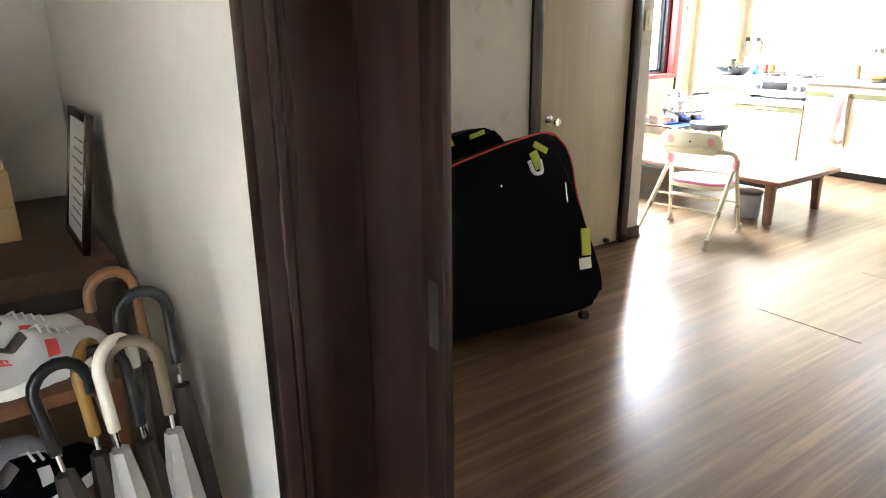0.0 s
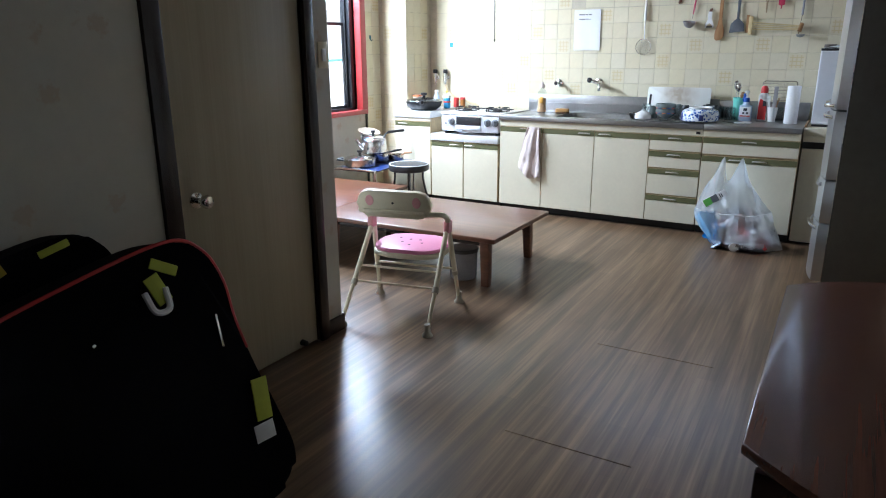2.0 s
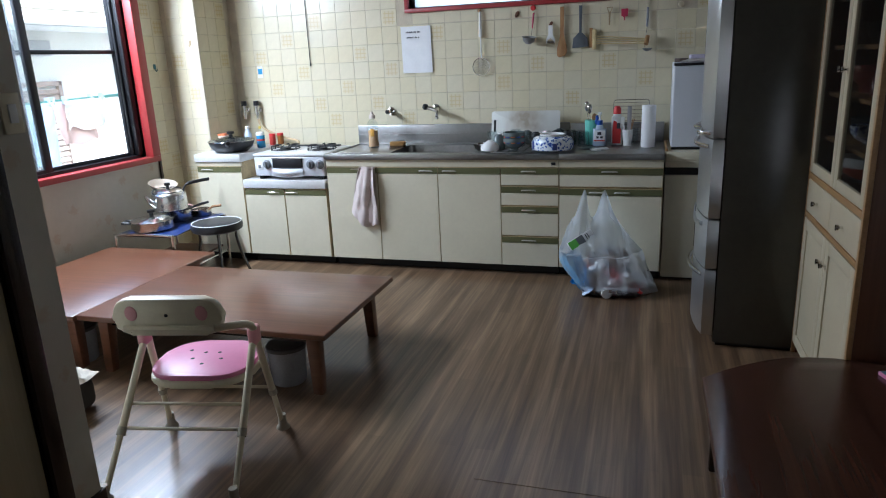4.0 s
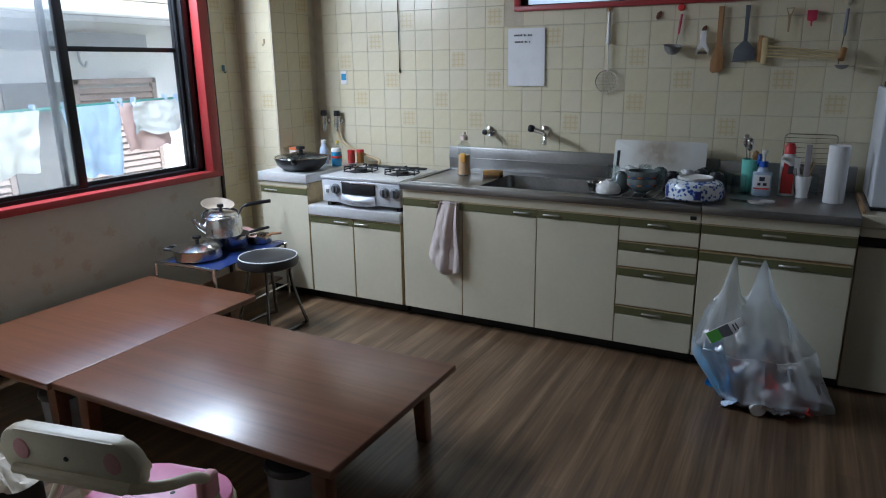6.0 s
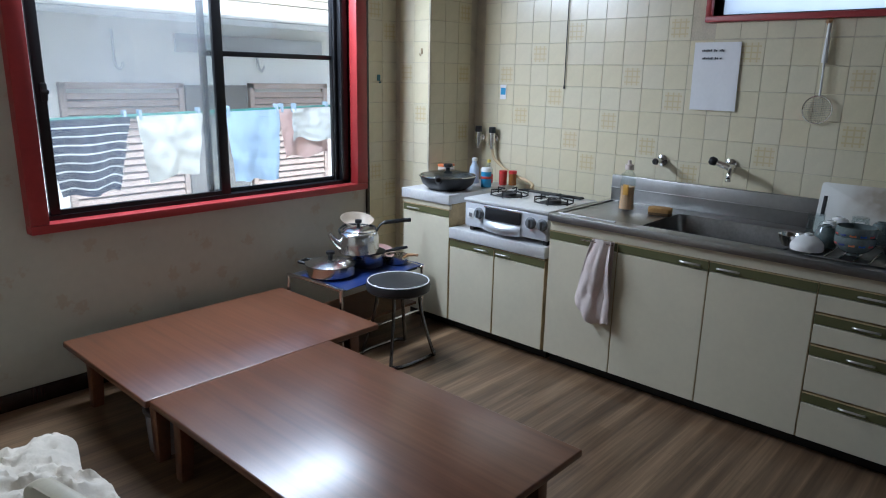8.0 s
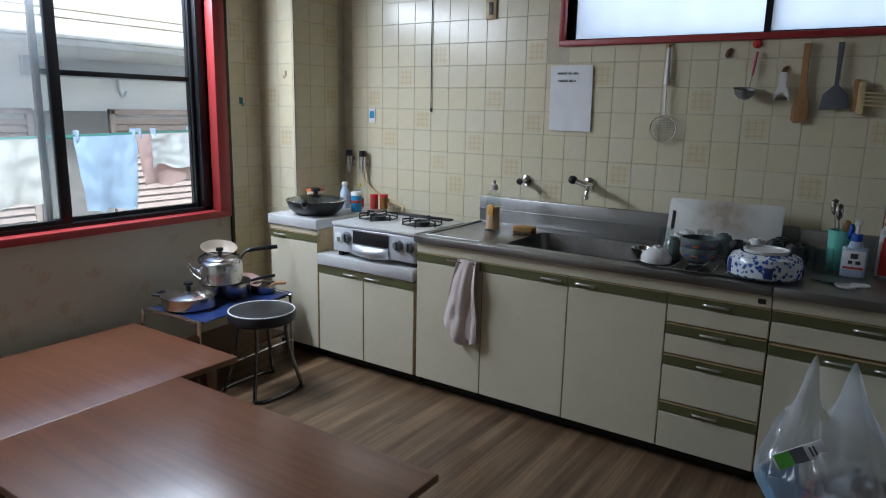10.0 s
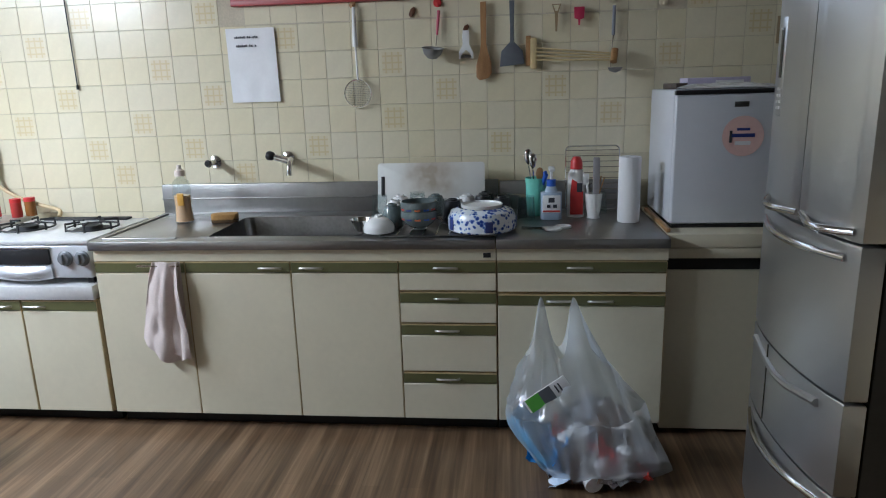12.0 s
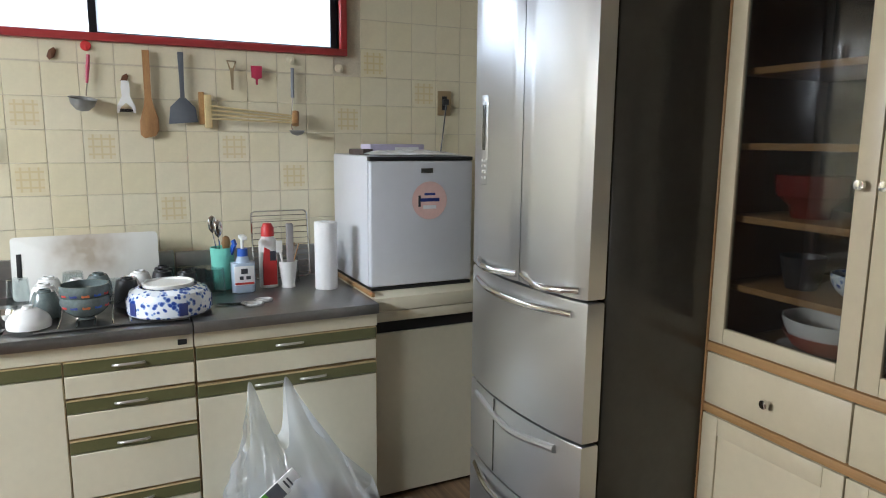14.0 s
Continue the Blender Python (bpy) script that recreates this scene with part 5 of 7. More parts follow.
for x, y, c in ((7.17, 1.825, "porcelain"), (7.22, 1.725, "porcelain"), (7.20, 1.555, "porcelain"), (7.06, 1.815, "celadon"), (7.30, 1.51, "porcelain"), (7.31, 1.655, "celadon"), (7.30, 1.82, "porcelain")):
    lathe_thing("cup", "small white porcelain cup drying upside down", "cup", pose(x, y, ZD) @ Matrix.Scale(1.3, 4), flip(vessel(0.024, 0.034, 0.075, 0.003, 0.006, 0.006), 0.075), c, "washed dishes", 20)
for x, y in ((7.25, 1.43), (7.20, 1.345), (7.33, 1.42), (7.13, 1.56)):
    lathe_thing("cup", "small black lacquered cup drying upside down", "cup", pose(x, y, ZD) @ Matrix.Scale(1.3, 4), flip(vessel(0.026, 0.036, 0.08, 0.003, 0.006), 0.08), "vinyl", "washed dishes", 20)
cut = thing("glass_bowl", "tilted glass bowl among the washed cups", "bowl", pose(7.12, 1.60, ZD + 0.03, 0, -35, 0))
part("bowl", Geo().lathe(vessel(0.03, 0.06, 0.05, 0.003), 22), "clear", cut)
pot0 = thing("steel_tumbler", "small steel bowl at the edge of the sink", "bowl", pose(7.02, 1.945, ZT))
part("bowl", Geo().lathe(vessel(0.03, 0.05, 0.05, 0.002), 22), "chrome", pot0)
cb = thing("cutting_board", "stained white plastic cutting board leaning on the upstand", "cutting board", pose(7.405, 1.69, ZT, 0, 13, 0))
M["board"] = mat("board_plastic", (0.72, 0.72, 0.67), 0.55, vary=0.05)
nt = M["board"].node_tree
tcn = [k for k in nt.nodes if k.type == "TEX_COORD"][0]
mpn = nt.nodes.new("ShaderNodeMapping")
mpn.inputs["Location"].default_value, mpn.inputs["Scale"].default_value = (0, 0, -0.95), (1, 5.2, 5.5)
nt.links.new(tcn.outputs["Object"], mpn.inputs[0])
gr = nt.nodes.new("ShaderNodeTexGradient")
gr.gradient_type = "SPHERICAL"
nt.links.new(mpn.outputs[0], gr.inputs[0])
nz = nt.nodes.new("ShaderNodeTexNoise")
nz.inputs["Scale"].default_value = 16
nt.links.new(tcn.outputs["Object"], nz.inputs["Vector"])
mm = nt.nodes.new("ShaderNodeMath")
mm.operation = "MULTIPLY"
nt.links.new(gr.outputs[0], mm.inputs[0]), nt.links.new(nz.outputs[0], mm.inputs[1])
cr = ramp(nt.nodes, [(0.02, (0.72, 0.72, 0.67)), (0.45, (0.40, 0.34, 0.26))])
nt.links.new(mm.outputs[0], cr.inputs[0])
nt.links.new(cr.outputs[0], nt.nodes["Principled BSDF"].inputs["Base Color"])
part("board", Geo().prism([(x, y + 0.1225) for x, y in rounded(0.52, 0.245, 0.015)], -0.006, 0.006, FACE_W, bevel=0.002), "board", cb)
part("slot", Geo().box(-0.0075, -0.0055, 0.225, 0.242, 0.09, 0.18, 0.0005), "kick", cb, "dark grip slot")

cupb = thing("utensil_cup", "mint green plastic cup holding spoons and knives", "cup", pose(7.34, 1.19, ZT) @ Matrix.Diagonal((1.08, 1.08, 1.25, 1)))
part("cup", Geo().lathe(vessel(0.037, 0.045, 0.14, 0.003), 22), "teal", cupb)
for dx, dy, h, c in ((0.0, 0.03, 0.235, "chrome"), (-0.01, 0.012, 0.22, "chrome"), (0.01, -0.015, 0.165, "oak")):
    sp2 = part("spoon", Geo().tube([(0, 0, 0.02), (dx, dy, h - 0.05)], 0.003, 6), c, cupb)
    g = Geo().lathe([(0, -0.028), (0.012, -0.015), (0.017, 0.008), (0.012, 0.026), (0, 0.032)], 12, pose(dx, dy * 1.1, h - 0.02) @ Matrix.Diagonal((0.35, 1, 1, 1)))
    part("bowl", g, c, sp2)
part("knife_handle", Geo().tube([(-0.02, -0.025, 0.11), (-0.045, -0.04, 0.155), (-0.04, -0.035, 0.165)], [0.008, 0.010, 0.009], 8), "strong_blue", cupb, "bright blue handle")
pb = thing("soap_dispenser", "clear pump bottle with a white label and blue collar", "bottle", pose(7.24, 1.125, ZT) @ Matrix.Diagonal((1.1, 1.1, 1.18, 1)))
part("body", Geo().prism(rounded(0.055, 0.085, 0.018), 0, 0.105, bevel=0.006), C("clear_blue", (0.45, 0.55, 0.68), 0.2), pb)
part("label", Geo().box(-0.0295, -0.0275, -0.036, 0.036, 0.028, 0.095, 0.001), "paperwhite", pb)
part("print", Geo().box(-0.0308, -0.0296, -0.012, 0.012, 0.068, 0.086).box(-0.0308, -0.0296, -0.022, -0.006, 0.048, 0.06).box(-0.0308, -0.0296, 0.004, 0.018, 0.048, 0.06), "ink", pb)
part("band", Geo().box(-0.0308, -0.0296, -0.034, 0.034, 0.031, 0.038), "label_red", pb)
part("shoulder", Geo().lathe([(0.027, 0.1052), (0.02, 0.125), (0.015, 0.128)], 16), "clear_blue", pb)
part("collar", Geo().lathe([(0, 0.127), (0.019, 0.127), (0.019, 0.152), (0, 0.152)], 16), "strong_blue", pb)
part("pump", Geo().cyl((0, 0, 0.1525), (0, 0, 0.185), 0.006).box(-0.045, 0.014, -0.012, 0.012, 0.186, 0.20, 0.004), "white", pb)
sc2 = thing("spray_can", "tall red and white spray can with a red cap", "can", pose(7.30, 1.01, ZT) @ Matrix.Diagonal((1.1, 1.1, 1.17, 1)))
part("body", Geo().lathe([(0, 0), (0.034, 0), (0.035, 0.004), (0.035, 0.165), (0.022, 0.185), (0, 0.186)], 24), "white", sc2)
part("label", Geo().prism([(-0.026, 0.012), (0.026, 0.012), (0.026, 0.10), (0.0, 0.14), (-0.02, 0.15), (-0.026, 0.09)], 0.022, 0.0358, FACE_W, bevel=0.002), "bright_red", sc2, "red flame-shaped print")
part("patch", Geo().box(-0.0365, -0.0355, -0.022, 0.0, 0.10, 0.135), "ink", sc2)
part("cap", Geo().lathe([(0, 0.186), (0.025, 0.186), (0.024, 0.215), (0.015, 0.232), (0, 0.234)], 18), "bright_red", sc2)
wc = thing("chopstick_cup", "white porcelain cup with spatulas and chopsticks", "cup", pose(7.265, 0.935, ZT))
part("cup", Geo().lathe([(0, 0.006), (0.02, 0.006), (0.024, 0), (0.03, 0), (0.027, 0.012), (0.033, 0.05), (0.039, 0.112), (0.036, 0.112), (0.03, 0.05), (0.024, 0.014), (0, 0.012)], 22), "porcelain", wc)
part("spatula", Geo().tube([(0, 0.01, 0.03), (0, 0.03, 0.15)], 0.006, 6).box(-0.004, 0.004, 0.022, 0.048, 0.15, 0.20, 0.003), "white", wc)
part("whetstone", Geo().box(-0.012, 0.012, -0.024, 0.004, 0.03, 0.27, 0.004), C("grey_rod", (0.33, 0.31, 0.31), 0.6), wc, "tall grey bar")
for dx, dy in ((0.01, -0.02), (-0.008, -0.026)):
    part("chopstick", Geo().tube([(0, 0, 0.03), (dx * 2, dy * 1.7, 0.185)], 0.003, 6), "beech", wc)
gr2 = thing("wire_rack", "chrome wire grill rack leaning on the tiles", "rack", pose(7.44, 0.92, ZT, 0, 8, 0))
part("rim", Geo().tube([(0, y, z + 0.155) for y, z in rounded(0.25, 0.30, 0.02, 3)], 0.0035, 6, True), "chrome", gr2)
for i in range(11):
    part("wire", Geo().tube([(0, -0.122, 0.025 + 0.026 * i), (0, 0.122, 0.025 + 0.026 * i)], 0.0016, 5), "chrome", gr2)
tw = thing("paper_towel", "roll of white paper towel standing upright", "paper towel", pose(7.175, 0.795, ZT))
part("roll", Geo().lathe([(0.018, 0.0), (0.045, 0.0), (0.047, 0.004), (0.047, 0.278), (0.045, 0.282), (0.018, 0.282)], 30, close=True), "paperwhite", tw)
part("loose_end", Geo().sheet(lambda u, v: Vector((-0.0478 * math.cos(0.5 * u), -0.0478 * math.sin(0.5 * u) - 0.004 * u, 0.28 - 0.279 * v)), 5, 4, 0.0008), "paperwhite", tw)
scs = thing("scissors", "kitchen scissors with white handles", "scissors", pose(7.02, 1.14, ZT))
part("blade", Geo().box(-0.004, 0.008, 0.02, 0.12, 0.001, 0.005, 0.001, m=pose(0, 0, 0, 0, 0, -22)).box(-0.004, 0.006, 0.02, 0.12, 0.0055, 0.009, 0.001, m=pose(0, 0, 0, 0, 0, -8)), "knob_grey", scs)
for cx, cy, a in ((-0.035, -0.01, 0), (0.02, -0.055, 40)):
    part("handle", Geo().tube([(cx + 0.018 * math.cos(t), cy + 0.03 * math.sin(t), 0.007) for t in [k * math.pi / 8 for k in range(16)]], 0.006, 8, True).tube([(cx * 0.9, cy + 0.025, 0.007), (0, 0.03, 0.006)], 0.005, 6), "white", scs)
sk3 = thing("wooden_stick", "pale wooden stick lying beside the small fridge", "stick")
part("stick", Geo().box(6.93, 7.42, 0.668, 0.683, 0.868, 0.884, 0.002), "oak", sk3)

# ---- towel on the door ----
tow = thing("towel", "pinkish grey hand towel draped over the cabinet handle", "towel")


def towel_pt(u, v):
    y = 2.815 - 0.115 * u + v * (0.095 * (1 - u) - 0.018 * u) - 0.03 * max(0.0, v - 0.7) * (1 - u)
    fold = 0.020 * math.sin(u * 9.5 + v * 1.6) + 0.010 * math.sin(u * 17 + 3 * v) + 0.012 * noise.noise(Vector((u * 6, v * 5, 2)))
    z = 0.775 - (0.345 + 0.105 * math.sin(math.pi * u * 0.75) + 0.02 * noise.noise(Vector((u * 5, 3, 1)))) * v
    return Vector((XF - 0.040 - 0.018 * math.sin(math.pi * min(v * 1.5, 1)) + fold * (0.35 + 0.65 * v), y, z))


part("front", Geo().sheet(towel_pt, 34, 30, 0.007), "towel", tow)
part("fold", Geo().sheet(lambda u, v: Vector((XF - 0.036 + 0.008 * math.sin(u * 8), 2.80 - 0.105 * u + 0.03 * v * (1 - u), 0.776 - (0.39 + 0.05 * u) * v)) + Vector((-0.012 * math.sin(u * 6 + 1) * v, 0, 0)), 20, 20, 0.006), "towel", tow)
bar = thing("towel_bar", "small steel towel bar on the cabinet door", "towel bar")
part("bar", Geo().tube([(XF - 0.018, 2.70, 0.755), (XF - 0.045, 2.70, 0.760), (XF - 0.045, 2.88, 0.760), (XF - 0.018, 2.88, 0.755)], 0.004, 8), "chrome", bar)

# ---- stuff on top of the small fridge ----
ZM = 0.867 + 0.5555
pbag = thing("plastic_packet", "crumpled clear plastic packet on the small fridge", "packet", pose(7.20, 0.41, ZM))
rn = random.Random(3)
part("film", Geo().sheet(lambda u, v: Vector((-0.13 + 0.26 * u, -0.2 + 0.40 * v, 0.004 + 0.024 * math.sin(math.pi * u) ** 0.6 * math.sin(math.pi * v) ** 0.5 * (0.7 + 0.5 * noise.noise(Vector((u * 7, v * 9, 0)))))), 26, 30), C("clear_film", (0.75, 0.77, 0.80), 0.15), pbag)
bx = thing("flat_box", "flat pale purple box lying on the small fridge", "box", pose(7.40, 0.40, ZM, 0, 0, 3))
part("box", Geo().box(-0.06, 0.06, -0.13, 0.14, 0.0, 0.045, 0.003), C("lilac", (0.50, 0.46, 0.60), 0.5), bx)
part("print", Geo().box(-0.0615, -0.0605, -0.10, 0.02, 0.012, 0.032), "paperwhite", bx)
sm = thing("small_box", "little dark printed packet on the small fridge", "packet", pose(7.28, 0.60, ZM, 0, 0, 20))
part("box", Geo().box(-0.05, 0.05, -0.028, 0.028, 0, 0.025, 0.003), C("dark_print", (0.08, 0.06, 0.05), 0.5, vary=0.6, scale=40), sm)

# ---- stool ----
sto = thing("stool", "round padded stool with a black vinyl seat and chrome legs", "stool", pose(6.352, 3.745, 0))
part("seat", Geo().lathe([(0, 0.39), (0.165, 0.39), (0.178, 0.40), (0.182, 0.425), (0.176, 0.446), (0.165, 0.45), (0.08, 0.456), (0, 0.457)], 40), "vinyl", sto)
part("piping", Geo().tube([(0.172 * math.cos(i * math.pi / 20), 0.172 * math.sin(i * math.pi / 20), 0.4495) for i in range(40)], 0.0035, 6, True), "paperwhite", sto, "worn white piping")
for a in (35, 125, 215, 305):
    c, s = math.cos(radians(a)), math.sin(radians(a))
    part("leg", Geo().tube(smooth_path([(0.13 * c, 0.13 * s, 0.389), (0.125 * c, 0.125 * s, 0.33), (0.15 * c, 0.15 * s, 0.2), (0.21 * c, 0.21 * s, 0.010)], 5), 0.010, 10), C("dark_chrome", (0.22, 0.22, 0.23), 0.2, metal=1.0), sto)
for s in (-1, 1):
    part("foot_bar", Geo().tube(smooth_path([(0.172, 0.121 * s, 0.011), (0.13, 0.155 * s, 0.011), (0.0, 0.165 * s, 0.011), (-0.13, 0.155 * s, 0.011), (-0.172, 0.121 * s, 0.011)], 4), 0.010, 8), "dark_chrome", sto)

# ---- pot table ----
pt = thing("side_table", "low black table with bent chrome ends and a blue mat", "table", pose(6.415, 4.185, 0, 0, 0, 3))
part("tabletop", Geo().box(-0.32, 0.32, -0.22, 0.22, 0.385, 0.405, 0.004), "vinyl", pt)
for s in (-1, 1):
    part("leg", Geo().tube(smooth_path([(s * 0.34, -0.24, 0.0), (s * 0.34, -0.24, 0.36), (s * 0.335, -0.20, 0.402), (s * 0.335, 0.18, 0.402), (s * 0.34, 0.22, 0.36), (s * 0.34, 0.22, 0.0)], 6), 0.011, 10), "chrome", pt)
part("stretcher", Geo().tube([(-0.34, -0.24, 0.12), (0.34, -0.24, 0.12)], 0.007, 8), "chrome", pt)
part("lower_shelf", Geo().box(-0.33, 0.33, -0.2, 0.2, 0.15, 0.165), "brownpanel", pt)
bm_ = thing("table_mat", "shiny blue plastic mat on the pot table", "mat", pose(6.425, 4.165, 0.4065, 0, 0, 6))
part("mat", Geo().sheet(lambda u, v: Vector((-0.34 + 0.69 * u, -0.225 + 0.40 * v, 0.003 - 0.05 * max(0, 0.10 - v) + 0.003 * math.sin(u * 9))), 20, 12, 0.002), "blue", bm_)
ZP = 0.412
C("pot_steel", (0.62, 0.59, 0.54), 0.2, metal=1.0, vary=0.15)
po = thing("saucepan", "shallow steel pan with a domed lid and black knob", "pan", pose(6.225, 4.19, ZP) @ Matrix.Diagonal((1.3, 1.3, 1.1, 1)))
part("body", Geo().lathe([(0, 0), (0.10, 0), (0.11, 0.01), (0.112, 0.062), (0.116, 0.064), (0.108, 0.060), (0.104, 0.012), (0, 0.008)], 30), "pot_steel", po)
l2 = part("lid", Geo().lathe([(0.114, 0.066), (0.09, 0.078), (0.04, 0.09), (0, 0.092), (0, 0.088), (0.09, 0.074), (0.114, 0.064)], 30), "pot_steel", po)
part("knob", Geo().lathe([(0, 0.09), (0.01, 0.092), (0.01, 0.11), (0.02, 0.116), (0.02, 0.13), (0, 0.132)], 16), "black", l2)
part("handle", Geo().tube([(-0.06, 0.095, 0.05), (-0.075, 0.135, 0.055), (-0.02, 0.155, 0.055), (-0.005, 0.11, 0.05)], 0.009, 8), "black", po)
p3 = thing("saucepan", "steel saucepan under the kettle", "pan", pose(6.52, 4.20, ZP))
part("body", Geo().lathe([(0, 0), (0.10, 0), (0.108, 0.01), (0.11, 0.085), (0.114, 0.087), (0.106, 0.083), (0.102, 0.012), (0, 0.008)], 30), "pot_steel", p3)
part("cover", Geo().lathe([(0, 0.088), (0.115, 0.088), (0.115, 0.092), (0, 0.095)], 30), "vinyl", p3)
part("handle", Geo().tube([(0.105, -0.03, 0.07), (0.19, -0.07, 0.085), (0.25, -0.10, 0.09)], [0.008, 0.011, 0.009], 8), "black", p3)
ke = thing("kettle", "shiny aluminium kettle with a black lid knob and handle", "kettle", pose(6.45, 4.20, ZP + 0.096) @ Matrix.Diagonal((1.12, 1.12, 1.15, 1)))
part("body", Geo().lathe([(0, 0), (0.104, 0), (0.111, 0.007), (0.112, 0.05), (0.110, 0.100), (0.102, 0.113), (0.09, 0.118), (0, 0.118)], 34), C("aluminium", (0.70, 0.70, 0.70), 0.22, metal=1.0, vary=0.08), ke)
l3 = part("lid", Geo().lathe([(0.09, 0.1185), (0.088, 0.124), (0.07, 0.134), (0.03, 0.14), (0, 0.141)], 28), "aluminium", ke)
part("knob", Geo().lathe([(0, 0.14), (0.01, 0.141), (0.01, 0.155), (0.019, 0.162), (0.018, 0.176), (0, 0.178)], 16), "black", l3)
part("spout", Geo().tube(smooth_path([(-0.095, 0.03, 0.045), (-0.13, 0.045, 0.075), (-0.155, 0.055, 0.115)], 5), [0.024, 0.022, 0.021, 0.019, 0.018, 0.016, 0.015, 0.014, 0.013, 0.012, 0.012], 12), "aluminium", ke)
part("handle", Geo().tube(smooth_path([(0.095, -0.035, 0.10), (0.13, -0.05, 0.145), (0.20, -0.09, 0.155), (0.27, -0.13, 0.158)], 5), [0.006] * 6 + [0.011] * 10, 10), "black", ke)
part("bail", Geo().tube(smooth_path([(-0.10, 0.03, 0.11), (-0.09, 0.05, 0.130), (0.0, 0.085, 0.137), (0.095, 0.0, 0.130), (0.105, -0.03, 0.11)], 6), 0.006, 8), "black", ke)
for x, y, z, rx, r, c, lb in ((6.525, 4.305, ZP + 0.2345, 14, 0.105, C("beige_lid", (0.42, 0.35, 0.27), 0.4), "beige upturned pan lid lying on the kettle"), (6.68, 4.25, ZP + 0.02, 20, 0.085, "palepink", "pinkish plastic bowl tucked behind the kettle")):
    q = thing("pan_lid" if c == "beige_lid" else "plastic_bowl", lb, "lid" if c == "beige_lid" else "bowl", pose(x, y, z, rx, 0, -20))
    part("bowl", Geo().lathe(vessel(r * 0.6, r, r * 0.45, 0.003), 26), c, q)
p4 = thing("saucepan", "small steel pan with a wooden handle", "pan", pose(6.685, 4.11, ZP))
part("body", Geo().lathe([(0, 0), (0.07, 0), (0.075, 0.008), (0.077, 0.055), (0.073, 0.053), (0.07, 0.01), (0, 0.007)], 26), "pot_steel", p4)
part("handle", Geo().tube([(-0.01, -0.07, 0.05), (-0.005, -0.11, 0.075), (0.02, -0.17, 0.08)], [0.006, 0.010, 0.009], 8), "beech", p4)


# ---- shower chair ----
ch = thing("shower_chair", "ivory folding shower chair with a pink seat pad", "chair", pose(4.268, 2.448, 0, 0, 0, 11.4))
C("pink_joint", (0.70, 0.34, 0.36), 0.45), C("rubber_foot", (0.42, 0.38, 0.30), 0.6)
for s in (-1, 1):
    for fx, tx in ((-0.262, 0.125), (0.262, 0.15)):
        y0, y1 = s * (0.245 if fx < 0 else 0.252), s * 0.225
        leg = part("leg", Geo().tube([(fx, y0, 0.02), (fx + (tx - fx) * 0.40, y0 + (y1 - y0) * 0.40, 0.20)], 0.0115, 10).tube([(fx + (tx - fx) * 0.38, y0 + (y1 - y0) * 0.38, 0.19), (tx, y1, 0.475)], 0.0145, 10), "ivory", ch)
        part("rubber_foot", Geo().lathe([(0, 0), (0.029, 0), (0.028, 0.008), (0.018, 0.02), (0.016, 0.065), (0, 0.066)], 16, pose(fx, y0, 0)), "rubber_foot", leg)
        part("adjuster", Geo().cyl((fx + (tx - fx) * 0.37, y0 + (y1 - y0) * 0.37, 0.184), (fx + (tx - fx) * 0.42, y0 + (y1 - y0) * 0.42, 0.207), 0.018), "rubber_foot", leg)
    part("joint", Geo().box(0.10, 0.165, s * 0.228 - 0.018, s * 0.228 + 0.018, 0.45, 0.525, 0.012, 3), "pink_joint", ch, "pink folding joint")
    part("arm", Geo().tube(smooth_path([(0.13, s * 0.230, 0.51), (0.07, s * 0.238, 0.555), (-0.01, s * 0.228, 0.585), (-0.05, s * 0.16, 0.588)], 6), 0.015, 10), "ivory", ch)
part("seat", Geo().prism(rounded(0.36, 0.42, 0.13, 8), 0.315, 0.343, pose(0.185, 0, 0), bevel=0.010), "ivory", ch, "ivory seat tray")
pad = part("seat_pad", Geo().prism(rounded(0.345, 0.405, 0.125, 8), 0.344, 0.366, pose(0.185, 0, 0), bevel=0.007), "pink", ch, "pink ribbed pad")
for x, y in ((0.17, 0.06), (0.17, -0.06), (0.23, 0.03), (0.23, -0.03), (0.12, 0.0), (0.25, 0.10)):
    part("drain_hole", Geo().lathe([(0, 0.3665), (0.008, 0.3665), (0.007, 0.3675), (0, 0.3675)], 12, pose(x, y, 0)), "kick", pad)
back = part("backrest", Geo().prism(rounded(0.42, 0.145, 0.065, 7), -0.02, 0.02, pose(-0.03, 0.02, 0.632, 0, -4, 0) @ FACE_W, bevel=0.012), "ivory", ch)
for s in (-1, 1):
    part("oval", Geo().lathe([(0, 0), (0.03, 0), (0.028, 0.003), (0, 0.004)], 20, pose(-0.0515, 0.02 + s * 0.135, 0.648, 0, -4, 0) @ FACE_W @ Matrix.Diagonal((0.8, 1, 1, 1))), "pink_joint", back, "pink oval inset")
part("screw", Geo().lathe([(0, 0), (0.007, 0), (0.006, 0.003), (0, 0.004)], 10, pose(-0.052, 0.02, 0.64, 0, -4, 0) @ FACE_W), "kick", back)
part("back_bar", Geo().tube([(-0.05, -0.16, 0.588), (-0.05, 0.19, 0.588)], 0.014, 8), "ivory", back)
for z, x in ((0.20, -0.095), (0.27, -0.03), (0.22, 0.21)):
    part("stretcher", Geo().tube([(x, -0.232, z), (x, 0.232, z)], 0.007, 8), "ivory", ch)

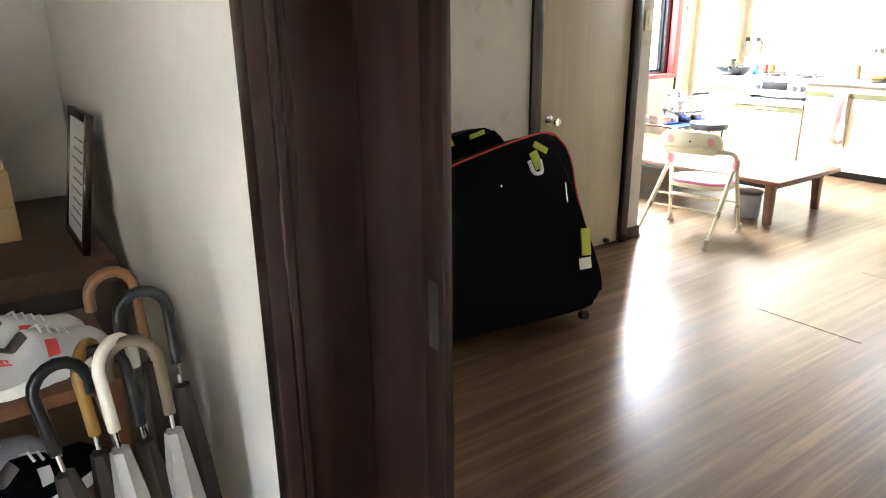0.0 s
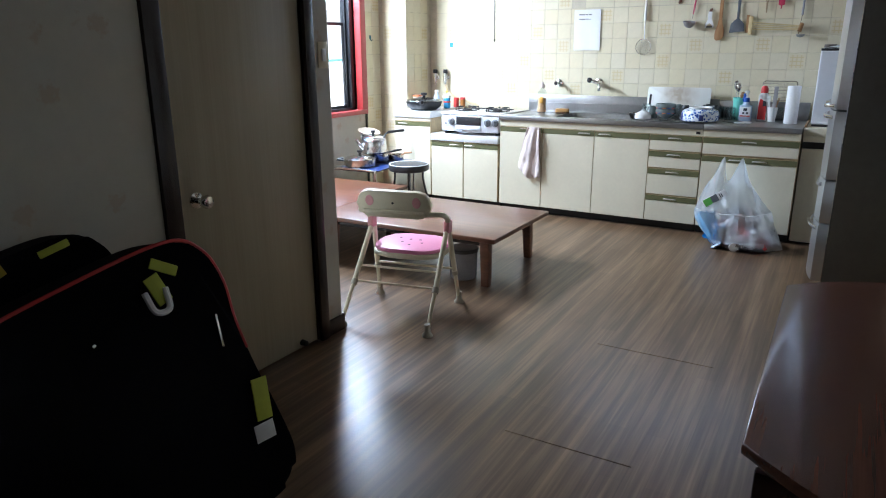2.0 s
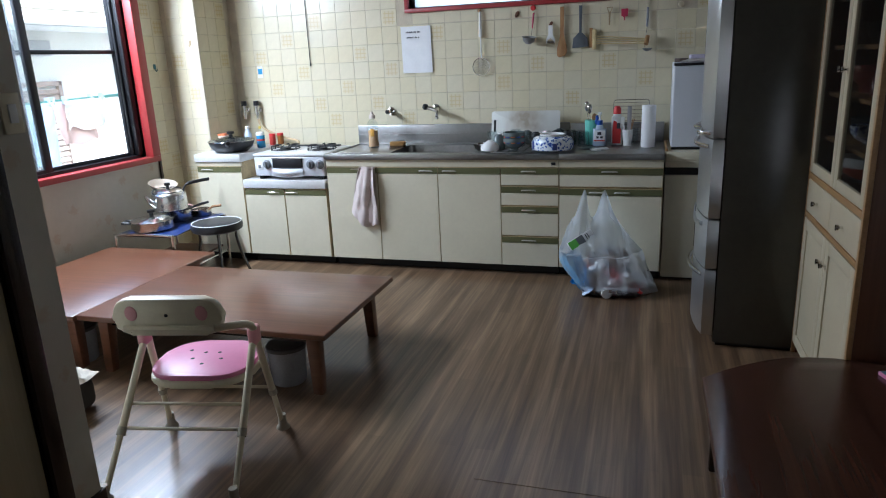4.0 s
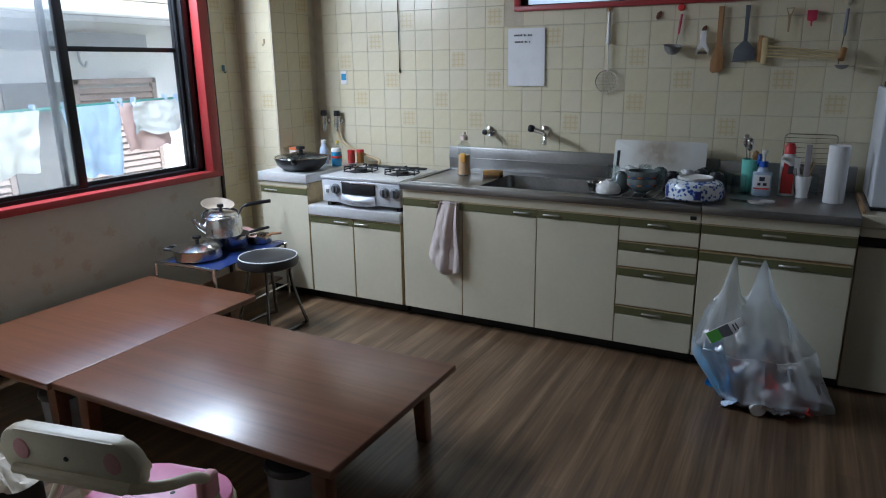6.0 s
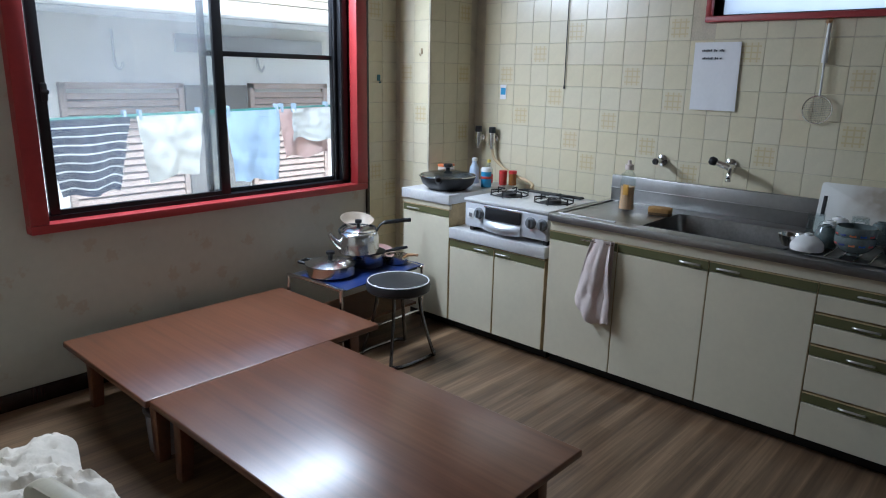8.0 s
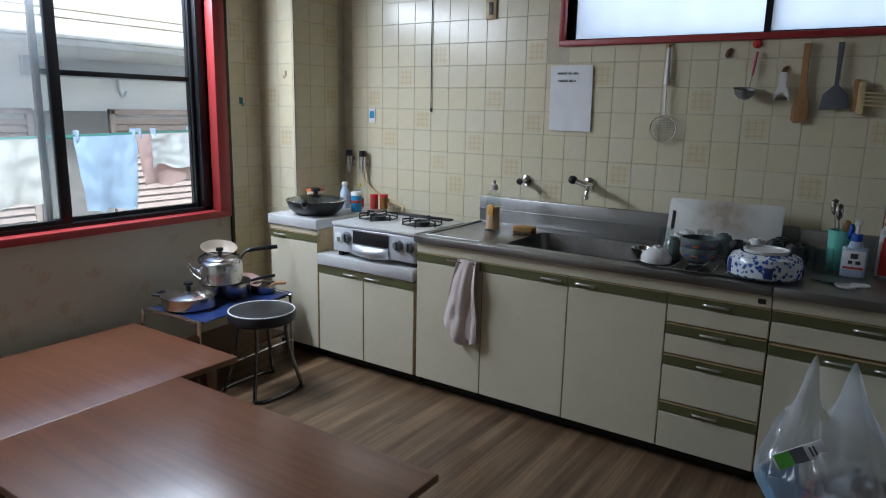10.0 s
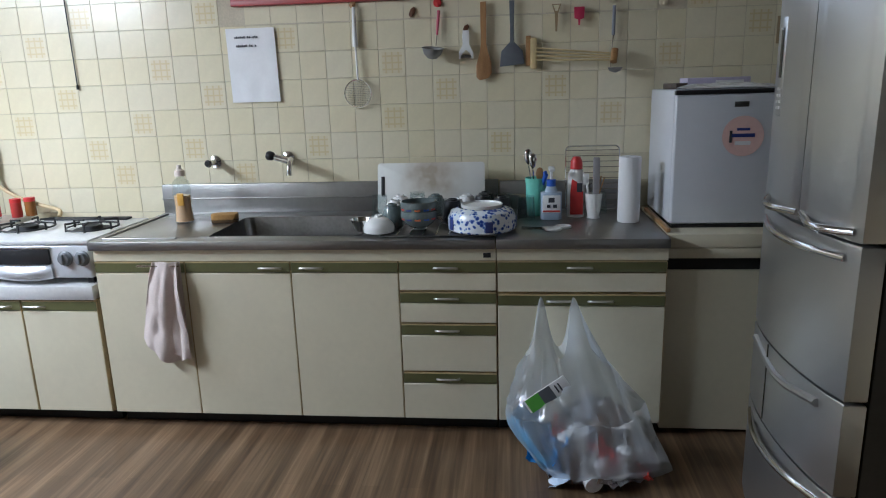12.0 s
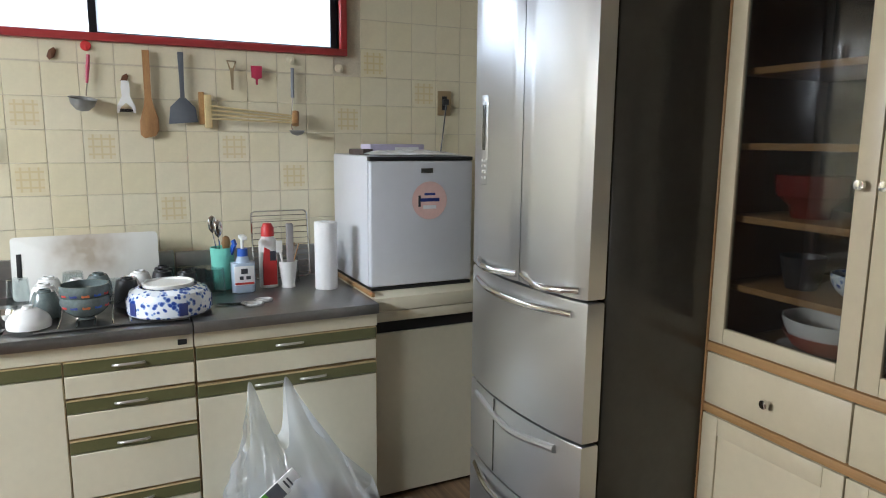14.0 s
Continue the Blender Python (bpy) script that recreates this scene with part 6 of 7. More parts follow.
pail = thing("rice_container", "clear grey plastic tub with a dark lid under the table", "container", pose(4.99, 2.45, 0), "tubs under the tables")
part("tub", Geo().lathe([(0, 0.0), (0.078, 0), (0.085, 0.012), (0.092, 0.175), (0.096, 0.18), (0, 0.18)], 28), C("smoky", (0.40, 0.40, 0.42), 0.25, vary=0.2, scale=12), pail)
part("lid", Geo().lathe([(0, 0.1805), (0.099, 0.1805), (0.1, 0.196), (0.092, 0.203), (0, 0.205)], 28), C("dark_lid", (0.055, 0.05, 0.05), 0.3), pail)
copy_thing(pail, pose(4.98, 3.72, 0))

# crumpled cloth and newspaper against the window wall
cl = thing("cloth_pile", "crumpled cream cloth heaped on a floor cushion", "cloth", pose(4.36, 3.52, 0))
part("cushion", Geo().box(-0.22, 0.22, -0.30, 0.30, 0, 0.16, 0.05, 4), C("dark_cushion", (0.05, 0.045, 0.04), 0.9, bump=0.3), cl)


def heap(u, v, w=0.5, d=0.68, h=0.10, seed=0.0, rough=1.0):
    x, y = (u - 0.5) * w, (v - 0.5) * d
    e = max(0.0, 1 - max(abs(u - 0.5), abs(v - 0.5)) * 2)
    z = h * min(1, e * 2.2) ** 0.6 + rough * 0.035 * noise.noise(Vector((u * 6 + seed, v * 8, seed))) + rough * 0.02 * noise.noise(Vector((u * 17, v * 19 + seed, 3)))
    wob = 0.05 * noise.noise(Vector((u * 3, v * 3, seed + 7)))
    return Vector((x + wob, y + wob, max(z, 0.002)))


part("cloth", Geo().sheet(lambda u, v: heap(u, v, 0.46, 0.62, 0.07, 2.0) + Vector((0, 0, 0.162)), 40, 46), C("cream_cloth", (0.66, 0.60, 0.50), 0.95, vary=0.12, bump=0.4), cl)

# ---- rubbish bag hung on the drawer handle ----
bag = thing("rubbish_bag", "translucent plastic bag of cans and bottles hung on a drawer handle", "rubbish bag", pose(6.60, 1.05, 0))
M["film"] = glass("bag_film", (0.90, 0.92, 0.95), 0.46, 0.12)


def bag_pt(u, v):
    """u round the bag, v from the floor to the mouth, whose two handles are drawn up to the drawer."""
    a = 2 * math.pi * u
    p = Vector((math.cos(a), math.sin(a), 0))
    if v < 0.45:
        t = v / 0.45
        k = min(1, 0.60 + t * 1.5) * (0.88 + 0.12 * math.sin(math.pi * min(t * 0.85 + 0.12, 1)))
        ry = 0.12 + 0.15 * math.sin(0.5 * math.pi * t) if p.y > 0 else (0.36 - 0.13 * t) * min(1, 0.8 + 3 * t)
        q = Vector((0.20 * k * p.x, ry * p.y, 0.004 + 0.28 * t))
    else:
        t = (v - 0.45) / 0.55
        ym = 0.075 + 0.125 * p.y
        h = min(1, math.exp(-((ym - 0.135) / 0.032) ** 2) + math.exp(-((ym - 0.005) / 0.036) ** 2))
        mouth = Vector((0.06 * p.x * (1 - h) + 0.222 * h + 0.006 * p.x, ym, 0.47 + 0.16 * h))
        low = Vector((0.20 * p.x, (0.27 if p.y > 0 else 0.23) * p.y, 0.284))
        w = t ** 1.3
        q = low.lerp(mouth, w)
        q.x += 0.03 * math.sin(math.pi * t) * p.x
    fold = noise.noise(Vector((p.x * 2.4, p.y * 2.4, v * 3))) * 0.030 + noise.noise(Vector((p.x * 7, p.y * 7, v * 4))) * 0.016 + noise.noise(Vector((p.x * 16, p.y * 16, v * 9))) * 0.006
    fold *= min(1, v * 5 + 0.2) * (1 if v < 0.8 else max(0.15, (1 - v) * 5))
    q += p * fold
    q.x, q.z = min(q.x, 0.232), max(q.z, 0.003)
    return q


film = part("film", Geo().sheet(bag_pt, 110, 60), "film", bag)
film.visible_shadow = False
wr = part("blue_wrapper", Geo().sheet(lambda u, v: bag_pt(0.10 + 0.27 * u, 0.05 + 0.32 * v) * 0.94 + Vector((0, 0, 0.012 + 0.012 * noise.noise(Vector((u * 9, v * 9, 1))))), 18, 12), C("wrapper_blue", (0.10, 0.36, 0.62), 0.35, vary=0.5, scale=25), bag, "crumpled blue wrapper")
rn = random.Random(8)
RUB = [C("rub_white", (0.75, 0.76, 0.76), 0.4), C("rub_blue", (0.05, 0.28, 0.62), 0.4), C("rub_silver", (0.6, 0.6, 0.62), 0.25, metal=0.9), "label_red", "milky", "pale_blue", C("rub_green", (0.12, 0.42, 0.06), 0.5), "smoky", C("rub_brown", (0.20, 0.12, 0.08), 0.5)]
for i in range(64):
    a, r = rn.uniform(0, 6.28), math.sqrt(rn.random())
    z = rn.uniform(0.035, 0.27) if r < 0.6 else rn.uniform(0.035, 0.13)
    x, y = 0.135 * r * math.cos(a), 0.19 * r * math.sin(a) - 0.05
    k = rn.choice((0, 0, 7, 4, 5, 2, 8, 3, 5, 7))
    if y > 0.06 and z < 0.16:
        k = rn.choice((1, 1, 5, 0))
    m = pose(x, y, z, rn.uniform(0, 180), rn.uniform(0, 180), rn.uniform(0, 180))
    if rn.random() < 0.35:
        part("can", Geo().lathe([(0, -0.045), (0.026, -0.045), (0.032, -0.038), (0.032, 0.038), (0.026, 0.045), (0, 0.043)], 16, m), RUB[k], bag)
    else:
        part("wrapper", Geo().sheet(lambda u, v: m @ Vector(((u - 0.5) * 0.13, (v - 0.5) * 0.12, 0.03 * noise.noise(Vector((u * 4 + i, v * 4, i))))), 6, 6, 0.001), RUB[k], bag)
part("can", Geo().lathe([(0, 0.051), (0.0335, 0.051), (0.0335, 0.12), (0, 0.125)], 20, pose(-0.165, -0.045, 0.036, 0, 80, 15)), "label_red", bag)
part("can_end", Geo().lathe([(0, 0), (0.033, 0), (0.034, 0.004), (0.033, 0.05), (0, 0.05)], 20, pose(-0.165, -0.045, 0.036, 0, 80, 15)), "rub_white", bag)
part("can_end", Geo().lathe([(0, 0), (0.033, 0), (0.034, 0.004), (0.033, 0.05), (0, 0.05)], 20, pose(-0.13, -0.17, 0.12, 0, 70, 20)), "rub_white", bag)
car = part("carton", Geo().box(-0.005, 0.005, -0.11, 0.11, -0.035, 0.035, 0.003, m=pose(-0.13, 0.125, 0.375, -35, 8, 0) @ Matrix.Scale(0.8, 4)), "rub_white", bag, "white carton with a green end")
part("green_end", Geo().box(-0.0065, -0.0055, 0.03, 0.10, -0.033, 0.033, m=pose(-0.13, 0.125, 0.375, -35, 8, 0) @ Matrix.Scale(0.8, 4)), "rub_green", car)
part("photo", Geo().box(-0.0065, -0.0055, -0.03, 0.03, -0.033, 0.033, m=pose(-0.13, 0.125, 0.375, -35, 8, 0) @ Matrix.Scale(0.8, 4)), "slate", car)
part("print", Geo().box(-0.0065, -0.0055, -0.055, -0.048, -0.02, 0.02, m=pose(-0.13, 0.125, 0.375, -35, 8, 0) @ Matrix.Scale(0.8, 4)).box(-0.0065, -0.0055, -0.072, -0.065, -0.02, 0.02, m=pose(-0.13, 0.125, 0.375, -35, 8, 0) @ Matrix.Scale(0.8, 4)), "ink", car)

# ---- bicycle bags leaning on the partition ----
def bike_bag(label, base, lean, pts, thick, seed):
    """Soft case: outline in x and z, thickness towards the wall."""
    ob = thing("bicycle_bag", label, "bag", base @ Matrix.Rotation(radians(lean), 4, "X"), "bicycle bags")
    path = smooth_path([(x, 0, z) for x, z in pts] + [(pts[0][0], 0, pts[0][1])], 7)[:-1]
    out = [(p.x, p.z) for p in path]
    part("shell", Geo().prism(out, -thick, thick, FACE_S, bevel=0.028, seg=3), "nylon", ob)
    ring_pts = [(x, -thick + 0.004, z) for x, z in out]
    return ob, ring_pts


outline = [(-0.64, 0.12), (-0.56, 0.03), (-0.2, 0.02), (0.25, 0.02), (0.5, 0.04), (0.565, 0.13), (0.54, 0.29), (0.50, 0.44), (0.47, 0.60), (0.46, 0.73), (0.415, 0.83), (0.31, 0.875), (0.0, 0.815), (-0.30, 0.735), (-0.52, 0.665), (-0.65, 0.54), (-0.69, 0.3)]
bk, ringp = bike_bag("black nylon bicycle bag with red piping and lime straps", pose(2.157, 1.965, 0.035, 0, 0, -8), -14, outline, 0.10, 1)
upper = [p for p in ringp if p[2] > 0.5]
part("piping", Geo().tube(upper, 0.006, 6), "redtrim", bk)


def strap(parent, x, z, w, h, c, turn=0, y=-0.108):
    part("strap", Geo().box(-w / 2, w / 2, y - 0.006, y, -h / 2, h / 2, 0.002, m=pose(x, 0, z) @ Matrix.Rotation(radians(turn), 4, "Y")), c, parent)


strap(bk, 0.255, 0.755, 0.045, 0.085, "lime", -20)
strap(bk, 0.285, 0.81, 0.03, 0.08, "lime", -60)
part("grip_ring", Geo().tube(smooth_path([(0.215, -0.112, 0.755), (0.225, -0.13, 0.70), (0.265, -0.13, 0.70), (0.275, -0.112, 0.755)], 6), 0.009, 8), "paperwhite", bk, "white loop handle")
strap(bk, 0.485, 0.345, 0.055, 0.13, "lime", 4)
strap(bk, -0.50, 0.205, 0.16, 0.075, "lime", 30)
part("grip_ring", Geo().tube(smooth_path([(-0.545, -0.112, 0.25), (-0.54, -0.128, 0.29), (-0.50, -0.128, 0.29), (-0.495, -0.112, 0.25)], 6), 0.007, 8), "paperwhite", bk)
part("label", Geo().box(0.44, 0.51, -0.106, -0.103, 0.215, 0.27, 0.001), "paperwhite", bk, "small white luggage label")
part("zip_pull", Geo().box(0.40, 0.408, -0.112, -0.104, 0.54, 0.64, 0.002), "chrome", bk)
part("stud", Geo().lathe([(0, 0), (0.007, 0), (0.005, 0.004), (0, 0.005)], 10, pose(0.06, -0.101, 0.66) @ FACE_S), "chrome", bk)
for x in (-0.40, 0.46):
    part("wheel", Geo().cyl((x, -0.085, -0.012), (x, -0.05, -0.012), 0.022), "black", bk)
# wheels carry the second one as well
bk2, ring2 = bike_bag("black nylon bicycle bag with a yellow strap standing behind another", pose(2.07, 2.325, 0.03, 0, 0, -7), -10, outline, 0.07, 2)
for x in (-0.40, 0.46):
    part("wheel", Geo().cyl((x, -0.03, -0.008), (x, 0.0, -0.008), 0.022), "black", bk2)
strap(bk2, 0.10, 0.845, 0.06, 0.11, "yellow", -22, -0.075)
part("strap", Geo().box(-0.04, 0.015, -0.08, 0.02, 0.825, 0.87, 0.006), "yellow", bk2)
strap(bk2, 0.28, 0.845, 0.09, 0.022, "lime", -14, -0.075)

# white bin and draped cloth beside them
bn = thing("waste_bin", "white plastic bin with a flat lid", "bin", pose(1.275, 2.02, 0, 0, 0, 10))
part("body", Geo().prism(rounded(0.40, 0.28, 0.10, 6), 0, 0.43, bevel=0.01), "white", bn)
for v in bn.children[0].data.vertices:
    k = 0.66 + 0.34 * (v.co.z / 0.43) ** 1.5
    v.co.x, v.co.y = v.co.x * k, v.co.y * k
part("lid", Geo().prism(rounded(0.45, 0.33, 0.13, 8), 0.431, 0.47, bevel=0.015, seg=3), "white", bn, "smooth white lid")
part("button", Geo().prism(rounded(0.05, 0.02, 0.008), 0.4705, 0.474, pose(0.15, -0.02, 0)), "kick", bn)
rl = thing("tape_roll", "small cream ring of tape on the bin lid", "tape", pose(1.17, 2.07, 0.471))
part("ring", Geo().lathe([(0.016, 0), (0.028, 0), (0.028, 0.022), (0.016, 0.022)], 20, close=True), "ivory", rl)
jk = thing("jacket", "olive drab jacket hung over a dark stand", "jacket", pose(1.20, 2.33, 0))
part("stand", Geo().box(-0.20, 0.16, 0.02, 0.18, 0, 0.62, 0.02), "nylon", jk)


def drape(u, v):
    a = (u - 0.5) * 2
    top = 0.94 - 0.10 * a * a + 0.04 * noise.noise(Vector((u * 4, 0, 2)))
    z = top - 0.46 * v * (1 - 0.25 * abs(a)) + 0.03 * noise.noise(Vector((u * 6, v * 5, 4)))
    fold = 0.035 * abs(noise.noise(Vector((u * 7 + v * 1.5, v * 2.2, 9)))) + 0.02 * noise.noise(Vector((u * 14, v * 6, 5))) + 0.012 * math.sin(u * 21 + 4 * noise.noise(Vector((u * 3, v * 3, 0)))) * (0.4 + v)
    return Vector((a * (0.20 + 0.03 * math.sin(math.pi * v)) + 0.02 * noise.noise(Vector((v * 6, u * 3, 1))), 0.0 - 0.16 * math.sin(math.pi * min(0.1 + v * 0.75, 1)) * (1 - 0.5 * a * a) - fold, z))


part("front", Geo().sheet(drape, 60, 44, 0.006), C("olive_cloth", (0.20, 0.20, 0.12), 0.95, vary=0.15, bump=0.3), jk)
part("back", Geo().sheet(lambda u, v: drape(u, v * 0.5) + Vector((0, 0.02 + 0.2 * v, 0.005 * v)), 30, 8, 0.008), "olive_cloth", jk)

# yellow case beside the dark low table, leaflet on it
yc = thing("yellow_case", "yellow hard plastic tool case with a black handle", "case", pose(2.80, 0.30, 0, 0, 0, -12))
part("shell", Geo().box(-0.12, 0.12, -0.16, 0.05, 0, 0.26, 0.03, 3), C("case_yellow", (0.60, 0.42, 0.03), 0.45), yc)
part("handle", Geo().tube(smooth_path([(-0.132, -0.02, 0.10), (-0.16, -0.01, 0.12), (-0.162, 0.02, 0.20), (-0.132, 0.03, 0.22)], 5), 0.010, 8), "black", yc)
mg = thing("magazine", "thin printed magazine with a pink spine on the dark table", "magazine", pose(4.70, -0.16, 0.371, 0, 0, 18))
part("pages", Geo().box(-0.13, 0.13, -0.10, 0.10, 0, 0.012, 0.001), "paperwhite", mg)
part("cover", Geo().box(-0.132, 0.132, -0.102, 0.102, 0.0125, 0.0145, 0.0005), C("cover_teal", (0.10, 0.20, 0.24), 0.4, vary=0.8, scale=30), mg)
part("spine", Geo().box(-0.135, 0.135, 0.1025, 0.106, 0, 0.0145, 0.001), "pink", mg)

# ---- inside the dish cupboard ----
CU = pose(5.372, 0.04, 0)


def in_cupboard(name, label, cat, x, z, prof, c, y=-0.20):
    return lathe_thing(name, label, cat, CU @ pose(x, y, z), prof, c, "crockery in the cupboard", 26)


b = in_cupboard("mixing_bowl", "white bowl with a red lower half on a plate", "bowl", 0.19, 0.934, vessel(0.06, 0.125, 0.095, 0.004, 0.0, 0.012), "porcelain", -0.17)
part("band", Geo().lathe([(0.066, 0.004), (0.096, 0.02), (0.122, 0.055), (0.1225, 0.055), (0.097, 0.018), (0.066, 0.002)], 30), C("brick_red", (0.42, 0.09, 0.05), 0.3), b)
in_cupboard("plate", "round white plate under the bowl", "plate", 0.19, 0.9235, [(0, 0), (0.08, 0), (0.14, 0.012), (0.14, 0.015), (0.08, 0.004), (0, 0.004)], "porcelain", -0.17)
in_cupboard("soup_bowl", "blue patterned bowl in the cupboard", "bowl", 0.09, 1.096, vessel(0.035, 0.075, 0.075, 0.004, 0.01, 0.01), "bluewhite", -0.12)
in_cupboard("soup_bowl", "dark lacquer bowl in the cupboard", "bowl", 0.28, 1.096, vessel(0.04, 0.06, 0.09, 0.004), "vinyl", -0.15)
in_cupboard("lacquer_box", "stack of red lacquer dishes", "bowl", 0.28, 1.291, [(0, 0), (0.05, 0), (0.055, 0.03), (0.09, 0.06), (0.095, 0.115), (0, 0.115)], C("lacquer_red", (0.16, 0.016, 0.012), 0.25), -0.16)
in_cupboard("jar", "dark red sauce jar in the cupboard", "jar", 0.10, 1.291, [(0, 0), (0.03, 0), (0.032, 0.06), (0.012, 0.09), (0.014, 0.11), (0, 0.11)], "lacquer_red", -0.13)
in_cupboard("soup_bowl", "pale cup stack on the shelf", "bowl", 0.17, 1.491, vessel(0.05, 0.09, 0.085, 0.003), "clear", -0.16)
in_cupboard("soup_bowl", "clear glass bowl in the cupboard", "bowl", 0.10, 1.691, vessel(0.05, 0.085, 0.07, 0.003), "clear", -0.16)
in_cupboard("soup_bowl", "grey bowl stack on the shelf", "bowl", -0.14, 1.096, vessel(0.05, 0.09, 0.10, 0.004), "celadon", -0.15)
in_cupboard("soup_bowl", "white bowl stack on the bottom shelf", "bowl", -0.18, 0.9235, vessel(0.06, 0.11, 0.09, 0.004), "porcelain", -0.16)
in_cupboard("jar", "tall milky jar in the cupboard", "jar", -0.12, 1.291, [(0, 0), (0.05, 0), (0.05, 0.13), (0.03, 0.15), (0, 0.15)], "milky", -0.15)

# ---- entrance: shoe rack, shoes, umbrellas, boxes, leaning frame ----
sr = thing("shoe_rack", "dark wooden shoe rack with two shelves", "shoe rack", pose(0.195, 1.44, GZ))
part("top", Geo().box(-0.34, 0.31, -0.22, 0.26, 0.785, 0.815, 0.004), "brownpanel", sr)
for x in (-0.33, 0.265):
    part("side", Geo().box(x, x + 0.03, -0.21, 0.25, 0, 0.785), "brownpanel", sr)
for z in (0.25, 0.60):
    part("shelf", Geo().box(-0.30, 0.265, -0.37 if z > 0.5 else -0.21, 0.25, z, z + 0.02), "brownpanel", sr)
bs = thing("raised_shelf", "brown wooden ledge along the end wall", "shelf", pose(0.0, 2.44, GZ))
part("top", Geo().box(-1.2, 0.655, -0.30, 0.85, 0.72, 0.80, 0.006), C("worn_brown", (0.10, 0.055, 0.032), 0.55, vary=0.3, scale=5), bs)
part("front", Geo().box(-1.2, 0.655, -0.26, -0.24, 0, 0.72), C("ledge_dark", (0.05, 0.035, 0.025), 0.6), bs)
for z, w in ((0, 0.0), (0.262, -0.012)):
    cbx = thing("cardboard_box", "plain tan cardboard box stacked on the ledge", "box", pose(0.17 + w, 2.72, GZ + 0.8015 + z, 0, 0, 2), "cardboard boxes")
    part("box", Geo().box(-0.24, 0.24, -0.16, 0.16, 0, 0.258, 0.006), C("cardboard", (0.52, 0.36, 0.18), 0.8, vary=0.08, scale=3), cbx)
    part("tape", Geo().box(-0.241, 0.241, -0.161, -0.1605, 0.125, 0.13).box(-0.242, 0.242, -0.03, 0.03, 0.2582, 0.259), C("parcel_tape", (0.42, 0.27, 0.11), 0.4), cbx)
lf = thing("picture_frame", "dark picture frame leaning against the wall", "picture frame", pose(0.575, 2.42, GZ + 0.803, 0, 10, 0))
part("frame", Geo().box(-0.012, 0.012, -0.20, -0.17, 0, 0.47, 0.003).box(-0.012, 0.012, 0.17, 0.20, 0, 0.47, 0.003).box(-0.012, 0.012, -0.17, 0.17, 0, 0.03, 0.003).box(-0.012, 0.012, -0.17, 0.17, 0.44, 0.47, 0.003), "darkwood", lf)
part("picture", Geo().box(-0.006, 0.0, -0.17, 0.17, 0.03, 0.44), "paperwhite", lf)
for i in range(9):
    part("print", Geo().box(-0.0075, -0.0065, -0.12, 0.10 - 0.02 * (i % 3), 0.08 + 0.036 * i, 0.086 + 0.036 * i), "smoky", lf)


C("honey", (0.26, 0.14, 0.02), 0.35), C("bone", (0.76, 0.72, 0.62), 0.35), C("grey_film", (0.30, 0.29, 0.27), 0.3), C("brown_cloth", (0.025, 0.018, 0.014), 0.8), C("cane", (0.17, 0.08, 0.03), 0.4), C("black_handle", (0.006, 0.006, 0.006), 0.3), C("shoe_white", (0.50, 0.50, 0.49), 0.6, vary=0.1, scale=20), C("dark_lining", (0.10, 0.09, 0.09), 0.9), C("olive_handle", (0.13, 0.10, 0.06), 0.35)


def shoe(label, m, upper, heel, group):
    ob = thing("sneaker", label, "shoe", m, group)

    def side(u):
        return 0.036 + 0.012 * math.sin(math.pi * min(u * 1.1, 1)) + (0.006 if u > 0.55 else 0)
    sole = [(0.27 * (i / 14) - 0.135, side(i / 14) * (1 if i not in (0, 14) else 0.55)) for i in range(15)]
    sole += [(x, -y) for x, y in reversed(sole)]
    part("sole", Geo().prism(sole, 0, 0.028, bevel=0.006), "white", ob)

    def up(u, v):
        a = math.pi * v
        h = float(np.interp(u, (0, 0.07, 0.22, 0.36, 0.46, 0.72, 0.92, 1), (0.074, 0.086, 0.062, 0.092, 0.084, 0.056, 0.042, 0.02)))
        w = side(u) * (0.96 if 0.03 < u < 0.97 else 0.6)
        return Vector((0.262 * u - 0.131, w * math.cos(a) * (1 - 0.25 * math.sin(a)), 0.0285 + h * math.sin(a) ** 0.55))
    part("upper", Geo().sheet(up, 22, 14), upper, ob)
    part("heel_patch", Geo().sheet(lambda u, v: up(0.02 + 0.16 * u, 0.12 + 0.76 * v) * 1.0 + Vector((-0.004, 0, 0.001)), 4, 10), heel, ob)
    part("lining", Geo().sheet(lambda u, v: up(0.07 + 0.27 * u, 0.30 + 0.40 * v) + Vector((0, 0, 0.0016)), 10, 8), "dark_lining", ob)
    part("side_stripe", Geo().sheet(lambda u, v: up(0.42 + 0.10 * u, 0.05 + 0.16 * v) + Vector((0.004 * v, 0.0016, 0.001)), 3, 5), heel, ob)
    part("side_stripe", Geo().sheet(lambda u, v: up(0.42 + 0.10 * u, 0.95 - 0.16 * v) + Vector((0.004 * v, -0.0016, 0.001)), 3, 5), heel, ob)
    for k in range(4):
        part("lace", Geo().tube([(-0.012 + 0.018 * k, -0.022, 0.108 - 0.008 * k), (-0.008 + 0.018 * k, 0, 0.119 - 0.0095 * k), (-0.012 + 0.018 * k, 0.022, 0.108 - 0.008 * k)], 0.003, 5), "white", ob)
    return ob


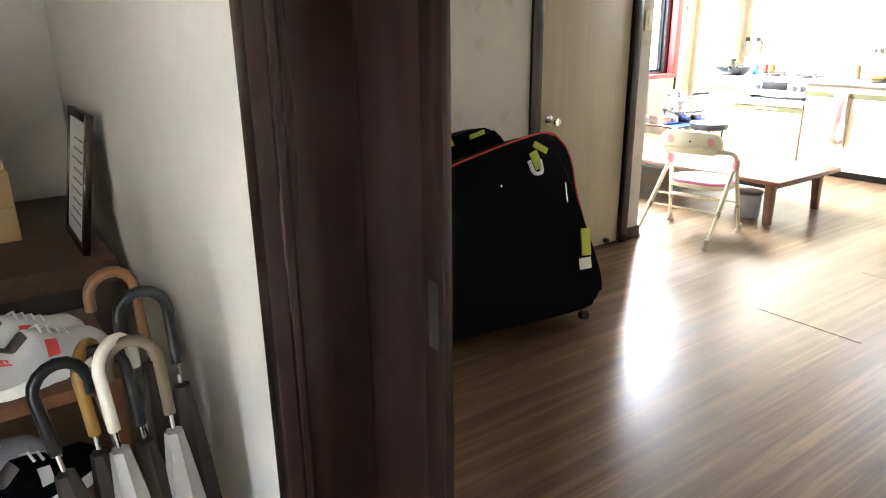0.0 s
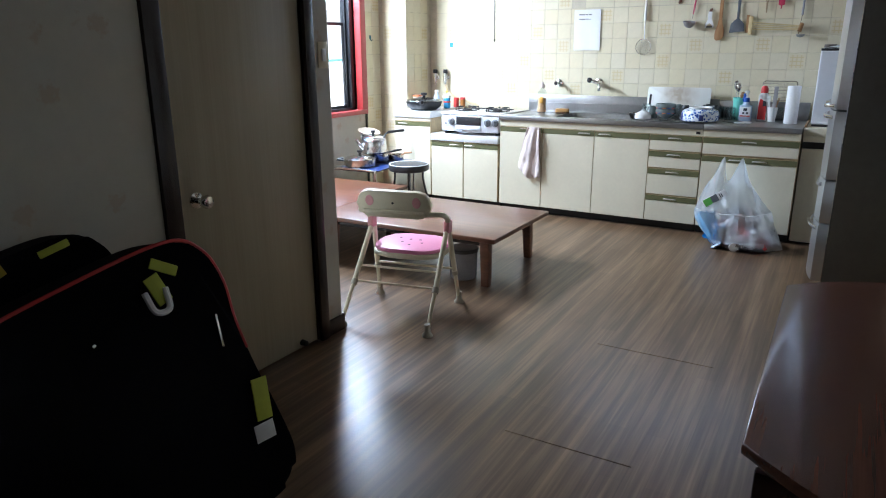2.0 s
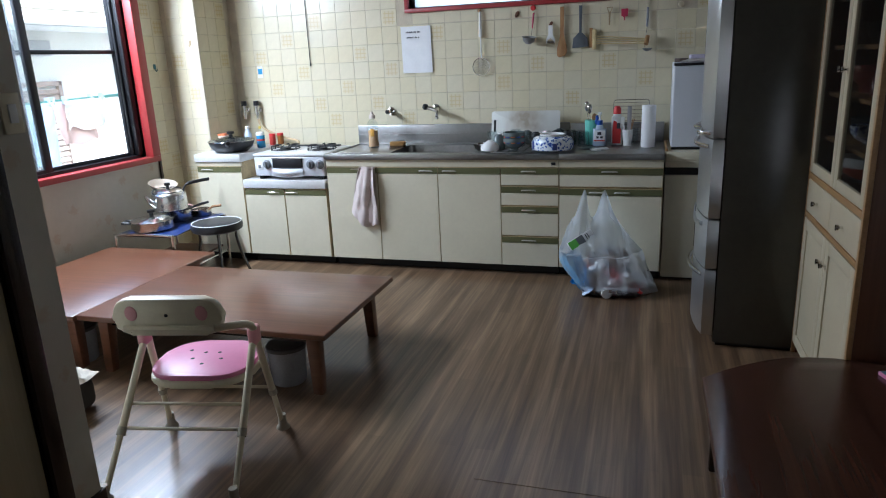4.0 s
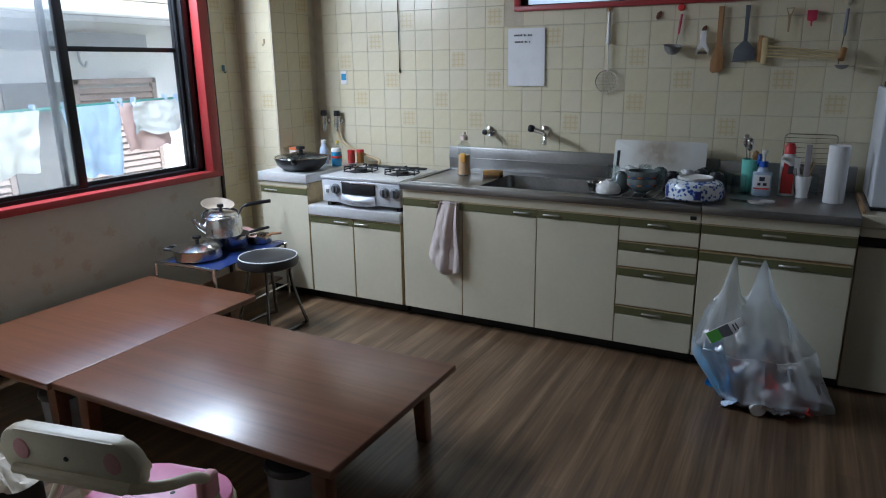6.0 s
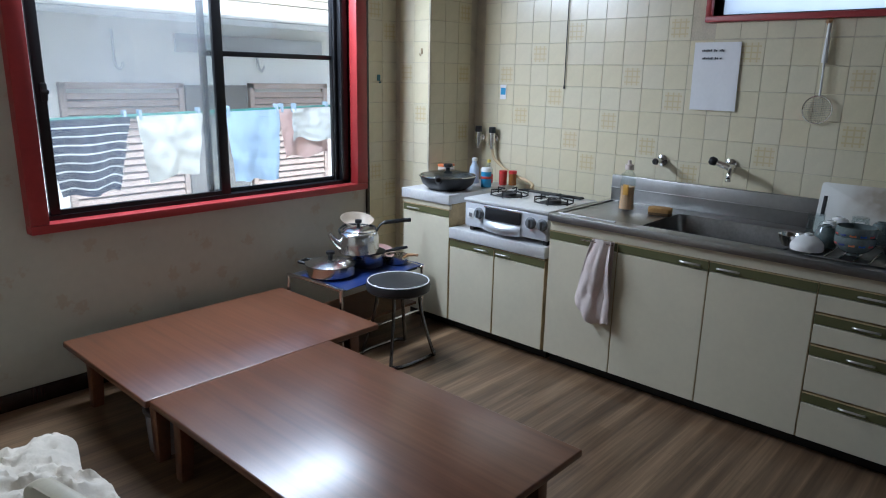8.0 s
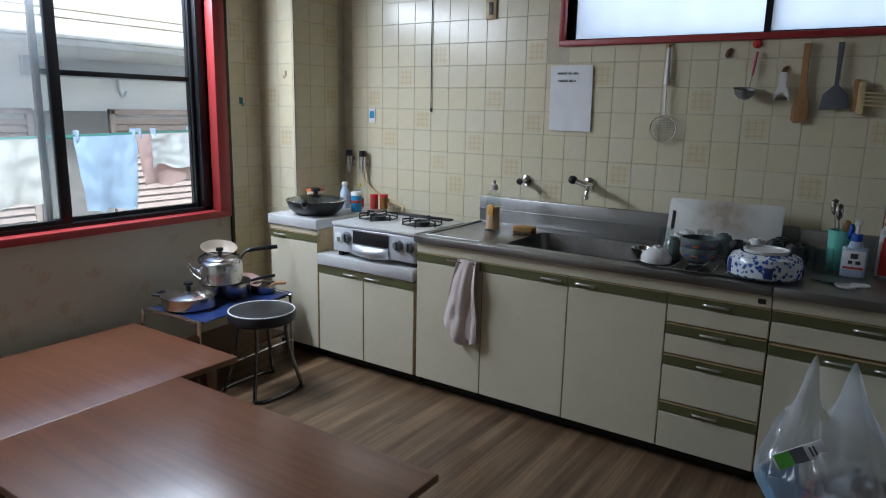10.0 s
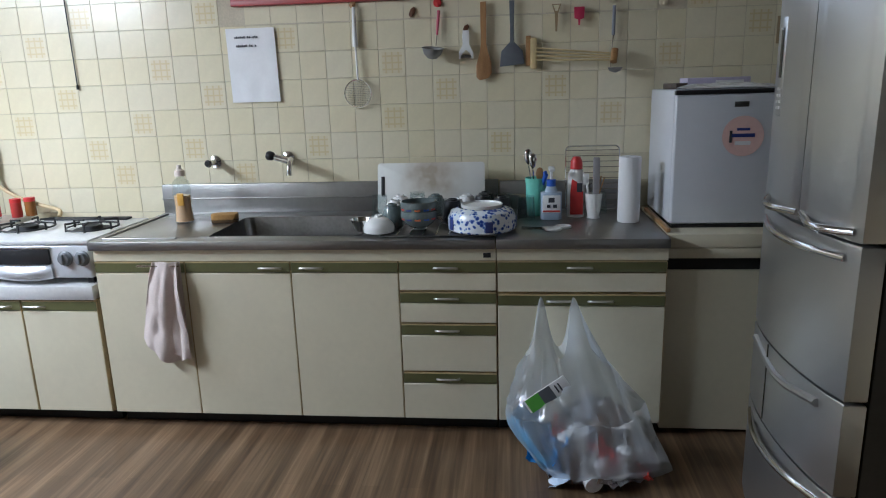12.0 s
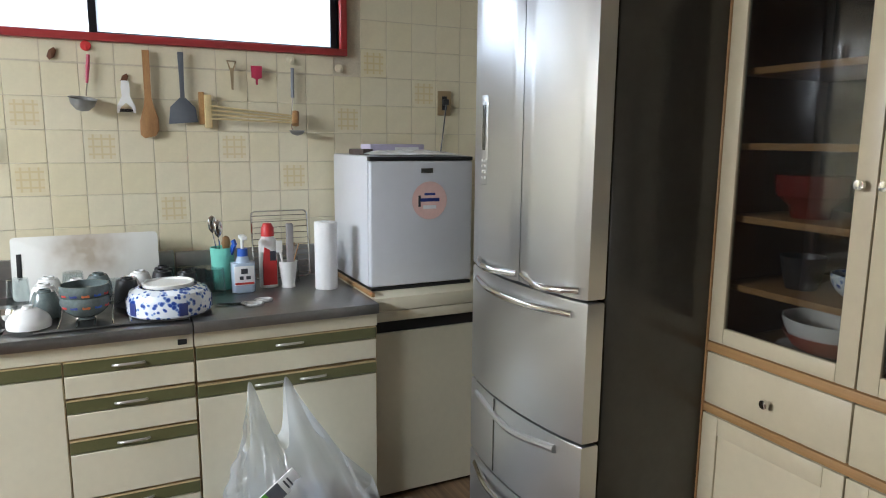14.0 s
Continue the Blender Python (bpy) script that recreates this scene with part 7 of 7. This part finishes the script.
ZR = GZ + 0.8155
shoe("white sneaker with a red heel on the shoe rack", pose(0.335, 1.44, ZR, 0, 0, 22), "shoe_white", "bright_red", "red-heeled sneakers")
shoe("white sneaker with a red heel on the shoe rack", pose(0.37, 1.325, ZR, 0, 0, 26), "shoe_white", "bright_red", "red-heeled sneakers")
shoe("black canvas sneaker with a white sole", pose(0.305, 1.16, GZ + 0.6205, 0, 0, 30), "nylon", "white", "dark sneakers")
shoe("grey sneaker with white laces", pose(0.205, 1.28, GZ + 0.6205, 0, 0, 20), "smoky", "white", "dark sneakers")
us = thing("umbrella_stand", "black open umbrella stand", "umbrella stand", pose(0.525, 1.07, GZ))
part("tray", Geo().box(-0.12, 0.13, -0.13, 0.15, 0, 0.03, 0.006), "black", us)
part("hoop", Geo().tube([(x, y, 0.42) for x, y in ((-0.12, -0.13), (0.13, -0.13), (0.13, 0.15), (-0.12, 0.15))], 0.007, 8, True), "black", us)
for x in (-0.12, 0.13):
    for y in (-0.13, 0.15):
        part("post", Geo().tube([(x, y, 0.025), (x, y, 0.42)], 0.006, 8), "black", us)


def umbrella(label, x, y, tx, ty, h, handle_mat, canopy, turn, film=False):
    ob = thing("umbrella", label, "umbrella", pose(x, y, GZ + 0.035), "umbrellas in the stand")
    a = radians(turn)
    top = Vector((tx, ty, h))
    d = top.normalized()
    hook = Vector((math.cos(a), math.sin(a), 0))
    pts = [top - d * 0.12, top - d * 0.06, top]
    for i in range(1, 9):
        t = math.pi * i / 8
        pts.append(top + hook * 0.045 * (1 - math.cos(t)) + Vector((0, 0, 1)) * 0.045 * math.sin(t))
    pts.append(pts[-1] - Vector((0, 0, 0.03)))
    part("handle", Geo().tube(pts, 0.0115, 10), handle_mat, ob)
    n = 12
    radii = [0.008 + 0.034 * math.sin(math.pi * (0.12 + 0.80 * i / n)) for i in range(n + 1)]
    g = Geo().tube([d * (h * 0.80 * i / n + 0.02) for i in range(n + 1)], radii, 14)
    for v in g.bm.verts:
        k = 1 + 0.16 * math.sin(math.atan2(v.co.y - d.y * v.co.z, v.co.x - d.x * v.co.z) * 7)
        c = d * v.co.dot(d)
        v.co = c + (v.co - c) * k
    part("canopy", g, canopy, ob)
    part("shaft", Geo().tube([d * h * 0.78, top - d * 0.115], 0.005, 8), "chrome", ob)
    return ob



def stood(label, foot, top, handle_mat, canopy, turn):
    """An umbrella from its foot in the tray to the top of its straight grip."""
    umbrella(label, foot[0] + 0.035, foot[1], top[0] - foot[0], top[1] - foot[1], top[2] - GZ - 0.012, handle_mat, canopy, turn)


stood("black umbrella with a curved black handle", (0.41, 0.99), (0.29, 1.01, 0.75), "black_handle", "brown_cloth", 15)
stood("umbrella with a honey-coloured curved handle", (0.43, 1.03), (0.365, 1.035, 0.75), "honey", "brown_cloth", 60)
stood("clear plastic umbrella with an ivory handle", (0.46, 1.00), (0.395, 1.00, 0.765), "bone", "grey_film", 40)
stood("dark umbrella with a brown handle", (0.50, 1.02), (0.445, 1.03, 0.745), "black_handle", "brown_cloth", 150)
stood("clear plastic umbrella with a tan handle", (0.54, 1.01), (0.50, 1.01, 0.76), "olive_handle", "grey_film", 165)
stood("black umbrella with a curved black handle", (0.57, 1.08), (0.545, 1.09, 0.825), "black_handle", "brown_cloth", 175)
stood("umbrella with a brown cane handle", (0.55, 1.17), (0.515, 1.24, 0.83), "cane", "brown_cloth", 185)

# ---- outside the large window ----
tagged(part("ground", Geo().box(-300, 300, YN + 0.16, 600, -0.62, -0.5), "plaster"), "pale concrete ground outside", "ground", kind="structure")
tagged(part("ground_entrance", Geo().box(-300, -1.43, -300, YN + 0.15, -0.62, -0.26), "plaster"), "pale concrete ground before the entrance", "ground", kind="structure")
nb = thing("neighbour_house", "white rendered house with louvred shutters and a tiled eave", "house")
NY = 7.0
C("render_white", (0.78, 0.77, 0.74), 0.9, vary=0.05, scale=2), C("shutter_brown", (0.36, 0.28, 0.24), 0.6, vary=0.1), C("eave_grey", (0.50, 0.52, 0.54), 0.7), C("roof_tan", (0.52, 0.47, 0.38), 0.8, vary=0.15)
part("wall", Geo().box(0.5, 14, NY, NY + 0.3, -0.5, 2.6), "render_white", nb)
part("eave", Geo().box(0.5, 14, NY - 0.62, NY + 0.1, 1.98, 2.06, 0.004), "eave_grey", nb)
part("gutter", Geo().box(0.5, 14, NY - 0.74, NY - 0.62, 1.99, 2.10, 0.02, 3), "white", nb, "white half-round gutter")
rf = Geo()
rf.sheet(lambda u, v: Vector((0.5 + 13.5 * u, NY - 0.66 + 3.0 * v, 2.11 + 0.9 * v)), 2, 2, 0.04)
roof = part("roof", rf, "roof_tan", nb)
for i in range(7):
    part("batten", Geo().box(0.5, 14, NY - 0.60 + 0.36 * i, NY - 0.57 + 0.36 * i, 2.14 + 0.108 * i, 2.175 + 0.108 * i), "roof_tan", roof)
for x0, x1 in ((5.78, 6.80), (7.46, 8.38)):
    sh = part("shutter", Geo().box(x0, x0 + 0.05, NY - 0.05, NY, -0.2, 1.46, 0.004).box(x1 - 0.05, x1, NY - 0.05, NY, -0.2, 1.46, 0.004).box(x0, x1, NY - 0.05, NY, 1.41, 1.46, 0.004).box(x0, x1, NY - 0.05, NY, -0.2, -0.15, 0.004), "shutter_brown", nb)
    for i in range(25):
        z = -0.12 + 0.061 * i
        part("slat", Geo().box(x0 + 0.05, x1 - 0.05, -0.022, 0.0, -0.026, 0.026, m=pose(0, NY - 0.012, z, -24, 0, 0)), "shutter_brown", sh)
part("window_dark", Geo().box(6.82, 7.44, NY - 0.03, NY, 0.1, 1.44), C("dim_glass", (0.20, 0.19, 0.18), 0.2), nb)
part("vent_window", Geo().box(6.76, 8.34, NY - 0.03, NY, 1.72, 1.88, 0.004), C("vent_grey", (0.42, 0.43, 0.45), 0.4), nb)
for x in (6.23, 7.57):
    part("pipe_hook", Geo().tube(smooth_path([(x, NY - 0.02, 1.88 if x < 7 else 1.72), (x, NY - 0.04, 1.62), (x + 0.03, NY - 0.05, 1.57), (x + 0.06, NY - 0.05, 1.62)], 5), 0.012, 8), "eave_grey", nb)
lp = thing("laundry_pole", "green laundry pole on two posts outside the window", "laundry pole")
part("pole", Geo().tube([(3.6, 5.5, 1.235), (8.4, 5.5, 1.335)], 0.015, 10), C("pole_green", (0.06, 0.25, 0.20), 0.4), lp)
for x, z in ((3.7, 1.222), (8.3, 1.32)):
    part("post", Geo().tube([(x, 5.5, -0.5), (x, 5.5, z)], 0.02, 8), "eave_grey", lp)


def laundry(label, x0, x1, h, m0, taper, seed, stripe=None, dy=0.0):
    ob = thing("laundry", label, "clothes", pose(0, 5.5 + dy, 0), "hanging laundry")
    w = x1 - x0

    def pt(u, v):
        x = x0 + w * (u + (0.5 - u) * taper * v)
        z = 1.25 + 0.0208 * (x - 4.3) - (h + 0.05 * noise.noise(Vector((u * 3, seed, 1)))) * v
        return Vector((x, -0.02 + 0.035 * math.sin(u * 8 + seed) * v + 0.02 * noise.noise(Vector((u * 7, v * 5, seed))), z))
    part("cloth", Geo().sheet(pt, 22, 18, 0.003), m0, ob)
    if stripe:
        for k in range(8):
            v0 = 0.09 + 0.115 * k
            part("stripe", Geo().sheet(lambda u, v: pt(u, v0 + 0.022 * v) + Vector((0, -0.006, 0)), 22, 1, 0.001), stripe, ob)
    for px in (x0 + 0.06 * w, x1 - 0.06 * w):
        part("peg", Geo().box(px - 0.008, px + 0.008, -0.03, 0.02, 1.225 + 0.0208 * (px - 4.3), 1.29 + 0.0208 * (px - 4.3), 0.002), "pale_blue", ob)


C("cotton_white", (0.90, 0.90, 0.88), 0.95, bump=0.2), C("cotton_cream", (0.86, 0.82, 0.72), 0.95, bump=0.2), C("cotton_blue", (0.55, 0.70, 0.90), 0.95, bump=0.2), C("cotton_navy", (0.035, 0.045, 0.085), 0.95, bump=0.2)
laundry("navy shirt with white stripes on the line", 5.16, 5.68, 0.46, "cotton_navy", 0.35, 1.0, "cotton_white")
laundry("cream trousers on the line", 5.72, 6.17, 0.42, "cotton_cream", 0.3, 2.3)
laundry("light blue towel on the line", 6.34, 6.79, 0.50, "cotton_blue", 0.25, 3.1)
laundry("pale pink cloth on the line", 6.78, 7.25, 0.36, "palepink", 0.1, 5.0)
laundry("white towel on the line", 6.86, 7.32, 0.24, "cotton_white", 0.0, 6.0, None, -0.05)

# ---- tiles ----
P = 0.1305
DECOR = {(0, 0), (-2, 2), (0, 3), (-3, 4), (-1, 5), (1, 6), (-4, 6), (4, 5), (7, 2), (9, 3), (7, 4), (11, 5), (13, 3), (15, 4), (17, 2), (18, 0), (20, 1), (5, 0), (3, 1), (-5, 0), (-7, 1), (-6, 3), (-8, 4), (-9, 2), (-5, 5)}


def tile_mesh(name, material, gap=0.0021, t=0.006):
    g = Geo().box(-t, 0, -P / 2 + gap / 2, P / 2 - gap / 2, -P / 2 + gap / 2, P / 2 - gap / 2, 0.0016, 1)
    return finish(name, g, material)


tile_plain, tile_decor = tile_mesh("tile", "tile"), tile_mesh("tile", "decor")
HALF = P / 2 - 0.00175


def lay(parent, me, m):
    ob = new("tile", me)
    ob.parent = parent
    ob.matrix_basis = m
    return ob


def fits(y, z):
    return y - HALF > YS and not (y + HALF > HY0 - 0.03 and y - HALF < HY1 + 0.03 and z + HALF > HZ0 - 0.03 and z - HALF < HZ1 + 0.03)


rest = Geo()
rn = random.Random(12)
for c in range(-11, 25):
    for r in range(-4, 9):
        y, z = 2.787 - P * c, 1.842 - P * r
        if y + HALF > 4.236 or z - HALF < 0.70 or z + HALF > TOP or not fits(y, z):
            continue
        tilt = (rn.uniform(-0.18, 0.18), rn.uniform(-0.18, 0.18))
        near_view = y > 0.0 and 0.9 < z < 2.05
        if near_view:
            lay(wall_east, tile_decor if (c, r) in DECOR else tile_plain, pose(XE + 0.004, y, z, 0, tilt[0], tilt[1]))
        else:
            rest.box(XE - 0.002, XE + 0.0038, y - HALF, y + HALF, z - HALF, z + HALF)
# cut tiles round the high window
for c in range(-11, 25):
    y = 2.787 - P * c
    if HY0 - 0.03 < y < HY1 + 0.03:
        rest.box(XE - 0.002, XE + 0.0038, y - HALF, y + HALF, 1.782, 1.862) if not fits(y, 1.842) else None
tagged(part("tile", rest, "tile", wall_east), kind="stuff")
for k in range(18):
    z = 1.842 + 4 * P - P * k
    if z + HALF > TOP or z - HALF < 0.02:
        continue
    for i in range(2):
        lay(wall_tiled, tile_decor if (i * 5 + k * 3) % 8 == 1 else tile_plain, pose(6.905 + P * i, YN + 0.004, z, 0, rn.uniform(-0.3, 0.3), 90))
    for i in range(2):
        lay(pillar, tile_decor if (i * 3 + k * 5 + 2) % 7 == 0 else tile_plain, pose(7.095, 4.308 + P * i, z, 0, rn.uniform(-0.3, 0.3), rn.uniform(-0.3, 0.3)))
    for i in range(3):
        lay(pillar, tile_decor if (i * 4 + k * 3 + 1) % 9 == 0 else tile_plain, pose(7.165 + P * i, 4.235, z, 0, rn.uniform(-0.3, 0.3), 90))

h = thing("hook", "small metal hook on the tiled column", "hook", pose(7.088, 4.30, 1.70))
part("hook", Geo().tube(smooth_path([(0, 0, 0.03), (-0.006, 0, 0.0), (-0.016, 0, -0.012), (-0.022, 0, 0.004)], 4), 0.003, 6).box(-0.003, 0, -0.008, 0.008, 0.0, 0.035, 0.001), "aged_brass", h)
